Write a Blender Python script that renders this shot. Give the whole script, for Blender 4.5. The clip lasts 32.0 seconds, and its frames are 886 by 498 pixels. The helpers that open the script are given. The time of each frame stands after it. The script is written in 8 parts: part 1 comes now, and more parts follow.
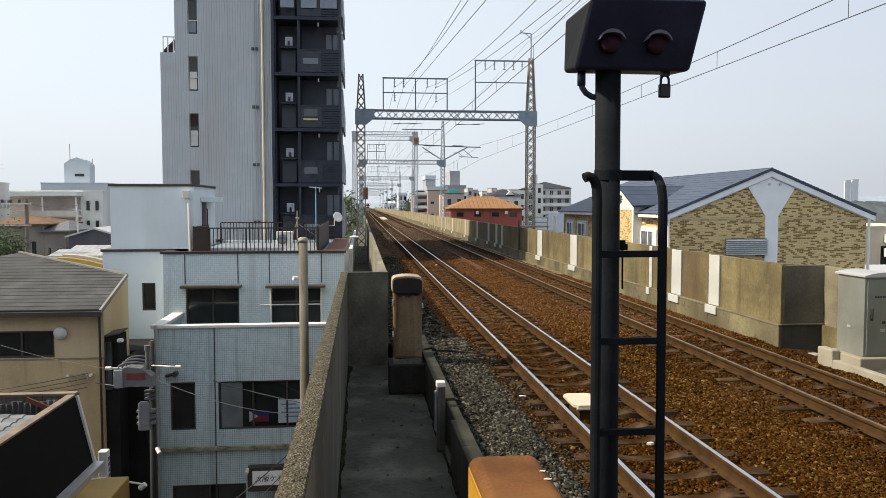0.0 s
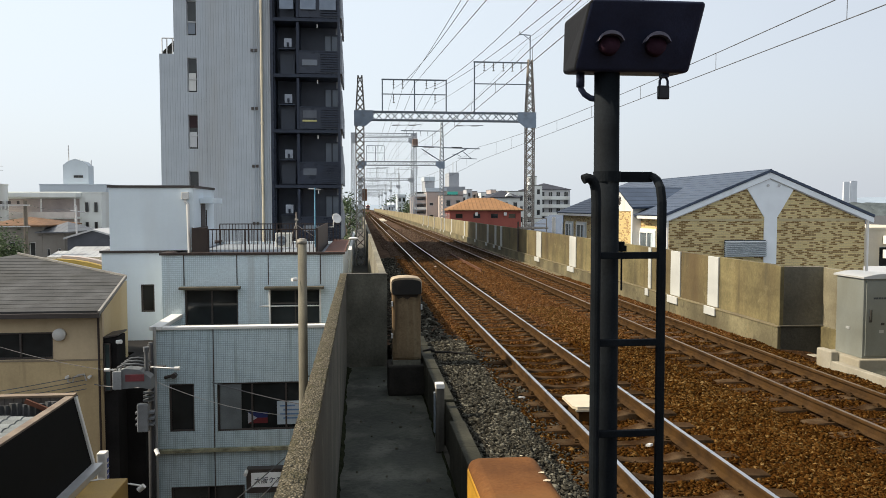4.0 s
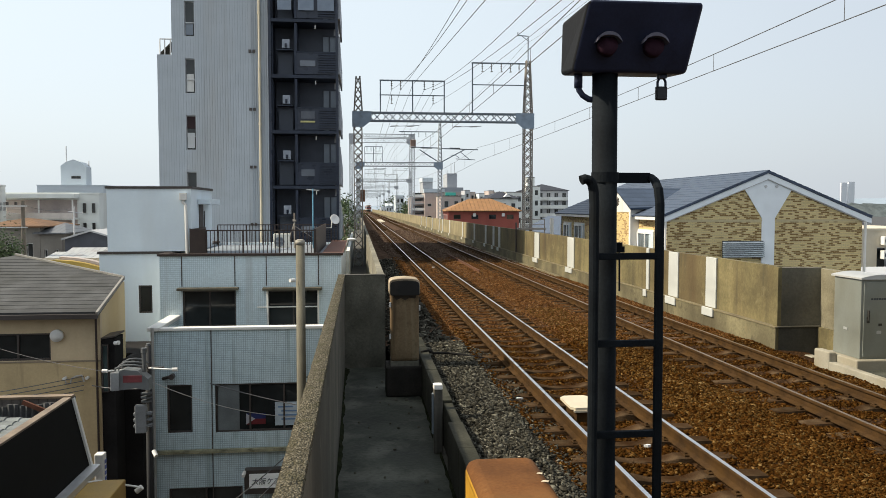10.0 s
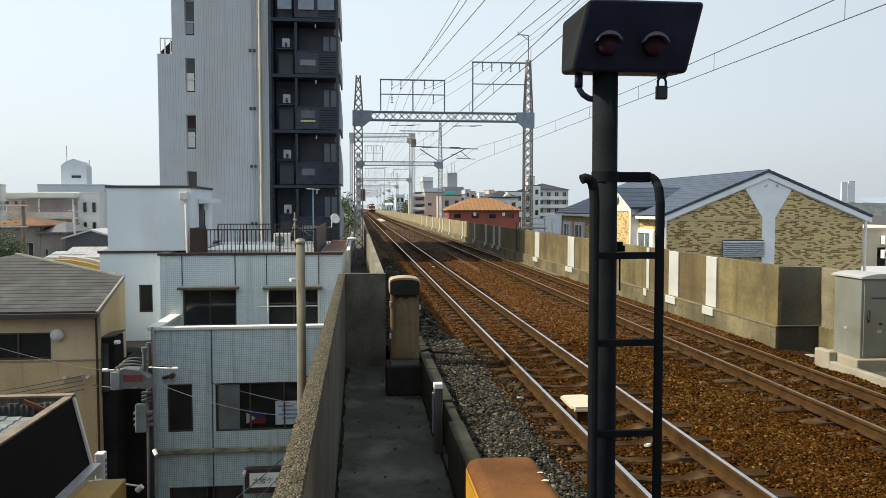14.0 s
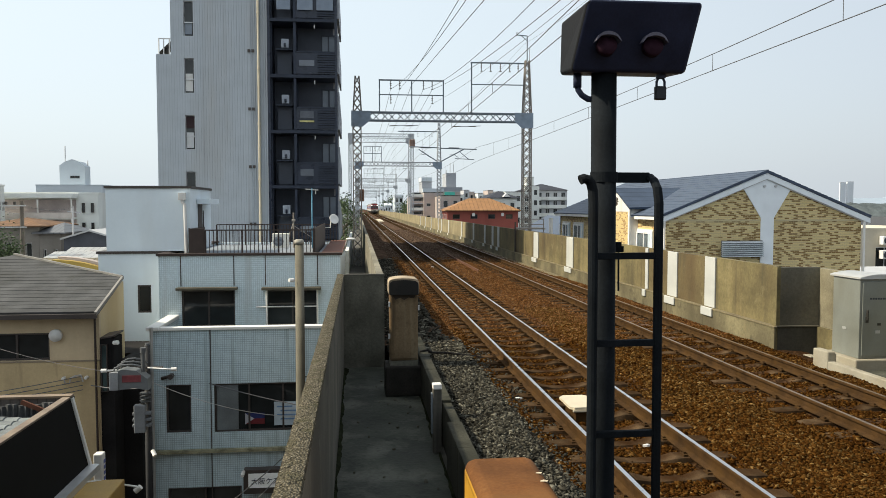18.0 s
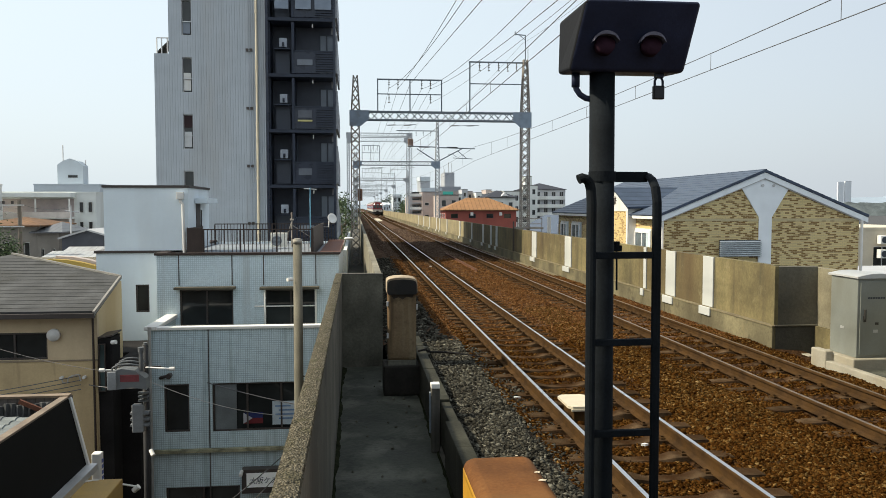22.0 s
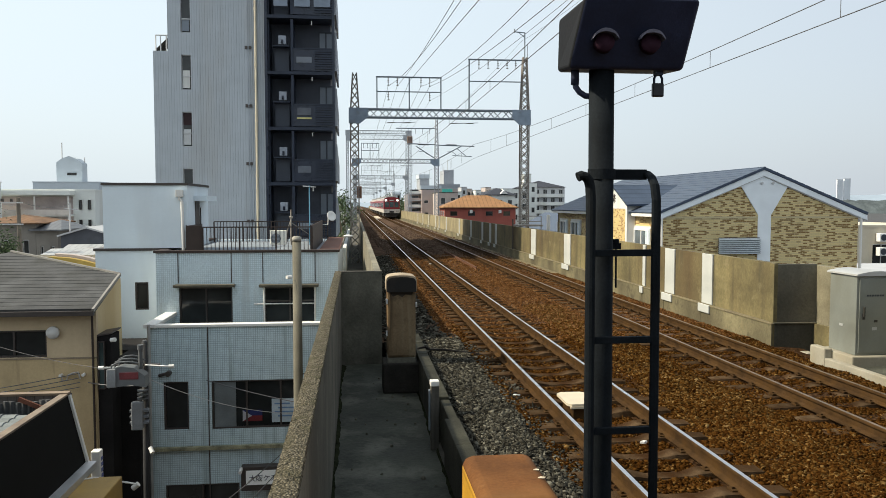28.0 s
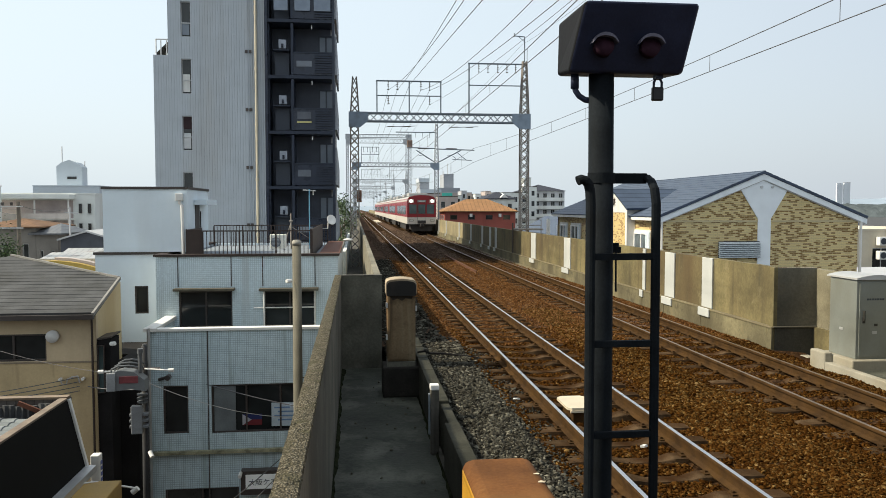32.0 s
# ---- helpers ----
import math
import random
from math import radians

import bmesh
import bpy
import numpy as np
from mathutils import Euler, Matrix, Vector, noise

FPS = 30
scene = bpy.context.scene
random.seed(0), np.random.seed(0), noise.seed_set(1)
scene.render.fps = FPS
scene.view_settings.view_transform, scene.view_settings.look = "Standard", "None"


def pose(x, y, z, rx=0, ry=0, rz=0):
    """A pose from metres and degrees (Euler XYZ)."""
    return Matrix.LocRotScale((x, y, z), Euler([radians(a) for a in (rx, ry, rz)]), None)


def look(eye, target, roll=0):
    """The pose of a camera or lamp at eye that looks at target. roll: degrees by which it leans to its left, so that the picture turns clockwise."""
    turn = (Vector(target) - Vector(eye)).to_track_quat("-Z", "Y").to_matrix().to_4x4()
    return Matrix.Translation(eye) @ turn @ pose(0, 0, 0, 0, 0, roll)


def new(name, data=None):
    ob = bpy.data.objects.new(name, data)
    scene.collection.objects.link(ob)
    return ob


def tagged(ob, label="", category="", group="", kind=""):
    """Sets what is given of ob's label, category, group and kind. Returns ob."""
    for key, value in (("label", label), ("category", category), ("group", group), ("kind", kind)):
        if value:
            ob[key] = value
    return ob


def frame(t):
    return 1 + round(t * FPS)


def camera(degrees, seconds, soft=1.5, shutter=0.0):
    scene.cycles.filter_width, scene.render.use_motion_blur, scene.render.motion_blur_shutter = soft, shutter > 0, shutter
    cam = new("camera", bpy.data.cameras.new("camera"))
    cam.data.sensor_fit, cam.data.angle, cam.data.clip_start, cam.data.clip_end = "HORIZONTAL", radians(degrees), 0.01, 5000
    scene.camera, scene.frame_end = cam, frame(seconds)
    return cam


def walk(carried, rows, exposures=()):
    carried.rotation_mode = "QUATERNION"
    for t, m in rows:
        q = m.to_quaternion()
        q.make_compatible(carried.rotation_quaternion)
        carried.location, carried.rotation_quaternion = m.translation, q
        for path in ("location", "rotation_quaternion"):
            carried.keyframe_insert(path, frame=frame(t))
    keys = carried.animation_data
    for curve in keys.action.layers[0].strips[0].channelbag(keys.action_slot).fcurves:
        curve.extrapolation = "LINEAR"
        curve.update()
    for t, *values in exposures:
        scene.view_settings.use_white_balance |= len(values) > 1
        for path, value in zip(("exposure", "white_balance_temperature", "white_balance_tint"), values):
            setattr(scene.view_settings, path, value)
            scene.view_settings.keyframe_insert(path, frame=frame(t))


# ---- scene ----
# Camera: held by hand at a platform's end, only turning a little.
cam = camera(59.2, 32.0, soft=0.8)
EYE = (0.0, 0.0, 2.52)
# seconds, degrees turned to the right of the track's direction, degrees tilted down
PATH = [
    (0, 5.975, 3.227), (0.5, 5.970, 3.153), (1, 5.923, 3.132), (1.5, 5.923, 2.946), (2, 5.929, 2.846),
    (2.5, 5.980, 2.883), (3, 5.986, 2.931), (3.5, 6.040, 3.132), (5.5, 6.051, 3.010), (6, 6.045, 2.978),
    (6.5, 6.051, 3.137), (7, 6.051, 3.073), (7.5, 6.114, 3.137), (8, 6.108, 2.999), (8.5, 6.114, 2.952),
    (9, 6.114, 2.883), (9.5, 6.114, 3.010), (10, 6.187, 3.057), (10.5, 6.171, 3.132), (11, 6.166, 3.057),
    (11.5, 6.156, 2.946), (12, 6.161, 3.185), (12.5, 6.161, 3.063), (13, 6.171, 3.010), (13.5, 6.161, 3.185),
    (14, 6.166, 3.110), (14.5, 6.171, 2.862), (16.5, 6.177, 3.004), (17, 6.241, 3.050), (17.5, 6.247, 3.039),
    (18, 6.253, 3.079), (18.5, 6.253, 3.010), (19, 6.367, 3.079), (19.5, 6.362, 3.171), (20, 6.356, 3.125),
    (20.5, 6.379, 3.073), (21, 6.379, 3.062), (21.5, 6.385, 3.079), (22, 6.379, 3.125), (22.5, 6.425, 3.119),
    (23, 6.431, 3.160), (23.5, 6.431, 3.125), (24, 6.437, 3.177), (24.5, 6.443, 3.201), (25, 6.437, 3.212),
    (25.5, 6.443, 3.207), (27.5, 6.437, 3.298), (28, 6.431, 3.299), (28.5, 6.431, 3.310), (29, 6.437, 3.269),
    (29.5, 6.437, 3.229), (30, 6.437, 3.166), (30.5, 6.431, 3.154), (31, 6.443, 3.137), (31.5, 6.437, 3.201),
    (32, 6.437, 3.021),
]
walk(cam, [(t, pose(*EYE, 90 - tilt, 0, -turn)) for t, turn, tilt in PATH], [(0.0, 0.33, 6500, 10), (8.0, 0.33, 6500, 7), (32.0, 0.33, 6400, 5)])

# ---------------------------------------------------------------- light
world = bpy.data.worlds.new("sky")
scene.world = world
world.use_nodes = True
wn, wl = world.node_tree.nodes, world.node_tree.links
wn.clear()
SUN_UP, SUN_FROM = 42.0, 271.5   # elevation; compass bearing with +Y as north
sky = wn.new("ShaderNodeTexSky")
sky.sky_type = "NISHITA"
sky.sun_disc = False
sky.sun_elevation, sky.sun_rotation = radians(SUN_UP), radians(SUN_FROM)
sky.air_density, sky.dust_density, sky.ozone_density = 1.0, 5.0, 1.0
haze = wn.new("ShaderNodeMix")
haze.data_type = "RGBA"
haze.inputs["Factor"].default_value = 0.7
# haze scatters more light towards the sun's side of the sky
_tc, _dot, _side, _veil = wn.new("ShaderNodeTexCoord"), wn.new("ShaderNodeVectorMath"), wn.new("ShaderNodeMapRange"), wn.new("ShaderNodeMix")
_dot.operation = "DOT_PRODUCT"
_dot.inputs[1].default_value = (math.sin(radians(SUN_FROM)), math.cos(radians(SUN_FROM)), 0.0)
_side.interpolation_type = "SMOOTHSTEP"
_side.inputs["From Min"].default_value, _side.inputs["From Max"].default_value = -0.95, 0.15
_veil.data_type = "RGBA"
_veil.inputs["A"].default_value, _veil.inputs["B"].default_value = (4.85, 5.1, 5.65, 1), (6.7, 7.25, 7.78, 1)
wl.new(_tc.outputs["Generated"], _dot.inputs[0])
wl.new(_dot.outputs["Value"], _side.inputs["Value"])
wl.new(_side.outputs["Result"], _veil.inputs["Factor"])
wl.new(_veil.outputs["Result"], haze.inputs["B"])
wl.new(sky.outputs["Color"], haze.inputs["A"])
back = wn.new("ShaderNodeBackground")
back.inputs["Strength"].default_value = 0.123
wl.new(haze.outputs["Result"], back.inputs["Color"])
wout = wn.new("ShaderNodeOutputWorld")
wl.new(back.outputs["Background"], wout.inputs["Surface"])

sun = new("sun", bpy.data.lights.new("sun", "SUN"))
sun.data.energy, sun.data.angle, sun.data.color = 5.0, radians(1.2), (1.0, 0.88, 0.7)
_b, _e = radians(SUN_FROM), radians(SUN_UP)
sun.matrix_world = look((60 * math.sin(_b) * math.cos(_e), 60 * math.cos(_b) * math.cos(_e), 60 * math.sin(_e)), (0, 0, 0))


# ---------------------------------------------------------------- materials
def nodes_of(name):
    mt = bpy.data.materials.new(name)
    mt.use_nodes = True
    n, l = mt.node_tree.nodes, mt.node_tree.links
    return mt, n, l, n["Principled BSDF"]


def mixer(n, kind="MIX", fac=0.5):
    x = n.new("ShaderNodeMix")
    x.data_type, x.blend_type = "RGBA", kind
    x.inputs["Factor"].default_value = fac
    return x


def ramp(n, lo, hi):
    r = n.new("ShaderNodeMapRange")
    r.inputs["From Min"].default_value, r.inputs["From Max"].default_value = lo, hi
    return r


def mat(name, col, rough=0.8, metal=0.0, scale=2.0, var=0.18, bump=0.15, dirt=None, dirt_amount=0.0, streak=0.0,
        island=0.0, each=0.0, spec=0.4):
    """A worn surface: noise at two scales, stains of the colour dirt, vertical streaks, a change from piece to piece."""
    mt, n, l, p = nodes_of(name)
    tc = n.new("ShaderNodeTexCoord")
    big, fine = n.new("ShaderNodeTexNoise"), n.new("ShaderNodeTexNoise")
    big.inputs["Scale"].default_value, fine.inputs["Scale"].default_value = scale, scale * 14
    big.inputs["Detail"].default_value, fine.inputs["Detail"].default_value = 5, 3
    for x in (big, fine):
        l.new(tc.outputs["Object"], x.inputs["Vector"])
    a, b = [c * (1 - var) for c in col], [min(1, c * (1 + var)) for c in col]
    m1 = mixer(n)
    m1.inputs["A"].default_value, m1.inputs["B"].default_value = (*a, 1), (*b, 1)
    r1 = ramp(n, 0.3, 0.7)
    l.new(big.outputs["Fac"], r1.inputs["Value"])
    l.new(r1.outputs["Result"], m1.inputs["Factor"])
    m2 = mixer(n, "OVERLAY", min(0.9, var * 1.6))
    l.new(m1.outputs["Result"], m2.inputs["A"])
    l.new(fine.outputs["Color"], m2.inputs["B"])
    hsv = n.new("ShaderNodeHueSaturation")
    hsv.inputs["Saturation"].default_value = 0.0
    l.new(fine.outputs["Color"], hsv.inputs["Color"])
    l.new(hsv.outputs["Color"], m2.inputs["B"])
    out = m2.outputs["Result"]
    if dirt is not None:
        st = n.new("ShaderNodeTexNoise")
        st.inputs["Scale"].default_value, st.inputs["Detail"].default_value = scale * 0.6, 8
        mp = n.new("ShaderNodeMapping")
        mp.inputs["Scale"].default_value = (1, 1, 1 - 0.93 * streak)
        mp.inputs["Location"].default_value = (3.1, 1.7, 0.4)
        l.new(tc.outputs["Object"], mp.inputs["Vector"])
        l.new(mp.outputs["Vector"], st.inputs["Vector"])
        r2 = ramp(n, 0.62 - dirt_amount * 0.35, 0.72)
        r2.inputs["To Max"].default_value = min(1.0, 0.35 + dirt_amount)
        l.new(st.outputs["Fac"], r2.inputs["Value"])
        m3 = mixer(n)
        m3.inputs["B"].default_value = (*dirt, 1)
        l.new(out, m3.inputs["A"])
        l.new(r2.outputs["Result"], m3.inputs["Factor"])
        out = m3.outputs["Result"]
    for amount, node, sock in ((island, "ShaderNodeNewGeometry", "Random Per Island"), (each, "ShaderNodeObjectInfo", "Random")):
        if amount:
            src = n.new(node)
            r3 = n.new("ShaderNodeMapRange")
            r3.inputs["To Min"].default_value, r3.inputs["To Max"].default_value = 1 - amount, 1 + amount
            l.new(src.outputs[sock], r3.inputs["Value"])
            h = n.new("ShaderNodeHueSaturation")
            l.new(out, h.inputs["Color"])
            l.new(r3.outputs["Result"], h.inputs["Value"])
            out = h.outputs["Color"]
    l.new(out, p.inputs["Base Color"])
    rr = n.new("ShaderNodeMapRange")
    rr.inputs["To Min"].default_value, rr.inputs["To Max"].default_value = max(0.02, rough - 0.12), min(1, rough + 0.1)
    l.new(big.outputs["Fac"], rr.inputs["Value"])
    l.new(rr.outputs["Result"], p.inputs["Roughness"])
    p.inputs["Metallic"].default_value = metal
    p.inputs["Specular IOR Level"].default_value = spec
    if bump:
        bp = n.new("ShaderNodeBump")
        bp.inputs["Strength"].default_value, bp.inputs["Distance"].default_value = bump, 0.02
        l.new(fine.outputs["Fac"], bp.inputs["Height"])
        l.new(bp.outputs["Normal"], p.inputs["Normal"])
    return mt


def streaks(mt, col, scale=5.0, share=0.4, thin=0.04, axis="z"):
    """Adds thin rain streaks of the colour col to a material, drawn out along an axis."""
    n, l = mt.node_tree.nodes, mt.node_tree.links
    pr = n["Principled BSDF"]
    src = pr.inputs["Base Color"].links[0].from_socket
    tc, mp, no = n.new("ShaderNodeTexCoord"), n.new("ShaderNodeMapping"), n.new("ShaderNodeTexNoise")
    mp.inputs["Scale"].default_value = (1, 1, thin) if axis == "z" else (1, thin, 1)
    no.inputs["Scale"].default_value, no.inputs["Detail"].default_value = scale, 6
    l.new(tc.outputs["Object"], mp.inputs["Vector"])
    l.new(mp.outputs["Vector"], no.inputs["Vector"])
    r = ramp(n, 0.68 - 0.3 * share, 0.78)
    r.inputs["To Max"].default_value = 0.85
    l.new(no.outputs["Fac"], r.inputs["Value"])
    mx = mixer(n)
    mx.inputs["B"].default_value = (*col, 1)
    l.new(src, mx.inputs["A"])
    l.new(r.outputs["Result"], mx.inputs["Factor"])
    l.new(mx.outputs["Result"], pr.inputs["Base Color"])
    return mt


def mat_tiles(name, col, joint, w, h, offset=0.0, dark=None, dark_share=0.0, gap=0.06, rough=0.35, axes="xz"):
    """Small tiles or bricks in courses, w by h metres, on walls that face along y (axes xz) or x (axes yz)."""
    mt, n, l, p = nodes_of(name)
    tc, sep, com = n.new("ShaderNodeTexCoord"), n.new("ShaderNodeSeparateXYZ"), n.new("ShaderNodeCombineXYZ")
    l.new(tc.outputs["Object"], sep.inputs["Vector"])
    l.new(sep.outputs["XYZ".index(axes[0].upper())], com.inputs["X"])
    l.new(sep.outputs["Z"], com.inputs["Y"])
    br = n.new("ShaderNodeTexBrick")
    br.offset, br.offset_frequency, br.squash = offset, 2, 1.0
    br.inputs["Scale"].default_value = 1.0
    br.inputs["Brick Width"].default_value, br.inputs["Row Height"].default_value = w, h
    br.inputs["Mortar Size"].default_value = gap * h
    br.inputs["Mortar Smooth"].default_value = 0.3
    br.inputs["Color1"].default_value = (*[c * 0.94 for c in col], 1)
    br.inputs["Color2"].default_value = (*[min(1, c * 1.05) for c in col], 1)
    br.inputs["Mortar"].default_value = (*joint, 1)
    l.new(com.outputs["Vector"], br.inputs["Vector"])
    out = br.outputs["Color"]
    if dark is not None:
        br2 = n.new("ShaderNodeTexBrick")
        br2.offset, br2.offset_frequency, br2.squash = offset, 2, 1.0
        for k in ("Scale", "Brick Width", "Row Height", "Mortar Size", "Mortar Smooth"):
            br2.inputs[k].default_value = br.inputs[k].default_value
        br2.inputs["Color1"].default_value, br2.inputs["Color2"].default_value = (0, 0, 0, 1), (1, 1, 1, 1)
        br2.inputs["Mortar"].default_value = (0, 0, 0, 1)
        l.new(com.outputs["Vector"], br2.inputs["Vector"])
        r = ramp(n, 1 - dark_share - 0.02, 1 - dark_share + 0.1)
        l.new(br2.outputs["Color"], r.inputs["Value"])
        mm = mixer(n)
        mm.inputs["B"].default_value = (*dark, 1)
        l.new(out, mm.inputs["A"])
        l.new(r.outputs["Result"], mm.inputs["Factor"])
        out = mm.outputs["Result"]
    no = n.new("ShaderNodeTexNoise")
    no.inputs["Scale"].default_value, no.inputs["Detail"].default_value = 0.8, 6
    l.new(tc.outputs["Object"], no.inputs["Vector"])
    mo = mixer(n, "OVERLAY", 0.22)
    hs = n.new("ShaderNodeHueSaturation")
    hs.inputs["Saturation"].default_value = 0
    l.new(no.outputs["Color"], hs.inputs["Color"])
    l.new(out, mo.inputs["A"])
    l.new(hs.outputs["Color"], mo.inputs["B"])
    l.new(mo.outputs["Result"], p.inputs["Base Color"])
    p.inputs["Roughness"].default_value = rough
    bp = n.new("ShaderNodeBump")
    bp.invert = True
    bp.inputs["Strength"].default_value, bp.inputs["Distance"].default_value = 0.4, 0.01
    l.new(br.outputs["Fac"], bp.inputs["Height"])
    l.new(bp.outputs["Normal"], p.inputs["Normal"])
    return mt


def mat_ribs(name, col, pitch, axis="x", rough=0.5, metal=0.0, var=0.12, depth=0.03, dirt=None, line=0.8):
    """Sheet or roofing with ribs or courses every pitch metres along an axis of the object."""
    mt = mat(name, col, rough, metal, 1.2, var, 0.0, dirt, 0.3 if dirt else 0, 0.9, spec=0.15)
    n, l = mt.node_tree.nodes, mt.node_tree.links
    tc, sep = n.new("ShaderNodeTexCoord"), n.new("ShaderNodeSeparateXYZ")
    l.new(tc.outputs["Object"], sep.inputs["Vector"])
    mm = n.new("ShaderNodeMath")
    mm.operation = "MULTIPLY"
    mm.inputs[1].default_value = 1 / pitch
    l.new(sep.outputs["XYZ".index(axis.upper())], mm.inputs[0])
    fr = n.new("ShaderNodeMath")
    fr.operation = "FRACT"
    l.new(mm.outputs[0], fr.inputs[0])
    # the shadow gap of each course or rib, painted as a darker line
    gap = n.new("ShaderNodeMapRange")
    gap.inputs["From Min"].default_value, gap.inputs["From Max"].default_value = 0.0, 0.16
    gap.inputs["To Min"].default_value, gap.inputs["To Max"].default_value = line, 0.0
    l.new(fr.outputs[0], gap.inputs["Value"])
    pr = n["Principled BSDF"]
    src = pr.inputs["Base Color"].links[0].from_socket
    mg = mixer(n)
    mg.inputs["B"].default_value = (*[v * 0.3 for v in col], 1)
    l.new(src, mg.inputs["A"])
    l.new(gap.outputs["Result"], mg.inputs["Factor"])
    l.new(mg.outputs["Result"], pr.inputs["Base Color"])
    bp = n.new("ShaderNodeBump")
    bp.inputs["Strength"].default_value, bp.inputs["Distance"].default_value = 1.0, depth
    l.new(fr.outputs[0], bp.inputs["Height"])
    l.new(bp.outputs["Normal"], n["Principled BSDF"].inputs["Normal"])
    return mt


def mat_glass(name, col=(0.02, 0.025, 0.03), rough=0.06):
    """A window's opaque pane; the dark of a room is put into its colour."""
    mt, n, l, p = nodes_of(name)
    tc, no = n.new("ShaderNodeTexCoord"), n.new("ShaderNodeTexNoise")
    no.inputs["Scale"].default_value = 1.3
    l.new(tc.outputs["Object"], no.inputs["Vector"])
    mx = mixer(n)
    mx.inputs["A"].default_value, mx.inputs["B"].default_value = (*col, 1), (*[c * 2.2 for c in col], 1)
    r = ramp(n, 0.35, 0.7)
    l.new(no.outputs["Fac"], r.inputs["Value"])
    l.new(r.outputs["Result"], mx.inputs["Factor"])
    l.new(mx.outputs["Result"], p.inputs["Base Color"])
    p.inputs["Roughness"].default_value = rough
    return mt


def mat_glow(name, col, power):
    mt, n, l, p = nodes_of(name)
    p.inputs["Base Color"].default_value = (*col, 1)
    p.inputs["Emission Color"].default_value = (*col, 1)
    p.inputs["Emission Strength"].default_value = power
    return mt


def stains(mt, col, scale=2.0, share=0.4):
    """Adds blotches of the colour col with ragged edges."""
    n, l = mt.node_tree.nodes, mt.node_tree.links
    pr = n["Principled BSDF"]
    src = pr.inputs["Base Color"].links[0].from_socket
    tc, no = n.new("ShaderNodeTexCoord"), n.new("ShaderNodeTexNoise")
    no.inputs["Scale"].default_value, no.inputs["Detail"].default_value, no.inputs["Roughness"].default_value = scale, 9, 0.68
    l.new(tc.outputs["Object"], no.inputs["Vector"])
    r = ramp(n, 0.68 - 0.3 * share, 0.8 - 0.3 * share)
    r.inputs["To Max"].default_value = 0.6
    l.new(no.outputs["Fac"], r.inputs["Value"])
    mx = mixer(n)
    mx.inputs["B"].default_value = (*col, 1)
    l.new(src, mx.inputs["A"])
    l.new(r.outputs["Result"], mx.inputs["Factor"])
    l.new(mx.outputs["Result"], pr.inputs["Base Color"])
    return mt


def pebbles(name):
    """Weathered concrete with its pebbles laid bare."""
    mt, n, l, p = nodes_of(name)
    tc, vo, cr, no = n.new("ShaderNodeTexCoord"), n.new("ShaderNodeTexVoronoi"), n.new("ShaderNodeValToRGB"), n.new("ShaderNodeTexNoise")
    vo.inputs["Scale"].default_value, vo.inputs["Randomness"].default_value = 75, 1.0
    no.inputs["Scale"].default_value, no.inputs["Detail"].default_value = 6, 7
    l.new(tc.outputs["Object"], vo.inputs["Vector"])
    l.new(tc.outputs["Object"], no.inputs["Vector"])
    sep = n.new("ShaderNodeSeparateColor")
    l.new(vo.outputs["Color"], sep.inputs["Color"])
    e = cr.color_ramp.elements
    e[0].position, e[0].color = 0.0, (0.085, 0.076, 0.054, 1)
    e[1].position, e[1].color = 1.0, (0.21, 0.185, 0.135, 1)
    for pos, c in ((0.45, (0.115, 0.1, 0.07, 1)), (0.8, (0.165, 0.143, 0.102, 1))):
        q = e.new(pos)
        q.color = c
    l.new(sep.outputs[0], cr.inputs["Fac"])
    rim = ramp(n, 0.35, 0.7)
    l.new(vo.outputs["Distance"], rim.inputs["Value"])
    m1 = mixer(n)
    m1.inputs["B"].default_value = (0.05, 0.043, 0.028, 1)
    l.new(cr.outputs["Color"], m1.inputs["A"])
    l.new(rim.outputs["Result"], m1.inputs["Factor"])
    r2 = ramp(n, 0.5, 0.66)
    r2.inputs["To Max"].default_value = 0.75
    l.new(no.outputs["Fac"], r2.inputs["Value"])
    m2 = mixer(n)
    m2.inputs["B"].default_value = (0.06, 0.055, 0.03, 1)
    l.new(m1.outputs["Result"], m2.inputs["A"])
    l.new(r2.outputs["Result"], m2.inputs["Factor"])
    l.new(m2.outputs["Result"], p.inputs["Base Color"])
    p.inputs["Roughness"].default_value, p.inputs["Specular IOR Level"].default_value = 0.95, 0.15
    bp = n.new("ShaderNodeBump")
    bp.invert = True
    bp.inputs["Strength"].default_value, bp.inputs["Distance"].default_value = 0.9, 0.015
    l.new(vo.outputs["Distance"], bp.inputs["Height"])
    l.new(bp.outputs["Normal"], p.inputs["Normal"])
    return mt


RUST = (0.16, 0.075, 0.035)
GRIME = (0.06, 0.05, 0.04)
M_wall = stains(streaks(mat("parapet_concrete", (0.13, 0.108, 0.049), 0.9, 0, 0.9, 0.38, 0.3, (0.075, 0.05, 0.022), 0.65, 0.7), (0.045, 0.038, 0.022), 4.0, 0.5, 0.1), (0.22, 0.185, 0.1), 2.4, 0.3)
M_conc = streaks(mat("concrete", (0.075, 0.07, 0.058), 0.9, 0, 1.4, 0.25, 0.35, (0.03, 0.028, 0.023), 0.55, 0.3), (0.018, 0.017, 0.015), 6.0, 0.4)
M_coping = pebbles("rough_coping")
M_walkway = stains(streaks(mat("walkway_concrete", (0.042, 0.045, 0.033), 0.85, 0, 1.3, 0.4, 0.4, (0.011, 0.012, 0.008), 0.75), (0.06, 0.065, 0.05), 1.6, 0.35, 0.45, "y"), (0.012, 0.013, 0.01), 4.5, 0.45)
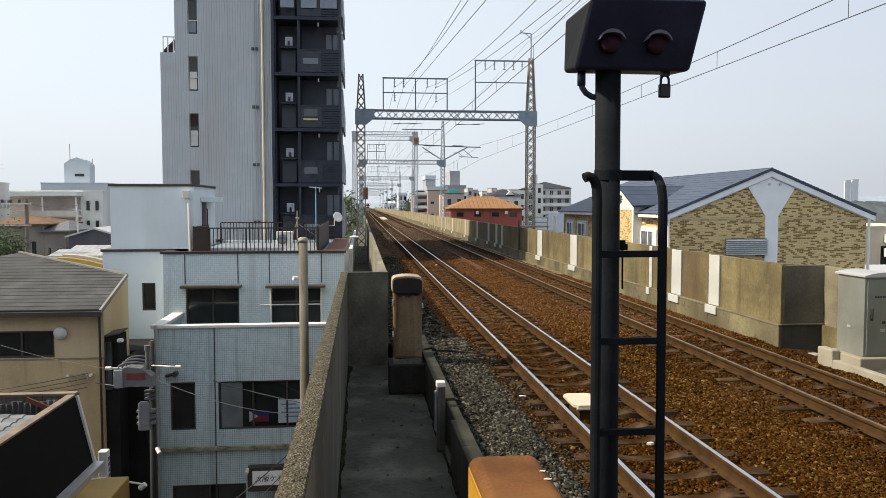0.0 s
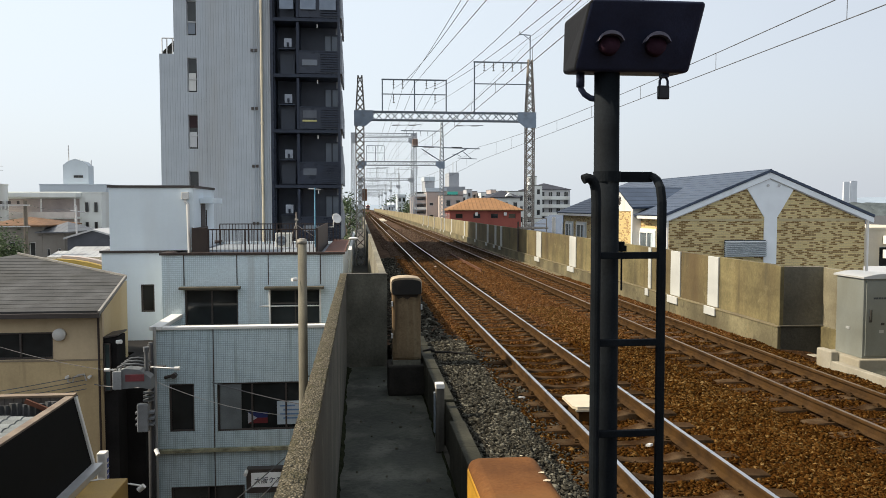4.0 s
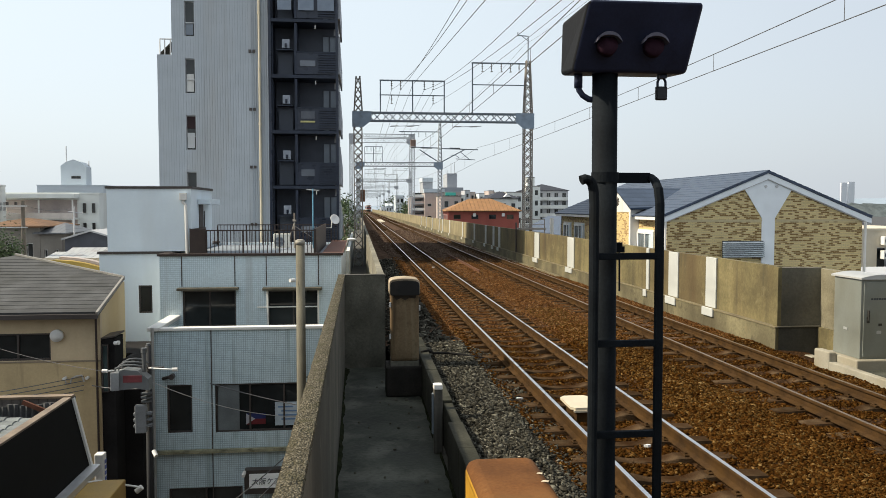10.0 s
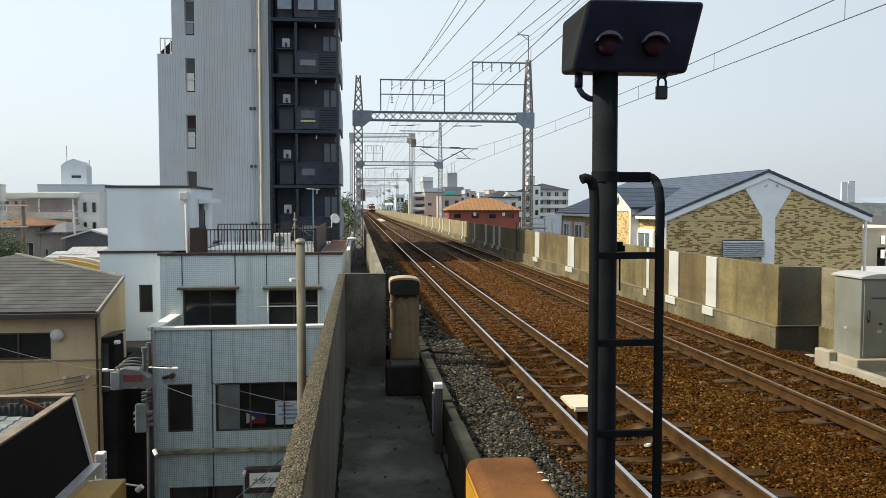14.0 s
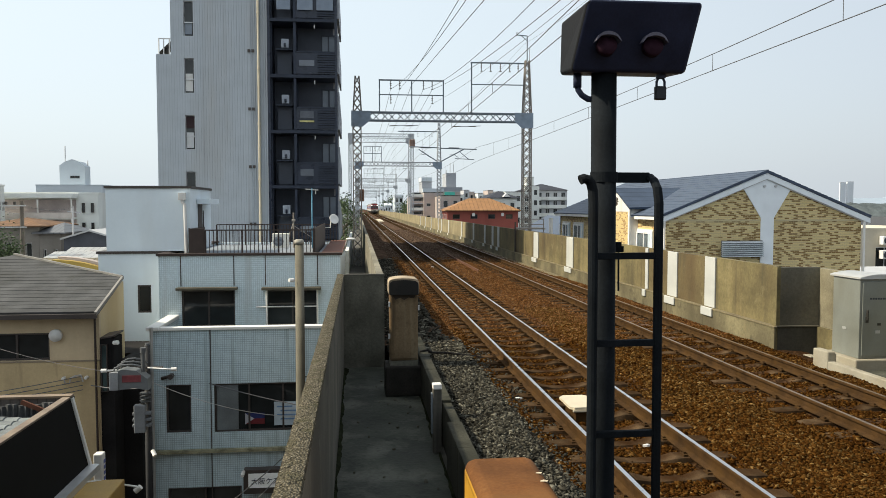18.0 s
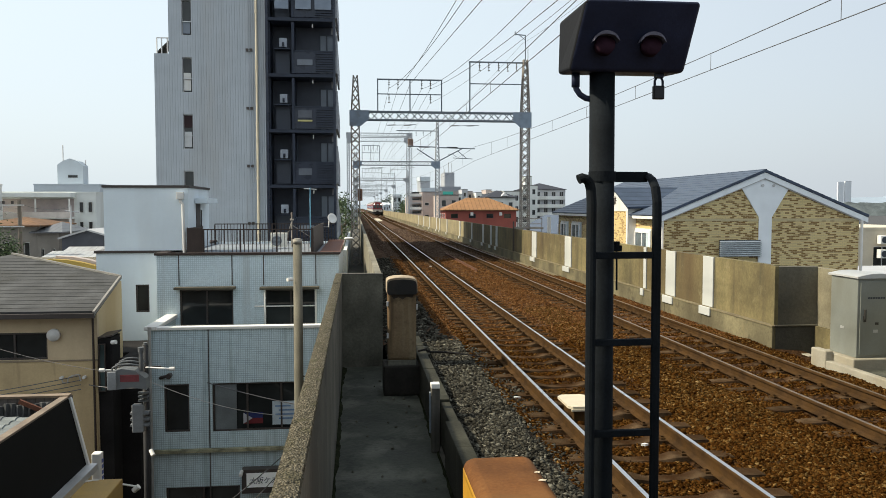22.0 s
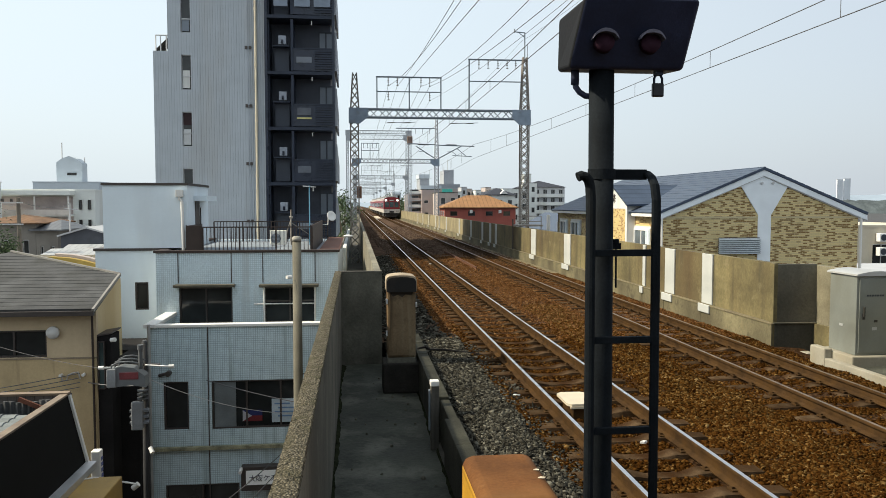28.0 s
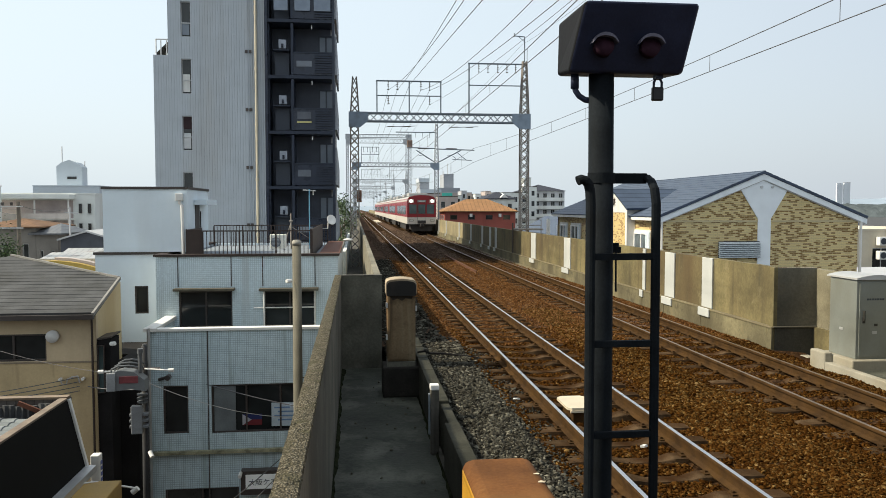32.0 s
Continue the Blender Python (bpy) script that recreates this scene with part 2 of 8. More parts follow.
stains(M_walkway, (0.008, 0.011, 0.007), 1.3, 0.55)
stains(M_walkway, (0.115, 0.115, 0.09), 1.5, 0.6)
stains(M_walkway, (0.006, 0.0075, 0.005), 6.0, 0.4)
M_white = mat("white_paint", (0.68, 0.67, 0.64), 0.6, 0, 1.5, 0.06, 0.05, (0.5, 0.45, 0.38), 0.25, 0.9)
M_rail_side = mat("rusty_rail", (0.04, 0.0225, 0.01), 0.9, 0.0, 6, 0.4, 0.2, (0.068, 0.036, 0.012), 0.55, spec=0.05)
M_rail_top = mat("polished_rail", (0.58, 0.57, 0.57), 0.3, 1.0, 3, 0.08, 0.0)
M_rail_dull = mat("dull_rail_head", (0.17, 0.125, 0.09), 0.4, 0.6, 6, 0.3, 0.05)
M_sleeper = mat("rusty_concrete_sleeper", (0.052, 0.034, 0.0195), 1.0, 0, 5, 0.4, 0.5, (0.03, 0.014, 0.006), 0.65, 0, 0, 0.3, spec=0.0)
M_steel_dark = mat("dark_green_steel", (0.0092, 0.0112, 0.0135), 0.7, 0.0, 5, 0.35, 0.1, (0.009, 0.009, 0.009), 0.3, spec=0.04)
# black lifted towards blue: the lens's veiling glare put into the colour
M_signal_black = mat("black_signal_paint", (0.02, 0.025, 0.053), 0.5, 0.0, 6, 0.25, 0.05, spec=0.3)
M_signal_gray = mat("grey_signal_box", (0.036, 0.042, 0.052), 0.55, 0, 4, 0.15, 0.05)
M_lattice = mat("weathered_lattice_steel", (0.235, 0.215, 0.19), 0.7, 0.2, 3, 0.25, 0.1, (0.17, 0.11, 0.075), 0.4)
M_lattice_gray = mat("painted_lattice_steel", (0.16, 0.185, 0.21), 0.6, 0.1, 3, 0.15, 0.05)
M_wire = mat("wire", (0.11, 0.11, 0.115), 0.6, 0.5, 3, 0.1, 0)
M_glass = mat_glass("window_glass", (0.013, 0.0145, 0.0145))
M_alu = mat("aluminium_frame", (0.5, 0.5, 0.5), 0.4, 0.6, 3, 0.1, 0.02)
M_dark_frame = mat("dark_window_frame", (0.06, 0.05, 0.045), 0.5, 0.2, 3, 0.15, 0.02)
# balcony blacks also lifted for veiling glare
M_bal = mat("black_balcony_panel", (0.021, 0.027, 0.044), 0.3, 0.0, 2, 0.2, 0.02, spec=0.35)
M_bal_edge = mat("balcony_edge", (0.025, 0.032, 0.05), 0.45, 0, 2, 0.2, 0.02, spec=0.25)
M_bal_wall = mat("balcony_inner_wall", (0.048, 0.057, 0.076), 0.6, 0, 1.2, 0.15, 0.03)
M_door_gray = mat("grey_balcony_door", (0.2, 0.23, 0.27), 0.4, 0, 2, 0.1, 0.02)
M_asphalt = mat("asphalt", (0.05, 0.05, 0.052), 0.95, 0, 0.6, 0.25, 0.3)


# ---------------------------------------------------------------- mesh helpers
def thing(name, at=(0, 0, 0), label="", category="", group="", kind=""):
    ob = new(name)
    ob.empty_display_size = 0.2
    ob.location = at
    return tagged(ob, label, category, group, kind)


def root_of(ob):
    while ob.parent:
        ob = ob.parent
    return ob


def part(name, bm, material, parent=None, label="", smooth=False):
    """Links bm, drawn in the place's metres, as one mesh under a thing or a part."""
    if parent is not None:
        bmesh.ops.translate(bm, verts=bm.verts, vec=-root_of(parent).location)
    me = bpy.data.meshes.new(name)
    bm.to_mesh(me)
    bm.free()
    for mt in (material if isinstance(material, (list, tuple)) else [material]):
        me.materials.append(mt)
    if smooth:
        me.polygons.foreach_set("use_smooth", [True] * len(me.polygons))
    ob = new(name, me)
    ob.parent = parent
    if label:
        ob["label"] = label
    return ob


def from_lists(name, verts, faces, material, parent=None):
    me = bpy.data.meshes.new(name)
    me.from_pydata(verts, [], faces)
    me.materials.append(material)
    ob = new(name, me)
    ob.parent = parent
    return ob


def B():
    return bmesh.new()


def box(bm, x0, x1, y0, y1, z0, z1, bevel=0.0, mi=0):
    vs = [bm.verts.new((x, y, z)) for z in (z0, z1) for y in (y0, y1) for x in (x0, x1)]
    fs = [bm.faces.new([vs[i] for i in q]) for q in
          ((0, 2, 3, 1), (4, 5, 7, 6), (0, 1, 5, 4), (2, 6, 7, 3), (0, 4, 6, 2), (1, 3, 7, 5))]
    for f in fs:
        f.material_index = mi
    if bevel:
        es = list({e for f in fs for e in f.edges})
        bmesh.ops.bevel(bm, geom=es, offset=bevel, segments=2, profile=0.5, affect="EDGES", clamp_overlap=True)
    return bm


def bx(*a, **k):
    return box(B(), *a, **k)


def rod(bm, p, q, r, seg=8, r2=None, mi=0):
    """A round bar from p to q."""
    p, q = Vector(p), Vector(q)
    d = q - p
    m = Matrix.Translation((p + q) / 2) @ d.to_track_quat("Z", "Y").to_matrix().to_4x4()
    res = bmesh.ops.create_cone(bm, cap_ends=True, segments=seg, radius1=r, radius2=r if r2 is None else r2, depth=d.length, matrix=m)
    if mi:
        for f in {f for v in res["verts"] for f in v.link_faces}:
            f.material_index = mi
    return bm


def bar(bm, p, q, w, h=None):
    """A square bar from p to q."""
    p, q = Vector(p), Vector(q)
    d = q - p
    m = Matrix.Translation((p + q) / 2) @ d.to_track_quat("Z", "Y").to_matrix().to_4x4() @ Matrix.Diagonal((w, h or w, d.length, 1))
    bmesh.ops.create_cube(bm, size=1, matrix=m)
    return bm


def pipe(bm, pts, r, seg=8, flat=1.0):
    """One swept tube through pts."""
    pts = [Vector(p) for p in pts]
    rings, u = [], None
    for i, p in enumerate(pts):
        d = (pts[min(i + 1, len(pts) - 1)] - pts[max(i - 1, 0)]).normalized()
        if u is None:
            u = d.cross(Vector((0, 0, 1)) if abs(d.z) < 0.8 else Vector((0, 1, 0))).normalized()
        u = (u - d * u.dot(d)).normalized()
        w = u.cross(d).normalized()
        rings.append([bm.verts.new(p + u * (r * math.cos(6.28319 * k / seg)) + w * (r * flat * math.sin(6.28319 * k / seg))) for k in range(seg)])
    for a, b in zip(rings, rings[1:]):
        for k in range(seg):
            bm.faces.new((a[k], a[(k + 1) % seg], b[(k + 1) % seg], b[k]))
    bm.faces.new(rings[0][::-1])
    bm.faces.new(rings[-1])
    bmesh.ops.recalc_face_normals(bm, faces=bm.faces)
    return bm


def prism(bm, outline, axis, a, b, mi=0):
    """A solid with that outline (two coordinates each) between a and b along an axis."""
    def put(u, v, w):
        return {"x": (w, u, v), "y": (u, w, v), "z": (u, v, w)}[axis]
    lo = [bm.verts.new(put(u, v, a)) for u, v in outline]
    hi = [bm.verts.new(put(u, v, b)) for u, v in outline]
    n = len(outline)
    fs = [bm.faces.new(lo[::-1]), bm.faces.new(hi)]
    for i in range(n):
        fs.append(bm.faces.new((lo[i], lo[(i + 1) % n], hi[(i + 1) % n], hi[i])))
    for f in fs:
        f.material_index = mi
    bmesh.ops.recalc_face_normals(bm, faces=fs)
    return bm


def slab(bm, pts, thick):
    """A flat plate through the corners pts, thick metres deep downwards."""
    top = [bm.verts.new(q) for q in pts]
    low = [bm.verts.new((q[0], q[1], q[2] - thick)) for q in pts]
    n = len(pts)
    fs = [bm.faces.new(top), bm.faces.new(low[::-1])]
    for i in range(n):
        fs.append(bm.faces.new((top[i], low[i], low[(i + 1) % n], top[(i + 1) % n])))
    bmesh.ops.recalc_face_normals(bm, faces=fs)
    return bm


def wall_with_holes(bm, u0, u1, z0, z1, holes, axis, a, b):
    """A wall between a and b (its two faces) along axis y or x, with openings (u0, u1, z0, z1) that go through."""
    us = sorted({u0, u1, *[h[0] for h in holes], *[h[1] for h in holes]})
    zs = sorted({z0, z1, *[h[2] for h in holes], *[h[3] for h in holes]})
    for i in range(len(us) - 1):
        run = None
        for j in range(len(zs) - 1):
            cu, cz = (us[i] + us[i + 1]) / 2, (zs[j] + zs[j + 1]) / 2
            solid = not any(h[0] < cu < h[1] and h[2] < cz < h[3] for h in holes)
            if solid:
                run = [zs[j], zs[j + 1]] if run is None else [run[0], zs[j + 1]]
            if run and (not solid or j == len(zs) - 2):
                if axis == "y":
                    box(bm, us[i], us[i + 1], a, b, run[0], run[1])
                else:
                    box(bm, a, b, us[i], us[i + 1], run[0], run[1])
                run = None
    bmesh.ops.remove_doubles(bm, verts=bm.verts, dist=1e-5)
    return bm


def window_y(parent, x0, x1, z0, z1, y, depth=0.12, frame_m=None, glass_m=None, sashes=2, fw=0.05, name="window"):
    """A window in a wall that faces -y at y: frame, panes and sash bars, set back by depth."""
    fm, gm = frame_m or M_dark_frame, glass_m or M_glass
    bm = B()
    box(bm, x0, x0 + fw, y + depth - 0.06, y + depth + 0.02, z0, z1)
    box(bm, x1 - fw, x1, y + depth - 0.06, y + depth + 0.02, z0, z1)
    box(bm, x0 + fw, x1 - fw, y + depth - 0.06, y + depth + 0.02, z0, z0 + fw)
    box(bm, x0 + fw, x1 - fw, y + depth - 0.06, y + depth + 0.02, z1 - fw, z1)
    for i in range(1, sashes):
        u = x0 + (x1 - x0) * i / sashes
        box(bm, u - fw / 2, u + fw / 2, y + depth - 0.05, y + depth + 0.02, z0 + fw, z1 - fw)
    w = part(name, bm, fm, parent)
    for i in range(sashes):
        a = x0 + fw + (x1 - x0 - 2 * fw) * i / sashes
        b = x0 + fw + (x1 - x0 - 2 * fw) * (i + 1) / sashes
        part("pane", bx(a, b, y + depth - 0.012 + 0.008 * (i % 2), y + depth + 0.004 + 0.008 * (i % 2), z0 + fw * 0.5, z1 - fw * 0.5), gm, w)
    return w


def window_x(parent, y0, y1, z0, z1, x, side=-1, depth=0.1, frame_m=None, glass_m=None, sashes=2, fw=0.05, name="window"):
    """The same in a wall at x whose outer face looks to side (-1 or 1) along x."""
    fm, gm = frame_m or M_dark_frame, glass_m or M_glass
    a, b = sorted((x - side * (depth - 0.06), x - side * (depth + 0.02)))
    bm = B()
    box(bm, a, b, y0, y0 + fw, z0, z1)
    box(bm, a, b, y1 - fw, y1, z0, z1)
    box(bm, a, b, y0 + fw, y1 - fw, z0, z0 + fw)
    box(bm, a, b, y0 + fw, y1 - fw, z1 - fw, z1)
    for i in range(1, sashes):
        u = y0 + (y1 - y0) * i / sashes
        box(bm, a, b, u - fw / 2, u + fw / 2, z0 + fw, z1 - fw)
    w = part(name, bm, fm, parent)
    g0, g1 = sorted((x - side * (depth - 0.01), x - side * (depth + 0.006)))
    for i in range(sashes):
        part("pane", bx(g0, g1, y0 + fw + (y1 - y0 - 2 * fw) * i / sashes, y0 + fw + (y1 - y0 - 2 * fw) * (i + 1) / sashes, z0 + fw / 2, z1 - fw / 2), gm, w)
    return w


# ---------------------------------------------------------------- ground and viaduct
STREET = -8.0
part("ground", bx(-2500, 2500, -600, 3200, STREET - 1, STREET), M_asphalt)
tagged(bpy.data.objects["ground"], "grey asphalt street level below the railway viaduct", "ground", kind="structure")

RX = (2.51, 3.577, 5.91, 6.977)      # the four rails, left to right
END = 900.0
viaduct = thing("viaduct", (4, 0, STREET), "concrete railway viaduct deck with rough parapets", "viaduct", kind="structure")
part("deck", bx(-0.39, 9.06, -40, END, -2.2, -0.62), M_conc, viaduct)
for k in range(0, 46):
    y = -30 + k * 20
    part("pier", bx(0.6, 8.2, y, y + 1.6, STREET, -2.2, bevel=0.05), M_conc, viaduct)
# bed of ballast: a shallow shoulder profile, slightly uneven
M_bed, _n, _l, _p = nodes_of("ballast_bed")
_tc, _sep = _n.new("ShaderNodeTexCoord"), _n.new("ShaderNodeSeparateXYZ")
_l.new(_tc.outputs["Object"], _sep.inputs["Vector"])
_v, _no, _no2 = _n.new("ShaderNodeTexVoronoi"), _n.new("ShaderNodeTexNoise"), _n.new("ShaderNodeTexNoise")
_v.inputs["Scale"].default_value, _no.inputs["Scale"].default_value, _no2.inputs["Scale"].default_value = 17, 0.7, 30
for _x in (_v, _no, _no2):
    _l.new(_tc.outputs["Object"], _x.inputs["Vector"])
_mx = mixer(_n)
_mx.inputs["A"].default_value, _mx.inputs["B"].default_value = (0.025, 0.0125, 0.0055, 1), (0.06, 0.031, 0.0135, 1)
_r = ramp(_n, 0.2, 0.9)
_l.new(_v.outputs["Color"], _r.inputs["Value"])
_l.new(_r.outputs["Result"], _mx.inputs["Factor"])
_add = _n.new("ShaderNodeMath")
_add.operation = "MULTIPLY_ADD"
_add.inputs[1].default_value = 0.9
_l.new(_no.outputs["Fac"], _add.inputs[0])
_l.new(_sep.outputs["X"], _add.inputs[2])
_gr = ramp(_n, 2.2, 2.6)
_l.new(_add.outputs[0], _gr.inputs["Value"])
_mg = mixer(_n)
_mg.inputs["A"].default_value = (0.022, 0.022, 0.021, 1)
_l.new(_gr.outputs["Result"], _mg.inputs["Factor"])
_l.new(_mx.outputs["Result"], _mg.inputs["B"])
_l.new(_mg.outputs["Result"], _p.inputs["Base Color"])
_p.inputs["Roughness"].default_value = 1.0
_p.inputs["Specular IOR Level"].default_value = 0.05
_bp = _n.new("ShaderNodeBump")
_bp.inputs["Strength"].default_value, _bp.inputs["Distance"].default_value = 0.9, 0.05
_l.new(_v.outputs["Distance"], _bp.inputs["Height"])
_l.new(_bp.outputs["Normal"], _p.inputs["Normal"])


def bed_z(x):
    """Height of the ballast across the line."""
    hump = max(0.0, 1.0 - abs(x - 4.75) / 0.85)
    left = min(1.0, max(0.0, (2.42 - x) / 0.5))
    return (-0.202 if x < 5.0 else -0.19) + 0.085 * hump * hump * (3 - 2 * hump) + 0.085 * left * left * (3 - 2 * left) - (0.06 * max(0.0, 1.9 - x)) - 0.07 * max(0.0, x - 7.3)


def bed(name, x0, x1, y0, y1, sx, sy, lump):
    nx, ny = int((x1 - x0) / sx) + 1, int((y1 - y0) / sy) + 1
    vs, fs = [], []
    for j in range(ny):
        for i in range(nx):
            x, y = x0 + (x1 - x0) * i / (nx - 1), y0 + (y1 - y0) * j / (ny - 1)
            vs.append((x, y, bed_z(x) + lump * noise.noise((x * 1.3, y * 1.3, 3))))
    for j in range(ny - 1):
        for i in range(nx - 1):
            a = j * nx + i
            fs.append((a, a + 1, a + 1 + nx, a + nx))
    return from_lists(name, vs, fs, M_bed)


bed_near = bed("ballast_bed", 1.2, 8.6, -10, 15.25, 0.2, 0.3, 0.04)
tagged(bed_near, "rust-brown and grey stone ballast under the rails", "ballast", kind="stuff")
bed_far = bed("ballast_bed", 0.5, 8.6, 15.25, END, 0.25, 2.0, 0.01)
# further bed greyed and lifted: haze put into its colour
bed_far.data.materials[0] = mat("hazed_ballast_bed", (0.08, 0.053, 0.038), 1.0, 0, 2.5, 0.4, 0.4, (0.03, 0.022, 0.016), 0.4, spec=0.0)
tagged(bed_far, "grey-brown stone ballast under the rails further off", "ballast", kind="stuff")

# left parapet of the walkway, the crossing wall and the parapet beyond
wall_left = thing("wall_left", (-0.33, 0, -0.6), "weathered concrete parapet with rough stony top beside the walkway", "parapet", kind="structure")
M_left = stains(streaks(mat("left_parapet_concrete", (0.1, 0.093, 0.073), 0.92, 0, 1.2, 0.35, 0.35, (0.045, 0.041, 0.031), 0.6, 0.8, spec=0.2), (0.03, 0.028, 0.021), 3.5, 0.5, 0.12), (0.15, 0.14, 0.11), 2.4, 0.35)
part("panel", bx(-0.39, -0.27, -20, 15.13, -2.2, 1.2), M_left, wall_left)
vs, fs, NS = [], [], 700
for k in range(NS + 1):
    y = -2 + 17.13 * k / NS
    for u, v in ((-0.398, 1.195), (-0.392, 1.218), (-0.36, 1.224), (-0.33, 1.226), (-0.3, 1.224), (-0.268, 1.218), (-0.262, 1.195)):
        n3 = noise.noise((u * 30, y * 16, 1)) * 0.008 + noise.noise((u * 60, y * 45, 7)) * 0.006
        vs.append((u + n3 * 0.7 + 0.33, y, v + n3 + 0.6))
    if k:
        for i in range(6):
            p = (k - 1) * 7 + i
            fs.append((p, p + 7, p + 8, p + 1))
cop = from_lists("coping", vs, fs, M_coping, wall_left)
cop["label"] = "pebbly weathered coping"
M_damp = stains(mat("damp_concrete", (0.11, 0.105, 0.083), 0.95, 0, 1.6, 0.35, 0.35, (0.016, 0.016, 0.014), 0.65, 0.4, spec=0.15), (0.085, 0.08, 0.066), 3.0, 0.3)
wall_cross = thing("wall_crossing", (0.06, 15.2, -0.6), "dark concrete wall across the end of the walkway", "wall", kind="structure")
part("panel", bx(-0.39, 0.51, 15.13, 15.27, -0.62, 1.2), M_damp, wall_cross)
part("coping", bx(-0.395, 0.515, 15.125, 15.275, 1.2, 1.22), M_conc, wall_cross)
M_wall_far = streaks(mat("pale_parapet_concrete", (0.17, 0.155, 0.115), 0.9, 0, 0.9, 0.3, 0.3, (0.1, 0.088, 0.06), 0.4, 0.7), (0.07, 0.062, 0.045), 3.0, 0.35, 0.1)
wall_far = thing("wall_left_far", (0.43, 15.3, -0.6), "sunlit concrete parapet along the line", "parapet", kind="structure")
for k in range(72):
    y = 15.28 + k * 6.0
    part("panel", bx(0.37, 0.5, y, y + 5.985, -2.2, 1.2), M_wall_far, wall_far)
part("walkway", bx(-0.27, 1.03, 3.0, 15.13, -0.64, -0.6), M_walkway)
tagged(bpy.data.objects["walkway"], "dark damp concrete walkway floor below the platform end", "walkway", kind="structure")
M_moss = mat("black_moss", (0.016, 0.018, 0.011), 1.0, 0, 9, 0.5, 0.8, (0.028, 0.03, 0.016), 0.5, spec=0.0)
for base, grow, label in ((-0.27, 1, "dark moss and dirt along the foot of the parapet"), (1.025, -1, "dark moss and dirt along the kerb")):
    bm = B()
    ring = []
    for k in range(101):
        y = 5.0 + 0.1 * k
        w = 0.02 + 0.07 * abs(noise.noise((y * 0.9, base, 0))) + 0.03 * noise.noise((y * 5.0, base, 4)) + 0.06 * max(0.0, (y - 13.6) / 1.4)
        w = max(0.015, w)
        ring.append([bm.verts.new((base, y, -0.57)), bm.verts.new((base + grow * w * 0.6, y, -0.586)), bm.verts.new((base + grow * w, y, -0.601))])
    for a, b in zip(ring, ring[1:]):
        for i in range(2):
            bm.faces.new((a[i], a[i + 1], b[i + 1], b[i]) if grow > 0 else (a[i], b[i], b[i + 1], a[i + 1]))
    tagged(part("edge_moss", bm, M_moss), label, "moss", kind="stuff")
M_kerb = stains(mat("mossy_kerb", (0.036, 0.035, 0.026), 0.95, 0, 2.2, 0.35, 0.35, (0.014, 0.015, 0.01), 0.6, 0.2, spec=0.15), (0.06, 0.058, 0.044), 3.5, 0.3)
kerb = thing("trim_kerb", (1.12, 9, -0.6), "concrete kerb that holds the ballast back from the walkway", "kerb", kind="structure")
y = 3.0
while y < 15.0:
    if not 9.4 < y + 0.5 < 10.2:
        part("kerb_stone", bx(1.03, 1.21, y + 0.004, y + 0.996, -0.6, 0.0 + random.uniform(-0.012, 0.012), bevel=0.012), M_kerb, kerb)
    else:
        part("kerb_stone", bx(1.09, 1.21, y + 0.004, y + 0.996, -0.6, -0.03, bevel=0.012), M_kerb, kerb)
    y += 1.0
# unseen walls and block added only to cut skylight on the street facades
back_blocker = part("wall_blocker_back", bx(-14, -0.45, -2.7, -2.5, STREET, 6.5), M_conc)
tagged(back_blocker, "unseen concrete wall added behind the eye to block skylight", "wall", kind="structure")
tagged(part("wall_blocker_left", bx(-12, -5.2, -2.5, 10.4, STREET, 4.0), M_conc), "unseen concrete block added left of the view to dim the street", "wall", kind="structure")
tagged(part("wall_blocker_under_deck", bx(-0.39, -0.2, -40, 60, STREET, -2.2), M_conc), "unseen concrete wall added under the deck to block light from below", "wall", kind="structure")
platform = thing("platform", (0.4, -3, -0.6), "concrete platform end that the view is taken from", "platform", kind="structure")
part("platform_slab", bx(-0.27, 1.02, -40, 2.9, -0.6, 1.05), M_conc, platform)

# right parapet: panels with a thicker foot, white joint covers, and the niche
wall_right = thing("wall_right", (8.2, 14.4, -0.6), "stained beige concrete parapet with a thicker foot and white joint covers", "parapet", kind="structure")
M_foot = stains(stains(mat("parapet_foot", (0.14, 0.122, 0.068), 0.92, 0, 1.1, 0.35, 0.3, (0.055, 0.045, 0.025), 0.65, 0.4), (0.036, 0.031, 0.019), 2.6, 0.45), (0.17, 0.14, 0.07), 1.8, 0.25)
M_ledge = mat("pale_ledge", (0.15, 0.125, 0.07), 0.9, 0, 2, 0.2, 0.2, (0.1, 0.08, 0.05), 0.4)
# paler concrete for the right parapet's panels beyond 56 m
M_wall_paler = streaks(mat("paler_parapet_concrete", (0.22, 0.185, 0.105), 0.9, 0, 0.7, 0.3, 0.25, (0.13, 0.1, 0.05), 0.45, 0.7), (0.1, 0.085, 0.05), 3.0, 0.35, 0.1)
JOINTS = [14.37, 17.32, 19.5, 21.1, 29.1, 34.8, 39.5, 44.4, 46.3, 49.2, 54.1, 60.3, 69.0, 75.0, 78.0]
while JOINTS[-1] < 460:
    JOINTS.append(JOINTS[-1] + 7.5)
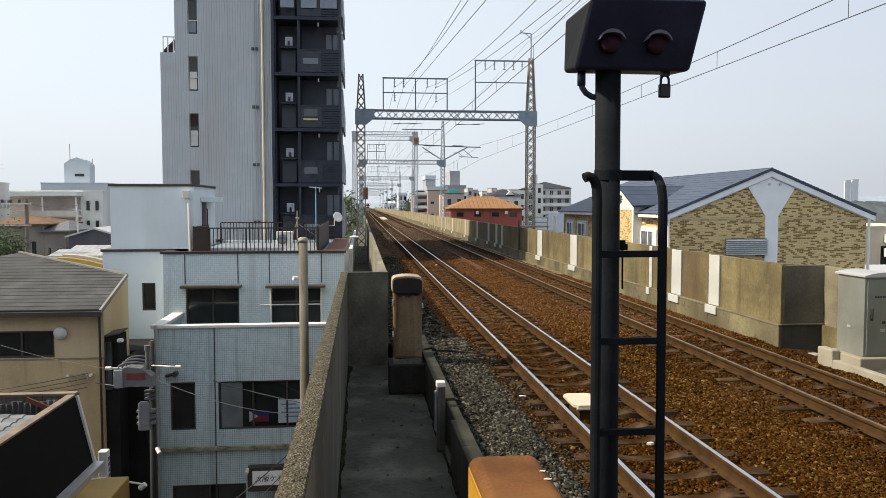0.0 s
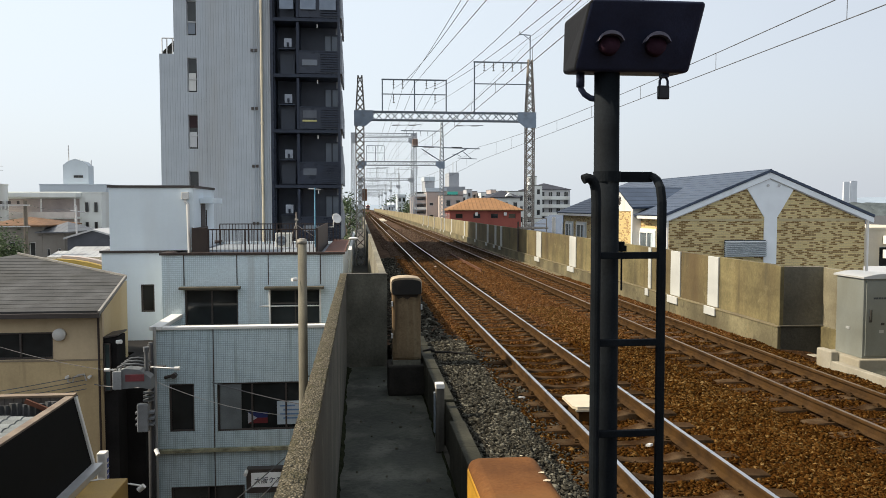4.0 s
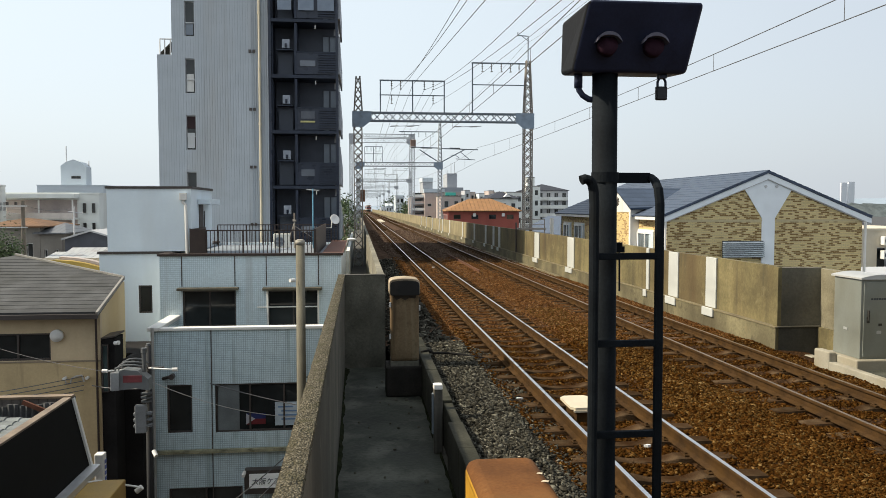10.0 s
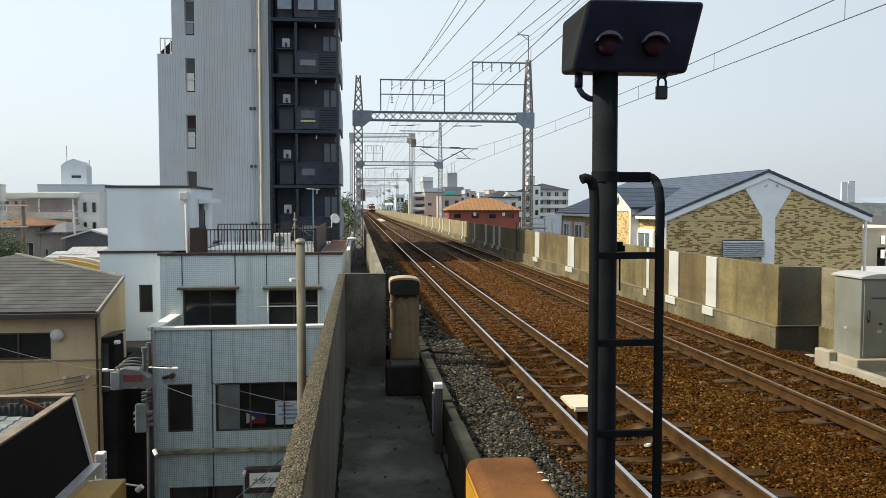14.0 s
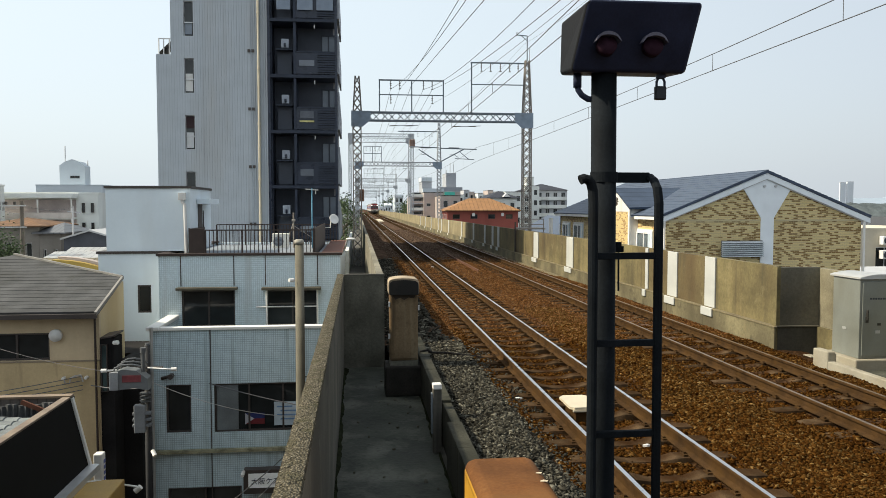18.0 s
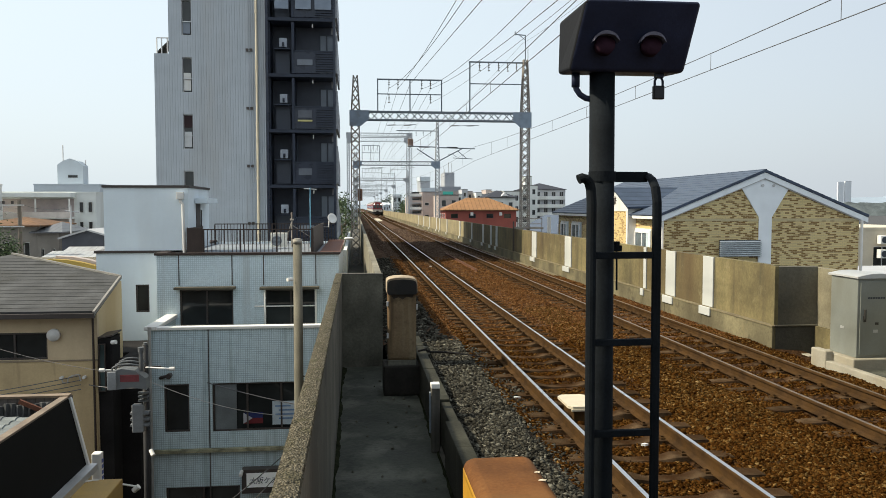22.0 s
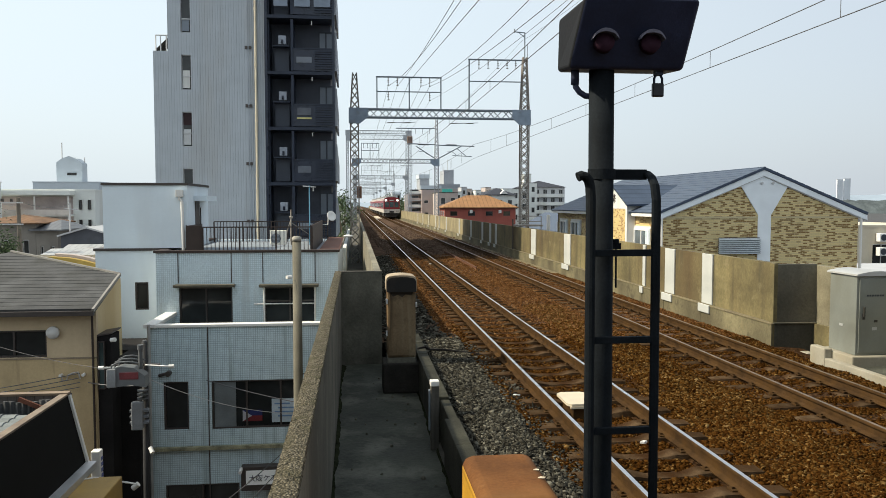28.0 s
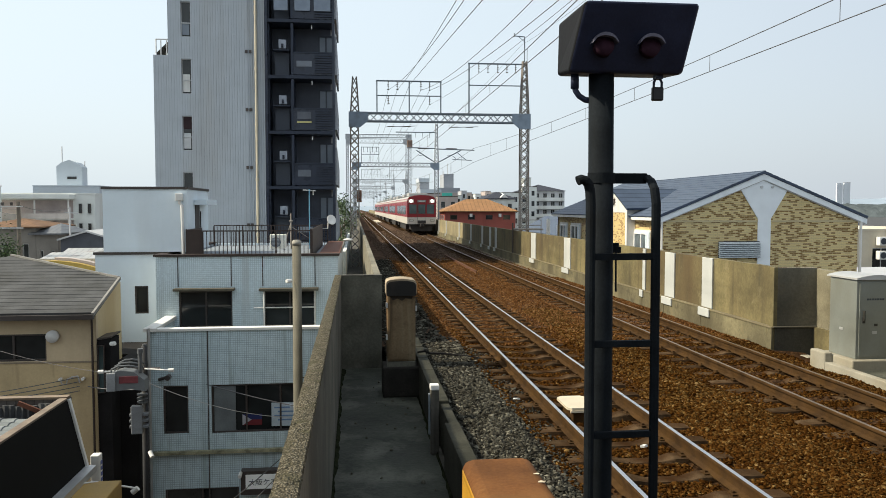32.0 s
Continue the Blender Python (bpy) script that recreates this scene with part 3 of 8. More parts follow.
for a, b in zip(JOINTS, JOINTS[1:]):
    m = max(1, round((b - a) / 3.0))
    for k in range(m):
        p, q = a + (b - a) * k / m, a + (b - a) * (k + 1) / m
        part("panel", bx(8.1, 8.24, p + 0.006, q - 0.006, -0.4, 1.37 + random.uniform(-0.006, 0.006)), M_wall if p < 56 else M_wall_paler, wall_right)
    part("foot", bx(8.0, 8.098, a + 0.01, b - 0.01, -0.4, 0.185, bevel=0.006), M_foot, wall_right)
    part("ledge", bx(7.985, 8.098, a + 0.006, b - 0.006, 0.185, 0.215, bevel=0.006), M_ledge, wall_right, "paler ledge")
M_cover = mat("white_joint_cover", (0.43, 0.44, 0.42), 0.55, 0, 2, 0.05, 0.03, (0.62, 0.58, 0.5), 0.2, 0.9)
for i, yj in enumerate((17.14, 19.3, 21.1, 29.1, 34.8, 44.4, 46.3, 49.2, 54.1, 60.3, 69.0, 75.0, 78.0, 85.5, 93, 100.5)):
    hw = 0.1 if yj == 21.1 else (0.26 if yj < 18 else 0.3 if yj < 25 else (0.45 if yj < 40 else 0.26))
    part("joint_cover", bx(8.06, 8.099, yj - hw, yj + hw, 0.22, 1.37, bevel=0.008), M_cover, wall_right, "white painted joint cover")
    part("joint_foot", bx(7.96, 8.0, yj - hw - 0.06, yj + hw - 0.02, 0.03, 0.22, bevel=0.01), M_cover, wall_right, "white joint foot")
# stained concrete of the niche's return, its shade put into the colour
M_wall_shaded = stains(mat("shaded_niche_concrete", (0.12, 0.108, 0.078), 0.9, 0, 1.2, 0.35, 0.3, (0.035, 0.034, 0.028), 0.6, 0.85), (0.13, 0.105, 0.06), 2.2, 0.4)
part("return_panel", bx(8.12, 8.93, 14.22, 14.365, 0.2, 1.355), M_wall_shaded, wall_right, "stained return of the niche, darkened for its shade")
# foot of the return, darker than the panel above it
part("return_foot", bx(8.07, 8.93, 14.19, 14.34, -0.4, 0.195), mat("dark_foot_concrete", (0.055, 0.052, 0.04), 0.92, 0, 1.6, 0.35, 0.3, (0.025, 0.024, 0.02), 0.5, 0.3), wall_right)
part("foot", bx(8.0, 8.038, 14.19, 14.376, -0.4, 0.185, bevel=0.006), M_foot, wall_right)
part("ledge", bx(7.985, 8.038, 14.175, 14.372, 0.185, 0.215, bevel=0.006), M_ledge, wall_right, "paler ledge")
part("ledge", bx(8.04, 8.92, 14.165, 14.22, 0.197, 0.225, bevel=0.006), M_wall_shaded, wall_right)
part("corner_post", bx(8.04, 8.115, 14.2, 14.362, -0.4, 1.365), M_wall, wall_right)
M_niche = stains(stains(mat("patchy_niche_concrete", (0.2, 0.18, 0.12), 0.92, 0, 1.6, 0.3, 0.3, (0.08, 0.065, 0.035), 0.5, 0.3), (0.3, 0.27, 0.19), 2.2, 0.4), (0.06, 0.052, 0.032), 3.5, 0.35)
for k in range(18):
    y = 14.36 - 2.4 * (k + 1)
    part("niche_panel", bx(8.93, 9.06, y + 0.006, y + 2.394, 0.2, 1.33), M_niche, wall_right)
    part("niche_foot", bx(8.87, 8.928, y + 0.006, y + 2.394, -0.4, 0.195), M_wall, wall_right)

gut = thing("trim_gutter", (7.8, 35, -0.3), "pale concrete gutter strip along the foot of the parapet", "gutter", kind="structure")
for k in range(30):
    part("gutter_slab", bx(7.66, 7.99, 30 + k * 6.0, 35.98 + k * 6.0, -0.4, -0.2), M_ledge, gut)

# ---------------------------------------------------------------- the town below, large forms
M_tile = mat_tiles("white_facade_tile", (0.57, 0.672, 0.715), (0.37, 0.45, 0.49), 0.062, 0.062, 0.0, gap=0.1)
streaks(M_tile, (0.36, 0.39, 0.4), 2.2, 0.4, 0.05)
M_plaster = mat("pale_plaster", (0.668, 0.742, 0.785), 0.8, 0, 0.8, 0.05, 0.08, (0.5, 0.52, 0.52), 0.2, 0.9)
M_beige = mat("beige_plaster", (0.52, 0.41, 0.265), 0.85, 0, 0.8, 0.08, 0.12, (0.22, 0.16, 0.095), 0.25, 0.9)
M_yellow_wall = mat("yellow_plaster", (0.56, 0.45, 0.26), 0.85, 0, 0.8, 0.07, 0.1, (0.45, 0.32, 0.15), 0.2, 0.9)
M_brown_trim = mat("brown_metal_trim", (0.04, 0.027, 0.022), 0.6, 0.1, 4, 0.2, 0.03)
M_slate = mat("grey_slate_roof", (0.062, 0.063, 0.064), 0.8, 0, 2.0, 0.25, 0.15, (0.04, 0.04, 0.036), 0.35, spec=0.2, each=0.06)
M_slate_blue = mat("blue_grey_slate_roof", (0.05, 0.068, 0.104), 0.6, 0, 3.0, 0.2, 0.1, (0.035, 0.045, 0.065), 0.3, spec=0.35)
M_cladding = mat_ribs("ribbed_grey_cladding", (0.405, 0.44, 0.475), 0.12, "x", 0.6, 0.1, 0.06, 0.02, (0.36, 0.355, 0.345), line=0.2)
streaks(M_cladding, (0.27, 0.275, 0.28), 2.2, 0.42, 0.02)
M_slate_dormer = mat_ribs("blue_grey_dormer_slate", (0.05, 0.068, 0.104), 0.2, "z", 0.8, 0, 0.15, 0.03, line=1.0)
M_black = mat("black_panel", (0.004, 0.004, 0.0035), 0.85, 0, 1, 0.2, 0.03, spec=0.15)

# white tiled block: set-back upper storey, lower storeys with a balcony parapet
tiled = thing("tiled_building", (-3.4, 28, STREET), "white mosaic-tiled low building with a flat railed roof", "building")
# street-level tiles: grime streaks plus the street's dimness put into a darker colour
M_tile_low = mat_tiles("shaded_grimy_facade_tile", (0.52, 0.63, 0.67), (0.27, 0.34, 0.37), 0.062, 0.062, 0.0, gap=0.11)
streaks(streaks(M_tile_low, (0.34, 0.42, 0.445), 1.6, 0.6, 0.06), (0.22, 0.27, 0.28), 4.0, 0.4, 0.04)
UP = [(-5.48, -3.85, -1.24, -0.08), (-2.88, -1.26, -1.24, -0.1)]
part("upper_wall", wall_with_holes(B(), -6.16, -0.55, -4.4, 1.0, UP, "y", 25.0, 25.2), M_tile, tiled)
part("back_wall", bx(-6.16, -0.55, 34.2, 34.4, STREET, 1.0), M_plaster, tiled)
part("side_wall", bx(-0.75, -0.55, 25.2, 34.2, STREET, 1.0), M_plaster, tiled)
part("side_wall", bx(-6.16, -5.96, 25.2, 34.2, STREET, 1.0), M_plaster, tiled)
part("roof_slab", bx(-5.96, -0.75, 25.2, 34.2, 0.55, 0.92), mat("roof_coat", (0.2, 0.225, 0.255), 0.7, 0, 1, 0.15, 0.05, (0.2, 0.21, 0.23), 0.4), tiled, "pale grey flat roof")
bm = B()
box(bm, -6.22, -0.5, 24.94, 25.24, 1.0, 1.07)
box(bm, -6.22, -5.92, 25.24, 34.4, 1.0, 1.07)
part("roof_coping", bm, M_brown_trim, tiled, "dark brown metal coping")
part("side_coping", bx(-1.15, -0.5, 25.24, 34.4, 1.0, 1.07), mat("red_brown_coping", (0.13, 0.055, 0.035), 0.7, 0, 3, 0.2, 0.05), tiled, "red-brown coping on the track side")
LOW = [(-5.41, -4.72, -3.88, -2.5), (-4.08, -1.2, -3.9, -2.5), (-5.4, -3.35, -7.4, -5.47)]
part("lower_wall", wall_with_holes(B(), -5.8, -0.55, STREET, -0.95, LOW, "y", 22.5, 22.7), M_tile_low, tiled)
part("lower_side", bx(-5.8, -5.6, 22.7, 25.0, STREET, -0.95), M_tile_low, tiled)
part("lower_side", bx(-0.75, -0.55, 22.7, 25.0, STREET, -0.95), M_tile, tiled)
part("balcony_floor", bx(-5.6, -0.75, 22.7, 25.0, -2.05, -1.9), M_conc, tiled)
part("balcony_coping", bx(-5.62, -0.5, 22.45, 22.75, -0.95, -0.87, bevel=0.01), M_white, tiled, "white balcony coping")
part("balcony_corner", bx(-5.9, -5.55, 22.4, 25.0, -0.95, -0.84, bevel=0.02), M_white, tiled, "white corner coping")
part("ledge", bx(-5.82, -0.55, 22.36, 22.5, -4.45, -4.36), stains(mat("mossy_ledge", (0.24, 0.23, 0.15), 0.9, 0, 3, 0.35, 0.3), (0.06, 0.055, 0.03), 4.0, 0.6), tiled, "stained ledge between storeys")
for (x0, x1, z0, z1) in UP:
    part("eave", bx(x0 - 0.12, x1 + 0.1, 24.7, 25.0, z1 + 0.02, z1 + 0.1, bevel=0.012), mat("olive_hood", (0.075, 0.066, 0.045), 0.7, 0, 3, 0.3, 0.05), tiled, "olive-brown window hood")
window_y(tiled, *UP[0], 25.0, sashes=2)
w = window_y(tiled, *UP[1], 25.0, sashes=2)
bm = B()
for xx in (UP[1][0] + 0.02, UP[1][1] - 0.02):
    rod(bm, (xx, 24.9, UP[1][2]), (xx, 24.9, UP[1][3]), 0.03)
rod(bm, (UP[1][0] - 0.3, 24.9, -0.62), (UP[1][1], 24.9, -0.62), 0.02)
part("guard_rail", bm, M_white, tiled, "white window guard rail")
for hole in LOW:
    window_y(tiled, *hole, 22.5, sashes=1 if hole[1] - hole[0] < 1 else (3 if hole[1] - hole[0] > 2.5 else 2))
for xx in (-5.49, -3.87, -2.9, -1.27):
    part("joint", bx(xx - 0.015, xx + 0.015, 24.992, 25.0, 0.05, 1.0), M_dark_frame, tiled)
for xx in (-4.17,):
    part("joint", bx(xx - 0.015, xx + 0.015, 22.492, 22.5, STREET, -0.95), M_dark_frame, tiled)

# pale plaster building behind it with a stair house
pale = thing("plaster_building", (-7.2, 29, STREET), "pale bluish-white plaster building with a rooftop stair house", "building")
PW = [(-7.08, -6.65, -0.9, 0.0)]
part("wall", wall_with_holes(B(), -8.27, -6.17, STREET, 1.02, PW, "y", 26.0, 26.15), M_plaster, pale)
part("core", bx(-8.27, -6.17, 26.15, 33, STREET, 0.9), M_plaster, pale)
part("coping", bx(-8.32, -6.0, 25.95, 33, 1.02, 1.1), M_dark_frame, pale, "dark roof edge")
window_y(pale, *PW[0], 26.0, sashes=1)
part("stair_house", bx(-8.01, -5.38, 26.02, 29.6, 1.1, 3.12), M_plaster, pale, "pale stair house")
part("stair_coping", bx(-8.05, -5.34, 25.98, 29.64, 3.12, 3.2), M_dark_frame, pale)
part("stair_door", bx(-5.378, -5.36, 27.2, 27.9, 1.1, 2.75), M_dark_frame, pale)

# the tower
tower = thing("apartment_tower", (-5, 43, STREET), "tall grey apartment tower with black balconies", "apartment building")
TOP = 19.0
FL = 2.645
WZ = [4.19 - FL + FL * k for k in range(8)]         # heads of the narrow windows
holes = [(-8.03, -7.58, z - 1.62, z) for z in WZ if z < TOP]
part("grey_wall", wall_with_holes(B(), -8.62, -4.2, STREET, TOP, holes, "y", 38.0, 38.25), M_cladding, tower, "ribbed grey cladding")
part("grey_side", bx(-8.62, -8.4, 38.25, 58.6, STREET, TOP), M_cladding, tower)
M_tower_side = mat("tower_side_paint", (0.3, 0.3, 0.31), 0.7)
part("track_side", bx(-1.16, -0.94, 39.5, 42.0, STREET, TOP), M_tower_side, tower)
part("track_side", bx(-1.6, -1.42, 42.0, 58.6, STREET, TOP), M_tower_side, tower)
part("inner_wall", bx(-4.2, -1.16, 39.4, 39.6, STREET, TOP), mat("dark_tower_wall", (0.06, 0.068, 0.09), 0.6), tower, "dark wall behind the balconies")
part("divider", bx(-4.2, -4.0, 38.25, 39.4, STREET, TOP), M_bal_edge, tower)
part("core", bx(-8.4, -1.6, 39.6, 58.6, STREET, TOP), M_conc, tower)
part("low_wing", bx(-9.3, -8.62, 38.05, 50, STREET, 9.65), M_cladding, tower, "lower grey wing")
for z in WZ:
    window_y(tower, -8.03, -7.58, z - 1.62, z, 38.0, depth=0.16, frame_m=M_alu, sashes=1, fw=0.03)
bm = B()
rod(bm, (-4.6, 37.9, STREET), (-4.6, 37.9, TOP), 0.055, 10)
for k in range(9):
    rod(bm, (-4.6, 37.9, -4 + 2.6 * k), (-4.6, 37.9, -3.88 + 2.6 * k), 0.07, 10)
for k in range(9):
    part("cladding_rib", bx(-5.0 + 0.095 * k, -4.965 + 0.095 * k, 37.975, 38.0, STREET, TOP), M_cladding, tower)
part("drain_pipe", bm, mat("ochre_pipe", (0.56, 0.5, 0.38), 0.6, 0, 2, 0.1, 0.02), tower, "ochre drain pipe")

# beige house with the slate roof
M_verge = mat("pale_verge", (0.22, 0.21, 0.19), 0.6, 0.1, 3, 0.15, 0.03)
beige = thing("beige_house", (-8.5, 23, STREET), "beige plaster house with a grey slate roof", "house")
BW = [(-9.6, -7.94, -1.44, -0.73)]
part("front_wall", wall_with_holes(B(), -12.5, -6.7, STREET, -0.2, BW, "y", 21.0, 21.15), M_beige, beige)
part("core", bx(-12.5, -6.86, 21.15, 23.0, STREET, -0.3), M_beige, beige)
slope = 0.296
def rz(y, y0=20.7, z0=-0.16):
    return z0 + slope * (y - y0)
part("gable_side", prism(B(), [(21.15, STREET), (23.2, STREET), (23.2, rz(22.9) - 0.1), (22.9, rz(22.9) - 0.1), (21.15, rz(21.15) - 0.1)], "x", -6.86, -6.7), M_yellow_wall, beige, "yellow side wall")
part("roof", slab(B(), [(-13, 20.7, rz(20.7)), (-6.64, 20.7, rz(20.7)), (-6.67, 22.99, rz(22.99)), (-10.34, 24.87, rz(24.87)), (-13, 22.9, rz(22.9))], 0.1), M_slate, beige, "grey slate roof")
for k in range(18):
    ya, yb = 20.69 + 0.235 * k, 20.69 + 0.235 * (k + 1) + 0.03
    ends = [-6.65 if y < 22.99 else -6.67 - 3.67 * (y - 22.99) / 1.88 for y in (ya, yb)]
    lefts = [-13.0 if y < 22.9 else -13.0 + 2.66 * (y - 22.9) / 1.97 for y in (ya, yb)]
    if yb < 24.85:
        part("slate_course", slab(B(), [(lefts[0], ya, rz(ya) + 0.017), (ends[0], ya, rz(ya) + 0.017), (ends[1], yb, rz(yb) + 0.006), (lefts[1], yb, rz(yb) + 0.006)], 0.024), M_slate, beige)
part("hip_cap", bar(B(), (-6.68, 23.0, rz(23.0) + 0.03), (-10.34, 24.86, rz(24.86) + 0.03), 0.07, 0.05), M_verge, beige)
part("gutter", bx(-13, -6.64, 20.58, 20.7, rz(20.7) - 0.16, rz(20.7) - 0.04), M_dark_frame, beige)
window_y(beige, *BW[0], 21.0, sashes=2)
bm = B()
rod(bm, (-7.76, 20.99, -0.79), (-7.76, 20.9, -0.79), 0.16, 20)
part("vent_cap", bm, M_white, beige, "round white vent cap", True)
# thin sheet added over the lower storey: alley shade put into a darker tan
part("lower_shade_sheet", bx(-12.5, -6.71, 20.985, 20.999, STREET, -1.49), streaks(mat("shaded_tan_sheet", (0.49, 0.375, 0.21), 0.85, 0, 1.1, 0.12, 0.12, (0.24, 0.17, 0.09), 0.35, 0.9), (0.2, 0.145, 0.08), 3.5, 0.3, 0.1), beige, "streaked tan sheet that darkens the lower storey for its shade")
part("belt", bx(-12.5, -6.7, 20.97, 21.0, -1.49, -1.45), mat("pale_belt", (0.24, 0.19, 0.13), 0.7), beige)

# black mansard panel of the near building
M_old_sheet = streaks(mat("old_zinc_sheet", (0.09, 0.095, 0.1), 0.8, 0, 2, 0.3, 0.1, (0.07, 0.035, 0.02), 0.4, 0.8, each=0.35), (0.03, 0.022, 0.018), 6.0, 0.5, 0.1)
black = thing("black_clad_building", (-8, 10, STREET), "near building with a black sloping panel and a brown cap", "building")
part("black_panel", prism(B(), [(-5.33, -1.03), (-5.03, -2.33), (-5.2, -2.33), (-5.45, -1.03)], "y", -6, 15.0), M_black, black, "black sloping panel")
part("cap", bx(-5.46, -5.32, -6, 15.02, -1.035, -1.0), mat("brown_cap", (0.185, 0.145, 0.11), 0.75, 0, 3, 0.2, 0.1, (0.09, 0.06, 0.045), 0.4), black, "brown cap strip")
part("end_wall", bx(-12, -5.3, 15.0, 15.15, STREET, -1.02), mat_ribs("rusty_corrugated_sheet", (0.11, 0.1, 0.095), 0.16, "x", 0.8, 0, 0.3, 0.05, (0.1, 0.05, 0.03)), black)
part("body", bx(-12, -5.1, -6, 15.0, STREET, -2.4), M_conc, black)
part("gutter", bx(-5.1, -4.85, -6, 15.05, -2.42, -2.3), M_alu, black, "light metal gutter")
part("end_cap", bx(-12, -5.32, 14.98, 15.16, -1.02, -0.98), mat("brown_end_cap", (0.185, 0.14, 0.1), 0.75, 0, 3, 0.2, 0.1, (0.09, 0.06, 0.045), 0.4), black)
part("tiled_roof", slab(B(), [(-12, -6, -0.95), (-5.5, -6, -1.36), (-5.5, 14.8, -1.36), (-12, 14.8, -0.95)], 0.1), M_slate, black)
M_pantile = mat("grey_pantile", (0.16, 0.175, 0.175), 0.55, 0, 3, 0.2, 0.1, (0.08, 0.085, 0.085), 0.3, each=0.25)
for r in range(4):
    for c in range(9):
        x, y = -5.55 - 0.24 * r, 12.5 + 0.25 * c
        z = -1.32 + 0.004 * r
        arc = [(y + 0.125 * math.cos(radians(q)), z + 0.05 * math.sin(radians(q)) + 0.012 * r) for q in range(0, 181, 30)]
        part("pantile", prism(B(), arc + [(y - 0.11, z - 0.01 + 0.012 * r), (y + 0.11, z - 0.01 + 0.012 * r)], "x", x - 0.27, x), M_pantile, black)
part("edge_trim", prism(B(), [(-5.325, -1.03), (-5.285, -1.03), (-4.985, -2.33), (-5.025, -2.33)], "y", 14.99, 15.07), M_white, black, "white edge strip of the black panel")
part("brace", bar(B(), (-5.5, 14.9, -1.35), (-6.15, 14.9, -1.05), 0.05, 0.08), mat("red_brown_brace", (0.13, 0.05, 0.03), 0.8), black, "red-brown brace")
for k in range(12):
    x = -5.62 - 0.21 * k
    part("sheet", prism(B(), [(x, 14.96), (x - 0.05, 14.93), (x - 0.1, 14.96), (x - 0.15, 14.93), (x - 0.205, 14.96), (x - 0.205, 14.99), (x, 14.99)], "z", -2.2, -1.1 + random.uniform(-0.05, 0.04)), M_old_sheet, black)

# ---------------------------------------------------------------- brick house to the right
M_brick = mat_tiles("beige_brick", (0.63, 0.495, 0.24), (0.44, 0.36, 0.21), 0.2, 0.068, 0.5, (0.205, 0.118, 0.032), 0.44, gap=0.12, rough=0.8)
M_brick_s = mat_tiles("beige_brick_side", (0.6, 0.46, 0.2), (0.46, 0.37, 0.21), 0.2, 0.068, 0.5, (0.3, 0.17, 0.06), 0.35, gap=0.12, rough=0.7, axes="yz")
M_gable_white = mat("gable_white_paint", (0.8, 0.84, 0.87), 0.6, 0, 1.5, 0.05, 0.04, (0.6, 0.62, 0.62), 0.2, 0.9)
bh = thing("brick_house", (17.6, 40, STREET), "beige brick house with white gable trim and blue-grey slate roof", "house")
X0, X1, XR, ZE, ZR, Y0, Y1 = 13.06, 21.95, 17.5, 2.2, 4.0, 32.0, 49.4
part("gable_wall", prism(B(), [(X0, STREET), (X1, STREET), (X1, ZE), (XR, ZR), (X0, ZE)], "y", Y0, Y0 + 0.25), M_brick, bh)
part("side_wall", bx(X0, X0 + 0.25, Y0 + 0.25, Y1, STREET, ZE), M_brick_s, bh)
part("side_wall", bx(X1 - 0.25, X1, Y0 + 0.25, Y1, STREET, ZE), M_brick_s, bh)
part("back_wall", prism(B(), [(X0, STREET), (X1, STREET), (X1, ZE), (XR, ZR), (X0, ZE)], "y", Y1 - 0.2, Y1), M_brick, bh)
def roof_z(x):
    return ZR + 0.1 - abs(x - XR) * (ZR - ZE) / (XR - X0)
part("roof", slab(B(), [(X0 - 0.35, Y0 - 0.16, roof_z(X0 - 0.35)), (XR, Y0 - 0.16, roof_z(XR)), (XR, Y1 + 0.3, roof_z(XR)), (X0 - 0.35, Y1 + 0.3, roof_z(X0 - 0.35))], 0.1), M_slate_blue, bh, "blue-grey slate roof slope")
part("roof", slab(B(), [(X1 + 0.35, Y0 - 0.16, roof_z(X1 + 0.35)), (XR, Y0 - 0.16, roof_z(XR)), (XR, Y1 + 0.3, roof_z(XR)), (X1 + 0.35, Y1 + 0.3, roof_z(X1 + 0.35))], 0.1), M_slate_blue, bh, "blue-grey slate roof slope")
# overlapping slate courses on both slopes
for sgn in (-1, 1):
    for k in range(16):
        xa = XR + sgn * 0.3 * k
        xb = XR + sgn * (0.3 * (k + 1) + 0.03)
        za, zb = roof_z(xa) + 0.006, roof_z(xb) + 0.022
        part("slate_course", slab(B(), [(xa, Y0 - 0.15, za), (xb, Y0 - 0.15, zb), (xb, Y1 + 0.29, zb), (xa, Y1 + 0.29, za)], 0.024), M_slate_blue, bh)
part("ridge_cap", bx(XR - 0.06, XR + 0.06, Y0 - 0.15, Y1 + 0.31, roof_z(XR) - 0.04, roof_z(XR) + 0.025, bevel=0.015), M_slate_blue, bh)
for sgn, xe in ((-1, X0 - 0.35), (1, X1 + 0.35)):
    a, b = (xe, roof_z(xe) - 0.12), (XR, roof_z(XR) - 0.12)
    part("barge_board", prism(B(), [a, b, (b[0], b[1] - 0.25), (a[0], a[1] - 0.22)], "y", Y0 - 0.12, Y0 - 0.002), M_gable_white, bh, "white barge board")
    part("barge_moulding", prism(B(), [(a[0], a[1] - 0.22), (b[0], b[1] - 0.25), (b[0], b[1] - 0.29), (a[0] - sgn * 0.05, a[1] - 0.25)], "y", Y0 - 0.07, Y0 - 0.002), M_alu, bh, "grey moulding under the barge board")
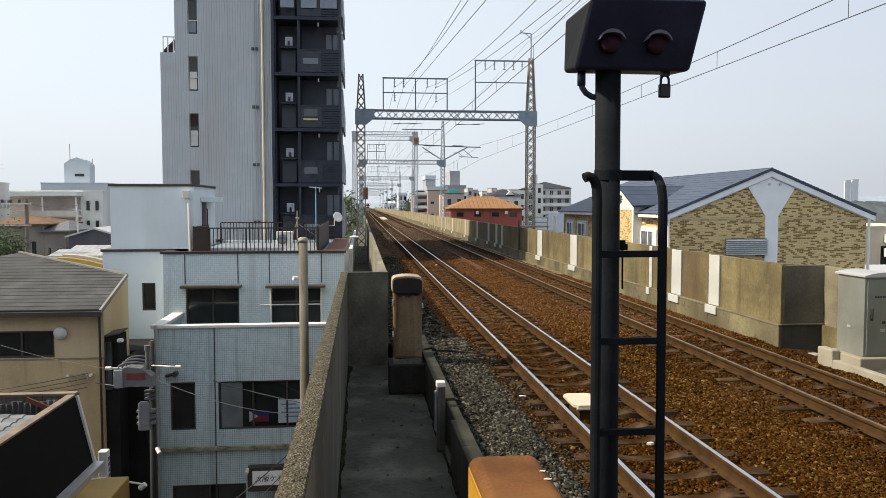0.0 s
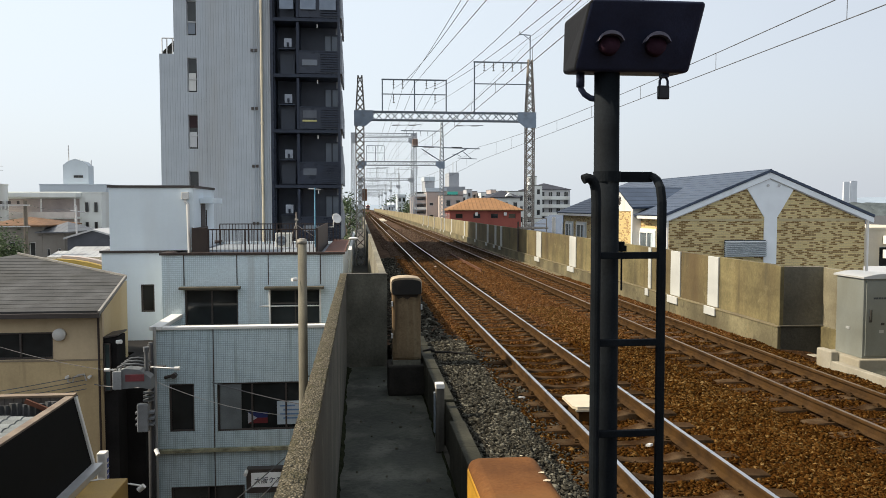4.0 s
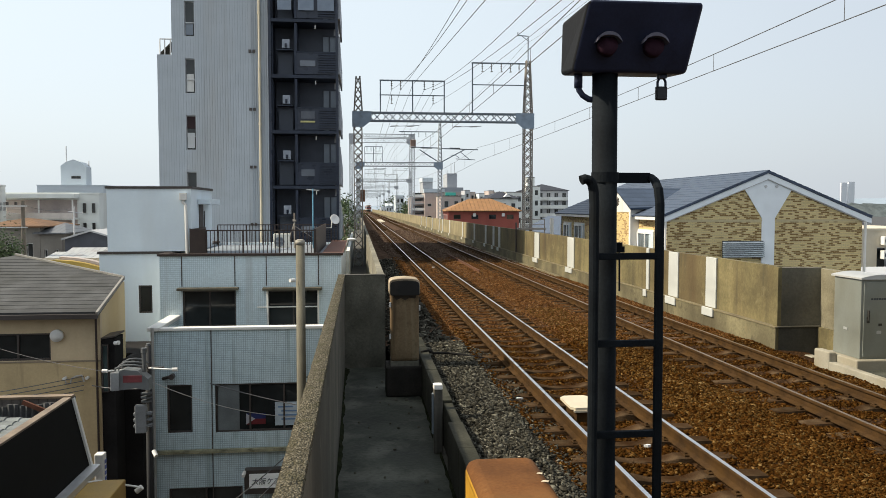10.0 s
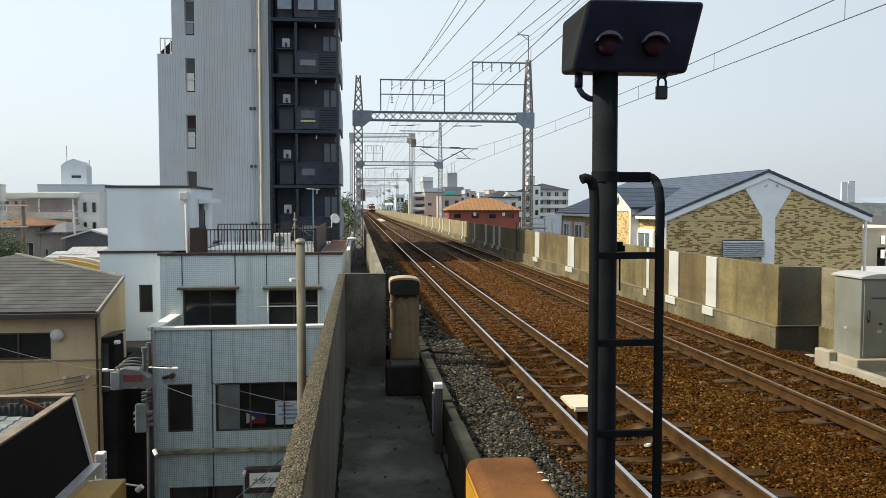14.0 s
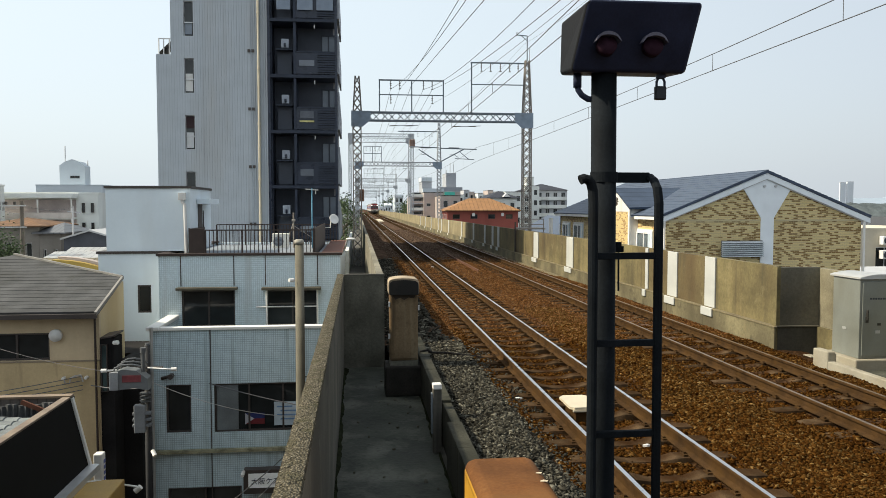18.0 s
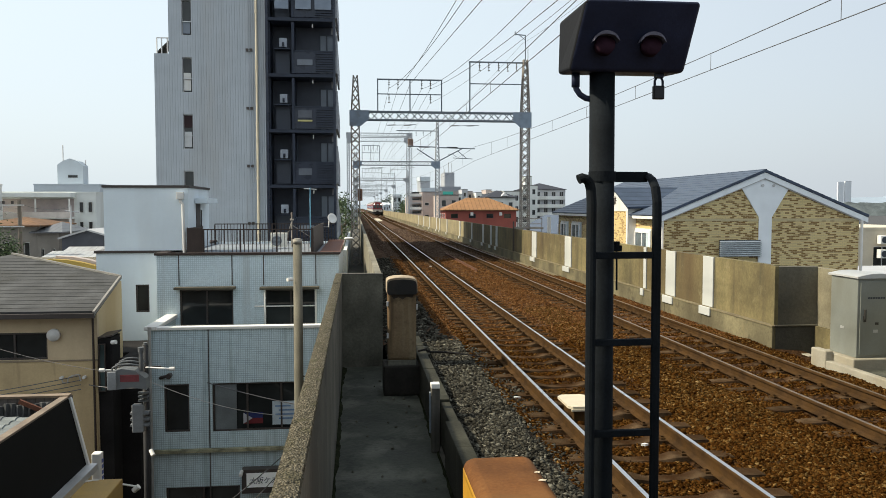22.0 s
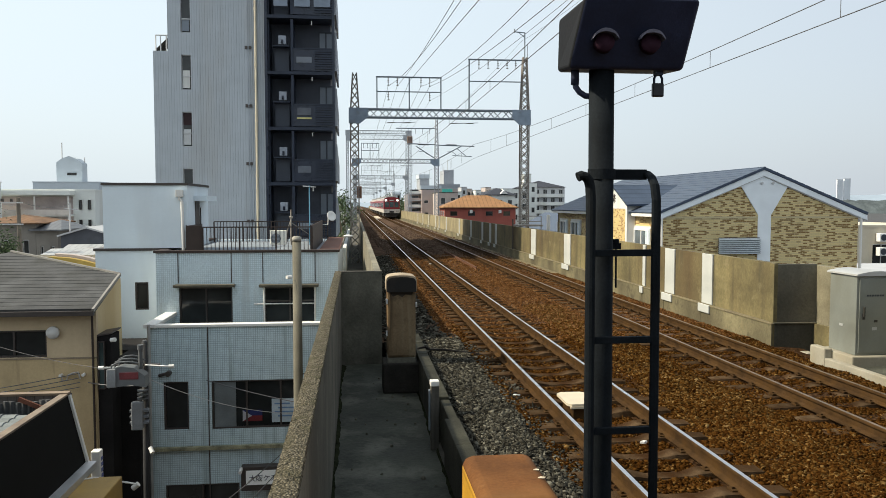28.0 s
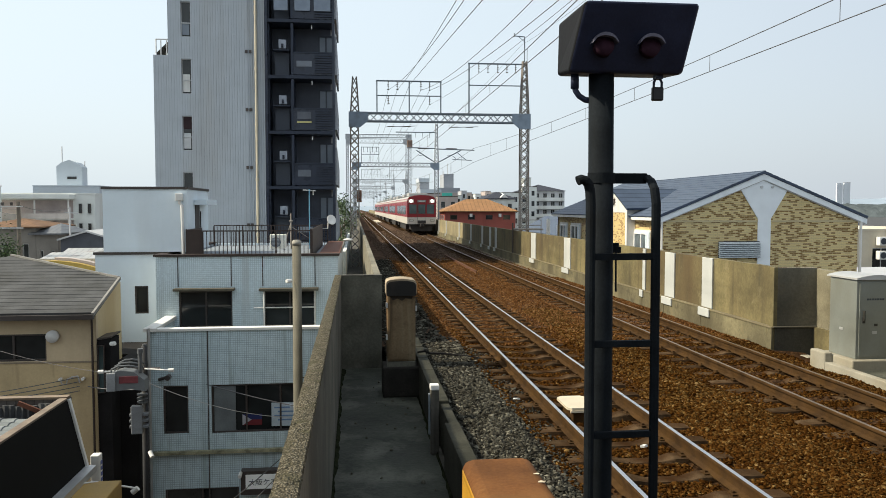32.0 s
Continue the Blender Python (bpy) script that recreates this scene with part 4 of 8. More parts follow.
part("y_panel", prism(B(), [(16.5, 3.28), (17.3, 2.05), (17.3, -1.2), (17.88, -1.2), (17.88, 2.05), (18.6, 3.25), (XR, 3.8)], "y", Y0 - 0.05, Y0 - 0.001), M_gable_white, bh, "white Y-shaped gable panel")
M_louvre = mat("louvre_slat_paint", (0.5, 0.54, 0.56), 0.5, 0, 3, 0.1, 0.02)
lv = part("louvre_frame", bx(15.54, 17.36, Y0 - 0.1, Y0 - 0.002, 0.36, 1.08), M_signal_gray, bh, "louvre with pale slats in a dark frame")
for k in range(8):
    part("louvre_slat", slab(B(), [(15.5, Y0 - 0.2, 0.4 + 0.085 * k), (17.38, Y0 - 0.2, 0.4 + 0.085 * k), (17.38, Y0 - 0.1, 0.45 + 0.085 * k), (15.5, Y0 - 0.1, 0.45 + 0.085 * k)], 0.02), M_louvre, lv)

# ---------------------------------------------------------------- overhead line gantries
def lattice_leg(bm, x, y, z0, z1, w0, w1, step=None):
    """A square lattice mast: four corner angles and crossed laces."""
    c = 0.036
    for sx in (-1, 1):
        for sy in (-1, 1):
            bar(bm, (x + sx * w0 / 2, y + sy * w0 / 2, z0), (x + sx * w1 / 2, y + sy * w1 / 2, z1), c * 1.5)
    n = max(2, round((z1 - z0) / (step or w0)))
    for k in range(n):
        a, b = k / n, (k + 1) / n
        wa, wb = w0 + (w1 - w0) * a, w0 + (w1 - w0) * b
        za, zb = z0 + (z1 - z0) * a, z0 + (z1 - z0) * b
        for s in (-1, 1):
            bar(bm, (x - wa / 2, y + s * wa / 2, za), (x + wb / 2, y + s * wb / 2, zb), c)
            bar(bm, (x + wa / 2, y + s * wa / 2, za), (x - wb / 2, y + s * wb / 2, zb), c)
            bar(bm, (x + s * wa / 2, y - wa / 2, za), (x + s * wb / 2, y + wb / 2, zb), c)
    return bm


def lattice_beam(bm, x0, x1, y, z0, z1, w=0.45):
    for yy in (y - w / 2, y + w / 2):
        bar(bm, (x0, yy, z0), (x1, yy, z0), 0.07)
        bar(bm, (x0, yy, z1), (x1, yy, z1), 0.07)
        n = max(4, round((x1 - x0) / (z1 - z0) * 1.05))
        for k in range(n):
            a, b = x0 + (x1 - x0) * k / n, x0 + (x1 - x0) * (k + 1) / n
            if (k % 2) == (yy > y):
                bar(bm, (a, yy, z0), (b, yy, z1), 0.042)
            else:
                bar(bm, (a, yy, z1), (b, yy, z0), 0.042)
    return bm


def hanger(bm, x, y, z, drop=0.42):
    """An insulator string under a beam."""
    rod(bm, (x, y, z), (x, y, z - 0.1), 0.035, 6, 0.015)
    for k in range(2):
        rod(bm, (x, y, z - 0.12 - k * 0.1), (x, y, z - 0.15 - k * 0.1), 0.06, 8, 0.04)
    rod(bm, (x, y, z - 0.1), (x, y, z - drop), 0.018, 6)
    rod(bm, (x - 0.05, y, z - drop), (x + 0.07, y, z - drop + 0.02), 0.022, 6)
    return bm


M_gusset = mat("blue_grey_plate", (0.22, 0.27, 0.33), 0.6, 0.1, 3, 0.15, 0.05, (0.14, 0.13, 0.12), 0.3)
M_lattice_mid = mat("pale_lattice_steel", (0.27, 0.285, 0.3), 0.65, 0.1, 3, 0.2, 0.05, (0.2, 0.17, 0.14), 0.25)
# steel of the far gantries, paled to hold the haze in its colour
M_lattice_hazed = mat("hazed_lattice_steel", (0.36, 0.38, 0.4), 0.7, 0.1, 3, 0.2, 0.05)


def gantry(y, full=True, top_left=9.45, top_right=10.45, beam=(7.12, 7.55), xl=0.0):
    M_leg, M_beam = (M_lattice, M_lattice_gray) if y < 60 else (M_lattice_mid, M_lattice_mid) if y < 120 else (M_lattice_hazed, M_lattice_hazed)
    g = thing("line_gantry", (4.6, y, -0.6), "steel lattice portal carrying overhead line wires", "gantry", "gantries along the line")
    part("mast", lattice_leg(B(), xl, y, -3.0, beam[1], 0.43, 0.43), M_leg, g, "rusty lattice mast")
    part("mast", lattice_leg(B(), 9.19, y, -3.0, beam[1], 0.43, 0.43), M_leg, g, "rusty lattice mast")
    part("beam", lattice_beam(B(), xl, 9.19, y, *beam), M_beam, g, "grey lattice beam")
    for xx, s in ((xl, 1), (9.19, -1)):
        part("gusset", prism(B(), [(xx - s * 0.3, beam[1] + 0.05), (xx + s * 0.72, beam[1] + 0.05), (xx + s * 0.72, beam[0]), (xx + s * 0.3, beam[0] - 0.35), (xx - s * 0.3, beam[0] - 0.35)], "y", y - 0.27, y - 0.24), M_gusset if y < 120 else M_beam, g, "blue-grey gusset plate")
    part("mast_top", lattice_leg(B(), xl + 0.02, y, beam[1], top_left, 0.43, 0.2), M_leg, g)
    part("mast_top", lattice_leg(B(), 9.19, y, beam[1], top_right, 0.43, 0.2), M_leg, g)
    if full:
        bm = B()
        for xx in (1.2, 2.92, 4.62):
            bar(bm, (xx, y, beam[1]), (xx, y, 9.26), 0.06)
        bar(bm, (1.16, y, 9.27), (4.66, y, 9.27), 0.07)
        bar(bm, (1.16, y, 8.5), (4.66, y, 8.5), 0.05)
        part("feeder_frame", bm, M_beam, g, "square feeder frame")
        for xx, zz in ((1.8, 9.23), (2.28, 9.23), (3.55, 9.23), (4.02, 9.23), (1.8, 8.47), (4.02, 8.47)):
            part("insulator", hanger(B(), xx, y, zz), M_leg, g)
        bm = B()
        bar(bm, (6.15, y, beam[1]), (6.15, y, 10.28), 0.065)
        bar(bm, (6.1, y, 10.28), (9.3, y, 10.28), 0.07)
        bar(bm, (6.15, y, 9.12), (9.2, y, 9.12), 0.05)
        part("feeder_frame", bm, M_beam, g, "square feeder frame")
        for xx in (6.68, 7.18, 7.72, 8.22, 8.7):
            part("insulator", hanger(B(), xx, y, 10.24), M_leg, g)
    # pull-off rods under the beam
    for xc in (3.05, 6.44):
        bm = rod(B(), (xc - 1.35, y, 6.84), (xc + 0.2, y, 6.9), 0.015, 6)
        arm = part("pull_off_rod", bm, M_beam, g)
        for o in (-1.0, -0.15):
            part("rod_insulator", rod(B(), (xc + o - 0.3, y, 6.855), (xc + o + 0.1, y, 6.87), 0.024, 8), M_leg, arm)
        if y > 50:
            part("hanger_rod", rod(B(), (xc, y, beam[0]), (xc, y, 6.0), 0.012, 6), M_beam, g)
    return g


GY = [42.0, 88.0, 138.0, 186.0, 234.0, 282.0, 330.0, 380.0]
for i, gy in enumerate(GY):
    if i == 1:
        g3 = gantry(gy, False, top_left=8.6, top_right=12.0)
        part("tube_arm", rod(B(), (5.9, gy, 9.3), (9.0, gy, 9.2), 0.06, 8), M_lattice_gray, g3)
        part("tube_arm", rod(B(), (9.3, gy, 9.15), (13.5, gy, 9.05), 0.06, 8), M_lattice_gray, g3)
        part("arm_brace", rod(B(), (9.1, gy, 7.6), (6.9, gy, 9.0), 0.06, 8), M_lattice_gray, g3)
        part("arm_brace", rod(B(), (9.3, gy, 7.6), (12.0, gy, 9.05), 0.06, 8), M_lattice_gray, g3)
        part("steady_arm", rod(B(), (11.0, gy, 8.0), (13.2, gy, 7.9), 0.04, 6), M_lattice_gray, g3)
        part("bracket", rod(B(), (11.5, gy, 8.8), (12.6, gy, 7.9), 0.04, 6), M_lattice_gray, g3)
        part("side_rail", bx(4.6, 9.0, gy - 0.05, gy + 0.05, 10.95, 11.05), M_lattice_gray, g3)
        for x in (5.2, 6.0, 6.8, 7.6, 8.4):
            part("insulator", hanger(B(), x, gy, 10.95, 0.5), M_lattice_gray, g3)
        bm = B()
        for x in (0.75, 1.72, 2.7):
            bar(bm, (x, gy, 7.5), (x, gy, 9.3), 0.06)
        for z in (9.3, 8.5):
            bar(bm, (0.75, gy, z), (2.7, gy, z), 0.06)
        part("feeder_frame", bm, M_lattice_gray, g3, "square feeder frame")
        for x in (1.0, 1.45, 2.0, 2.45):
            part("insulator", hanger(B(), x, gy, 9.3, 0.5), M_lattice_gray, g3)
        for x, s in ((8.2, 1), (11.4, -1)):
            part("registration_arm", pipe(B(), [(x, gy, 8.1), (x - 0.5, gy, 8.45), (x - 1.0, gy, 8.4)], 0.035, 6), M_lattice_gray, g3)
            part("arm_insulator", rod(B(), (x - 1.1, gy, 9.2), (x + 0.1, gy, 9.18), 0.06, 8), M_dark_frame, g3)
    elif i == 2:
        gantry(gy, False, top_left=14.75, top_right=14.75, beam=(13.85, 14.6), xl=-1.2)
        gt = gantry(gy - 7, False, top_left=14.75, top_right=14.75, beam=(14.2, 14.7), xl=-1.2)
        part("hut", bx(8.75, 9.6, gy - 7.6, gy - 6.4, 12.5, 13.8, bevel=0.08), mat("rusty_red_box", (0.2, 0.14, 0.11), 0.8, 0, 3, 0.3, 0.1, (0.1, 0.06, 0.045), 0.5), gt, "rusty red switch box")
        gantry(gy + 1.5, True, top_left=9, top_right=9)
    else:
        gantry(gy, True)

# ---------------------------------------------------------------- tracks
def track(name, xa, xb, label, head=None):
    tr = thing(name, ((xa + xb) / 2, 0, -0.2), label, "track", kind="structure")
    for x in (xa, xb):
        bm = B()
        prof = [(-0.065, -0.15), (0.065, -0.15), (0.065, -0.138), (0.01, -0.118), (0.009, -0.045), (0.033, -0.034), (0.033, -0.008), (0.027, -0.0015), (0.024, 0.0),
                (-0.021, 0.0), (-0.027, -0.002), (-0.033, -0.008), (-0.033, -0.034), (-0.009, -0.045), (-0.01, -0.118), (-0.065, -0.138)]
        prism(bm, [(x + u, v) for u, v in prof], "y", -10, END)
        for f in bm.faces:
            if f.normal.z > 0.9 and f.calc_center_median().z > -0.0006:
                f.material_index = 1
        part("rail", bm, [M_rail_side, head or M_rail_top], tr, "rusty rail with a polished head")
    return tr


track_near = track("track_near", RX[0], RX[1], "railway track with rusty concrete sleepers and polished rails")
track_off = track("track_far", RX[2], RX[3], "railway track beside the far parapet", M_rail_dull)


# ---------------------------------------------------------------- sleepers, fastenings and ballast stones
def sleeper_mesh():
    """A prestressed sleeper: higher under the rails, hollowed in the middle, with sloping sides."""
    bm = B()
    rows = [(-1.0, 0.0, 0.13), (-0.75, 0.012, 0.14), (-0.35, 0.012, 0.14), (-0.18, -0.025, 0.11), (0.18, -0.025, 0.11), (0.35, 0.012, 0.14), (0.75, 0.012, 0.14), (1.0, 0.0, 0.13)]
    rings = [[bm.verts.new(q) for q in ((x, -w, -0.17), (x, -w + 0.03, z), (x, w - 0.03, z), (x, w, -0.17))] for x, z, w in rows]
    for a, b in zip(rings, rings[1:]):
        for i in range(3):
            bm.faces.new((a[i], b[i], b[i + 1], a[i + 1]))
    bm.faces.new(rings[0])
    bm.faces.new(rings[-1][::-1])
    bmesh.ops.recalc_face_normals(bm, faces=bm.faces)
    me = bpy.data.meshes.new("sleeper")
    bm.to_mesh(me)
    bm.free()
    me.materials.append(M_sleeper)
    return me


SLEEPER = sleeper_mesh()
PITCH = 0.575
FIRST = -5.85
for tr, xm in ((track_near, (RX[0] + RX[1]) / 2), (track_off, (RX[2] + RX[3]) / 2)):
    for k in range(244):
        ob = new("sleeper", SLEEPER)
        ob.parent = tr
        ob.location = (random.uniform(-0.03, 0.03), FIRST + k * PITCH + random.uniform(-0.02, 0.02), (0.04 if tr is track_near else 0.03) + random.uniform(-0.012, 0.01))
        ob.rotation_euler = (0, 0, random.uniform(-0.012, 0.012))
    vs, fs = [], []
    for k in range(244, 640):
        y, b = FIRST + k * PITCH, len(vs)
        vs += [(-1, y - 0.11, 0.03), (1, y - 0.11, 0.03), (1, y + 0.11, 0.03), (-1, y + 0.11, 0.03), (-1, y - 0.11, -0.1), (1, y - 0.11, -0.1)]
        fs += [(b, b + 1, b + 2, b + 3), (b + 4, b + 5, b + 1, b)]
    far = from_lists("far_sleepers", vs, fs, M_sleeper, tr)
    tagged(far, kind="stuff")
    # clips and pads that hold the rails
    bm = B()
    for k in range(124):
        y = FIRST + k * PITCH
        for s in (-0.5335, 0.5335):
            for o in (-0.085, 0.085):
                box(bm, s + o - 0.03, s + o + 0.03, y - 0.055, y + 0.055, 0.045, 0.066)
                box(bm, s + o - 0.014, s + o + 0.014, y - 0.016, y + 0.016, 0.066, 0.084)
    me = bpy.data.meshes.new("rail_fastening")
    bm.to_mesh(me)
    bm.free()
    me.materials.append(M_rail_side)
    f = new("rail_fastening", me)
    f.parent = tr
    tagged(f, kind="stuff")

def mat_stone(name, cols):
    """Broken stone: each piece takes its own colour from a ramp."""
    mt = mat(name, (0.1, 0.1, 0.1), 0.97, 0, 14, 0.3, 0.3, spec=0.0)
    n, l = mt.node_tree.nodes, mt.node_tree.links
    pr = n["Principled BSDF"]
    geo, cr, mx = n.new("ShaderNodeNewGeometry"), n.new("ShaderNodeValToRGB"), mixer(n, "OVERLAY", 0.6)
    el = cr.color_ramp.elements
    el[0].position, el[0].color = cols[0][0], (*cols[0][1], 1)
    el[1].position, el[1].color = cols[-1][0], (*cols[-1][1], 1)
    for pos, col in cols[1:-1]:
        e = el.new(pos)
        e.color = (*col, 1)
    l.new(geo.outputs["Random Per Island"], cr.inputs["Fac"])
    no = n.new("ShaderNodeTexNoise")
    no.inputs["Scale"].default_value, no.inputs["Detail"].default_value = 1.1, 4
    tc = n.new("ShaderNodeTexCoord")
    l.new(tc.outputs["Object"], no.inputs["Vector"])
    hs = n.new("ShaderNodeHueSaturation")
    hs.inputs["Saturation"].default_value = 0
    l.new(no.outputs["Color"], hs.inputs["Color"])
    l.new(cr.outputs["Color"], mx.inputs["A"])
    l.new(hs.outputs["Color"], mx.inputs["B"])
    l.new(mx.outputs["Result"], pr.inputs["Base Color"])
    return mt


# near stones coloured darker for shaded gaps; those further off are brighter
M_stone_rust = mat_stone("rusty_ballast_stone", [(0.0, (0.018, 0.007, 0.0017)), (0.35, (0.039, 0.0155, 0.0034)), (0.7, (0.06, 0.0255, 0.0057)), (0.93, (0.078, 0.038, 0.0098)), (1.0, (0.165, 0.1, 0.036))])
M_stone_tan = mat_stone("tan_ballast_stone", [(0.0, (0.029, 0.0135, 0.0039)), (0.4, (0.066, 0.0345, 0.01)), (0.85, (0.095, 0.054, 0.0175)), (1.0, (0.17, 0.11, 0.045))])
M_stone_grey = mat_stone("grey_ballast_stone", [(0.0, (0.012, 0.0112, 0.009)), (0.4, (0.036, 0.0335, 0.027)), (0.85, (0.074, 0.07, 0.056)), (1.0, (0.17, 0.16, 0.128))])


def stones(name, label, zones, material, seed):
    """Broken stones strewn over zones (x0, x1, y0, y1, number, size), one mesh."""
    rng = np.random.default_rng(seed)
    cube = np.array([(x, y, z) for z in (-1, 1) for y in (-1, 1) for x in (-1, 1)], float) * 0.8
    quads = ((0, 2, 3, 1), (4, 5, 7, 6), (0, 1, 5, 4), (2, 6, 7, 3), (0, 4, 6, 2), (1, 3, 7, 5))
    tris = np.array([t for q in quads for t in ((q[0], q[1], q[2]), (q[0], q[2], q[3]))])
    octa = np.array([(1, 0, 0), (-1, 0, 0), (0, 1, 0), (0, -1, 0), (0, 0, 1), (0, 0, -1)], float) * 1.15
    octa_tris = np.array([(0, 2, 4), (2, 1, 4), (1, 3, 4), (3, 0, 4), (2, 0, 5), (1, 2, 5), (3, 1, 5), (0, 3, 5)])
    allv, allf, base = [], [], 0
    for x0, x1, y0, y1, count, size in zones:
        tv, tf = (cube, tris) if size < 0.016 or size > 0.028 else (octa, octa_tris)
        n = len(tv)
        px, py = rng.uniform(x0, x1, count), rng.uniform(y0, y1, count)
        r = size * rng.uniform(0.62, 1.2, count) ** 1.6
        pz = np.array([bed_z(x) + (0.04 * noise.noise((x * 1.3, y * 1.3, 3)) if y < 15.25 else 0.004) for x, y in zip(px, py)]) + rng.uniform(-0.45, 0.75, count) * r
        # keep the rails free
        keep = np.ones(count, bool)
        for rx in RX:
            keep &= np.abs(px - rx) > 0.085
        # most stones lie between the sleepers, not on them
        off = np.abs((py - FIRST + PITCH / 2) % PITCH - PITCH / 2)
        for xm, mid, end in (((RX[0] + RX[1]) / 2, 0.985, 0.7), ((RX[2] + RX[3]) / 2, 0.93, 0.2)):
            d = np.abs(px - xm)
            keep &= ~((off < 0.12) & (d < 0.62) & (rng.random(count) < mid))
            keep &= ~((off < 0.11) & (d >= 0.62) & (d < 0.98) & (rng.random(count) < end))
        px, py, pz, r = px[keep], py[keep], pz[keep], r[keep]
        m = len(px)
        sc = rng.uniform(0.45, 1.7, (m, 1, 3)) * np.array([1, 1, 0.5])
        v = (tv[None] + rng.uniform(-0.7, 0.7, (m, n, 3))) * sc * r[:, None, None]
        ang = rng.uniform(0, 6.283, m)
        tilt = rng.normal(0, 0.45, m)
        c, s = np.cos(tilt)[:, None], np.sin(tilt)[:, None]
        w = v.copy()
        w[:, :, 1], w[:, :, 2] = v[:, :, 1] * c - v[:, :, 2] * s, v[:, :, 1] * s + v[:, :, 2] * c
        v = w.copy()
        c, s = np.cos(ang)[:, None], np.sin(ang)[:, None]
        w[:, :, 0], w[:, :, 1] = v[:, :, 0] * c - v[:, :, 1] * s, v[:, :, 0] * s + v[:, :, 1] * c
        w += np.stack([px, py, pz], 1)[:, None, :]
        allv.append(w.reshape(-1, 3))
        allf.append((tf[None] + (np.arange(m) * n)[:, None, None] + base).reshape(-1, 3))
        base += m * n
    v, f = np.concatenate(allv), np.concatenate(allf)
    me = bpy.data.meshes.new(name)
    me.vertices.add(len(v))
    me.vertices.foreach_set("co", v.ravel())
    me.loops.add(len(f) * 3)
    me.loops.foreach_set("vertex_index", f.ravel())
    me.polygons.add(len(f))
    me.polygons.foreach_set("loop_start", np.arange(len(f)) * 3)
    me.update(calc_edges=True)
    me.materials.append(material)
    ob = new(name, me)
    return tagged(ob, label, "ballast", kind="stuff")


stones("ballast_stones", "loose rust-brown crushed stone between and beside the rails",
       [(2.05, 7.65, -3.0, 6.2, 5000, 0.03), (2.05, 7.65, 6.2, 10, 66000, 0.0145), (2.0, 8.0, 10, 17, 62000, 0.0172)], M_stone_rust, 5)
M_stone_red = mat_stone("red_brown_ballast_stone", [(0.0, (0.052, 0.0225, 0.0085)), (0.4, (0.092, 0.041, 0.0145)), (0.8, (0.12, 0.058, 0.021)), (1.0, (0.17, 0.098, 0.044))])
stones("red_ballast_stones", "red-brown crushed stone along the line",
       [(1.75, 8.0, 15, 28, 78000, 0.0185), (1.6, 8.0, 28, 41, 32000, 0.023)], M_stone_red, 15)
# paler and greyer than the red stones to carry haze in the colour
M_stone_far = mat_stone("hazed_ballast_stone", [(0.0, (0.05, 0.034, 0.025)), (0.4, (0.09, 0.06, 0.044)), (0.8, (0.12, 0.083, 0.061)), (1.0, (0.16, 0.125, 0.096))])
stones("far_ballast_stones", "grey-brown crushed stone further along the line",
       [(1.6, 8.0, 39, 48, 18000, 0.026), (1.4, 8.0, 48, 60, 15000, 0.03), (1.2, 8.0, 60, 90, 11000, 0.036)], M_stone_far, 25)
stones("tan_ballast_stones", "paler tan crushed stone heaped between the two tracks",
       [(4.1, 5.4, 6, 9, 2600, 0.0145), (4.1, 5.4, 9, 11, 3600, 0.0145), (4.3, 5.3, 11, 20, 9000, 0.0175), (7.3, 7.9, 6, 16, 2000, 0.018)], M_stone_tan, 9)
stones("grey_ballast_stones", "loose grey crushed stone beside the walkway kerb",
       [(1.22, 1.95, -3.0, 5.5, 1500, 0.03), (1.22, 1.98, 5.5, 10.2, 11500, 0.0185), (1.22, 1.98, 10.1, 15.6, 11500, 0.0195), (1.95, 2.45, 5.5, 14.5, 7000, 0.0175), (0.55, 1.75, 14.5, 40, 9500, 0.03)], M_stone_grey, 6)

# ---------------------------------------------------------------- small things on the track
tp = thing("track_transponder", (2.83, 9.7, -0.2), "cream-white flat transponder plate between the rails", "transponder")
M_cream_plate = mat("cream_plate", (0.5, 0.435, 0.32), 0.55, 0, 5, 0.08, 0.05)
part("plate", prism(B(), [(2.63, 9.43), (2.68, 9.37), (2.96, 9.37), (3.01, 9.43), (3.01, 9.95), (2.96, 10.01), (2.7, 10.01), (2.63, 9.93)], "z", -0.01, 0.022), M_cream_plate, tp)
part("edge_band", bx(2.66, 2.98, 9.36, 9.39, -0.035, -0.012), M_cream_plate, tp)
part("bracket", bx(2.72, 2.92, 9.45, 9.95, -0.2, -0.01), M_rail_side, tp)
cable = thing("track_cable", (1.9, 13.6, -0.2), "black signalling cable laid across the ballast", "cable")
bm = B()
pipe(bm, [(2.5, 13.6, -0.18), (2.3, 13.62, -0.18), (2.0, 13.6, -0.12), (1.6, 13.72, -0.08), (1.3, 13.62, -0.05), (1.2, 13.5, 0.02), (1.08, 13.4, 0.02), (1.02, 13.25, -0.3)], 0.02, 6)
part("sheath", bm, mat("black_rubber", (0.012, 0.011, 0.01), 0.85, spec=0.15), cable)
spare = thing("spare_rail", (4.83, 36, -0.12), "rusty spare length of rail lying between the tracks", "rail")
part("rail_bar", prism(B(), [(4.77, -0.13), (4.89, -0.13), (4.89, -0.115), (4.845, -0.1), (4.845, -0.03), (4.86, 0.0), (4.8, 0.0), (4.815, -0.03), (4.815, -0.1), (4.77, -0.115)], "y", 30.9, 42.2), mat("orange_rust", (0.09, 0.036, 0.014), 0.9, 0, 5, 0.3, 0.2), spare)
wm = thing("rail_marker", (3.35, 34.8, -0.2), "small white plate on a sleeper beside the rail", "marker")
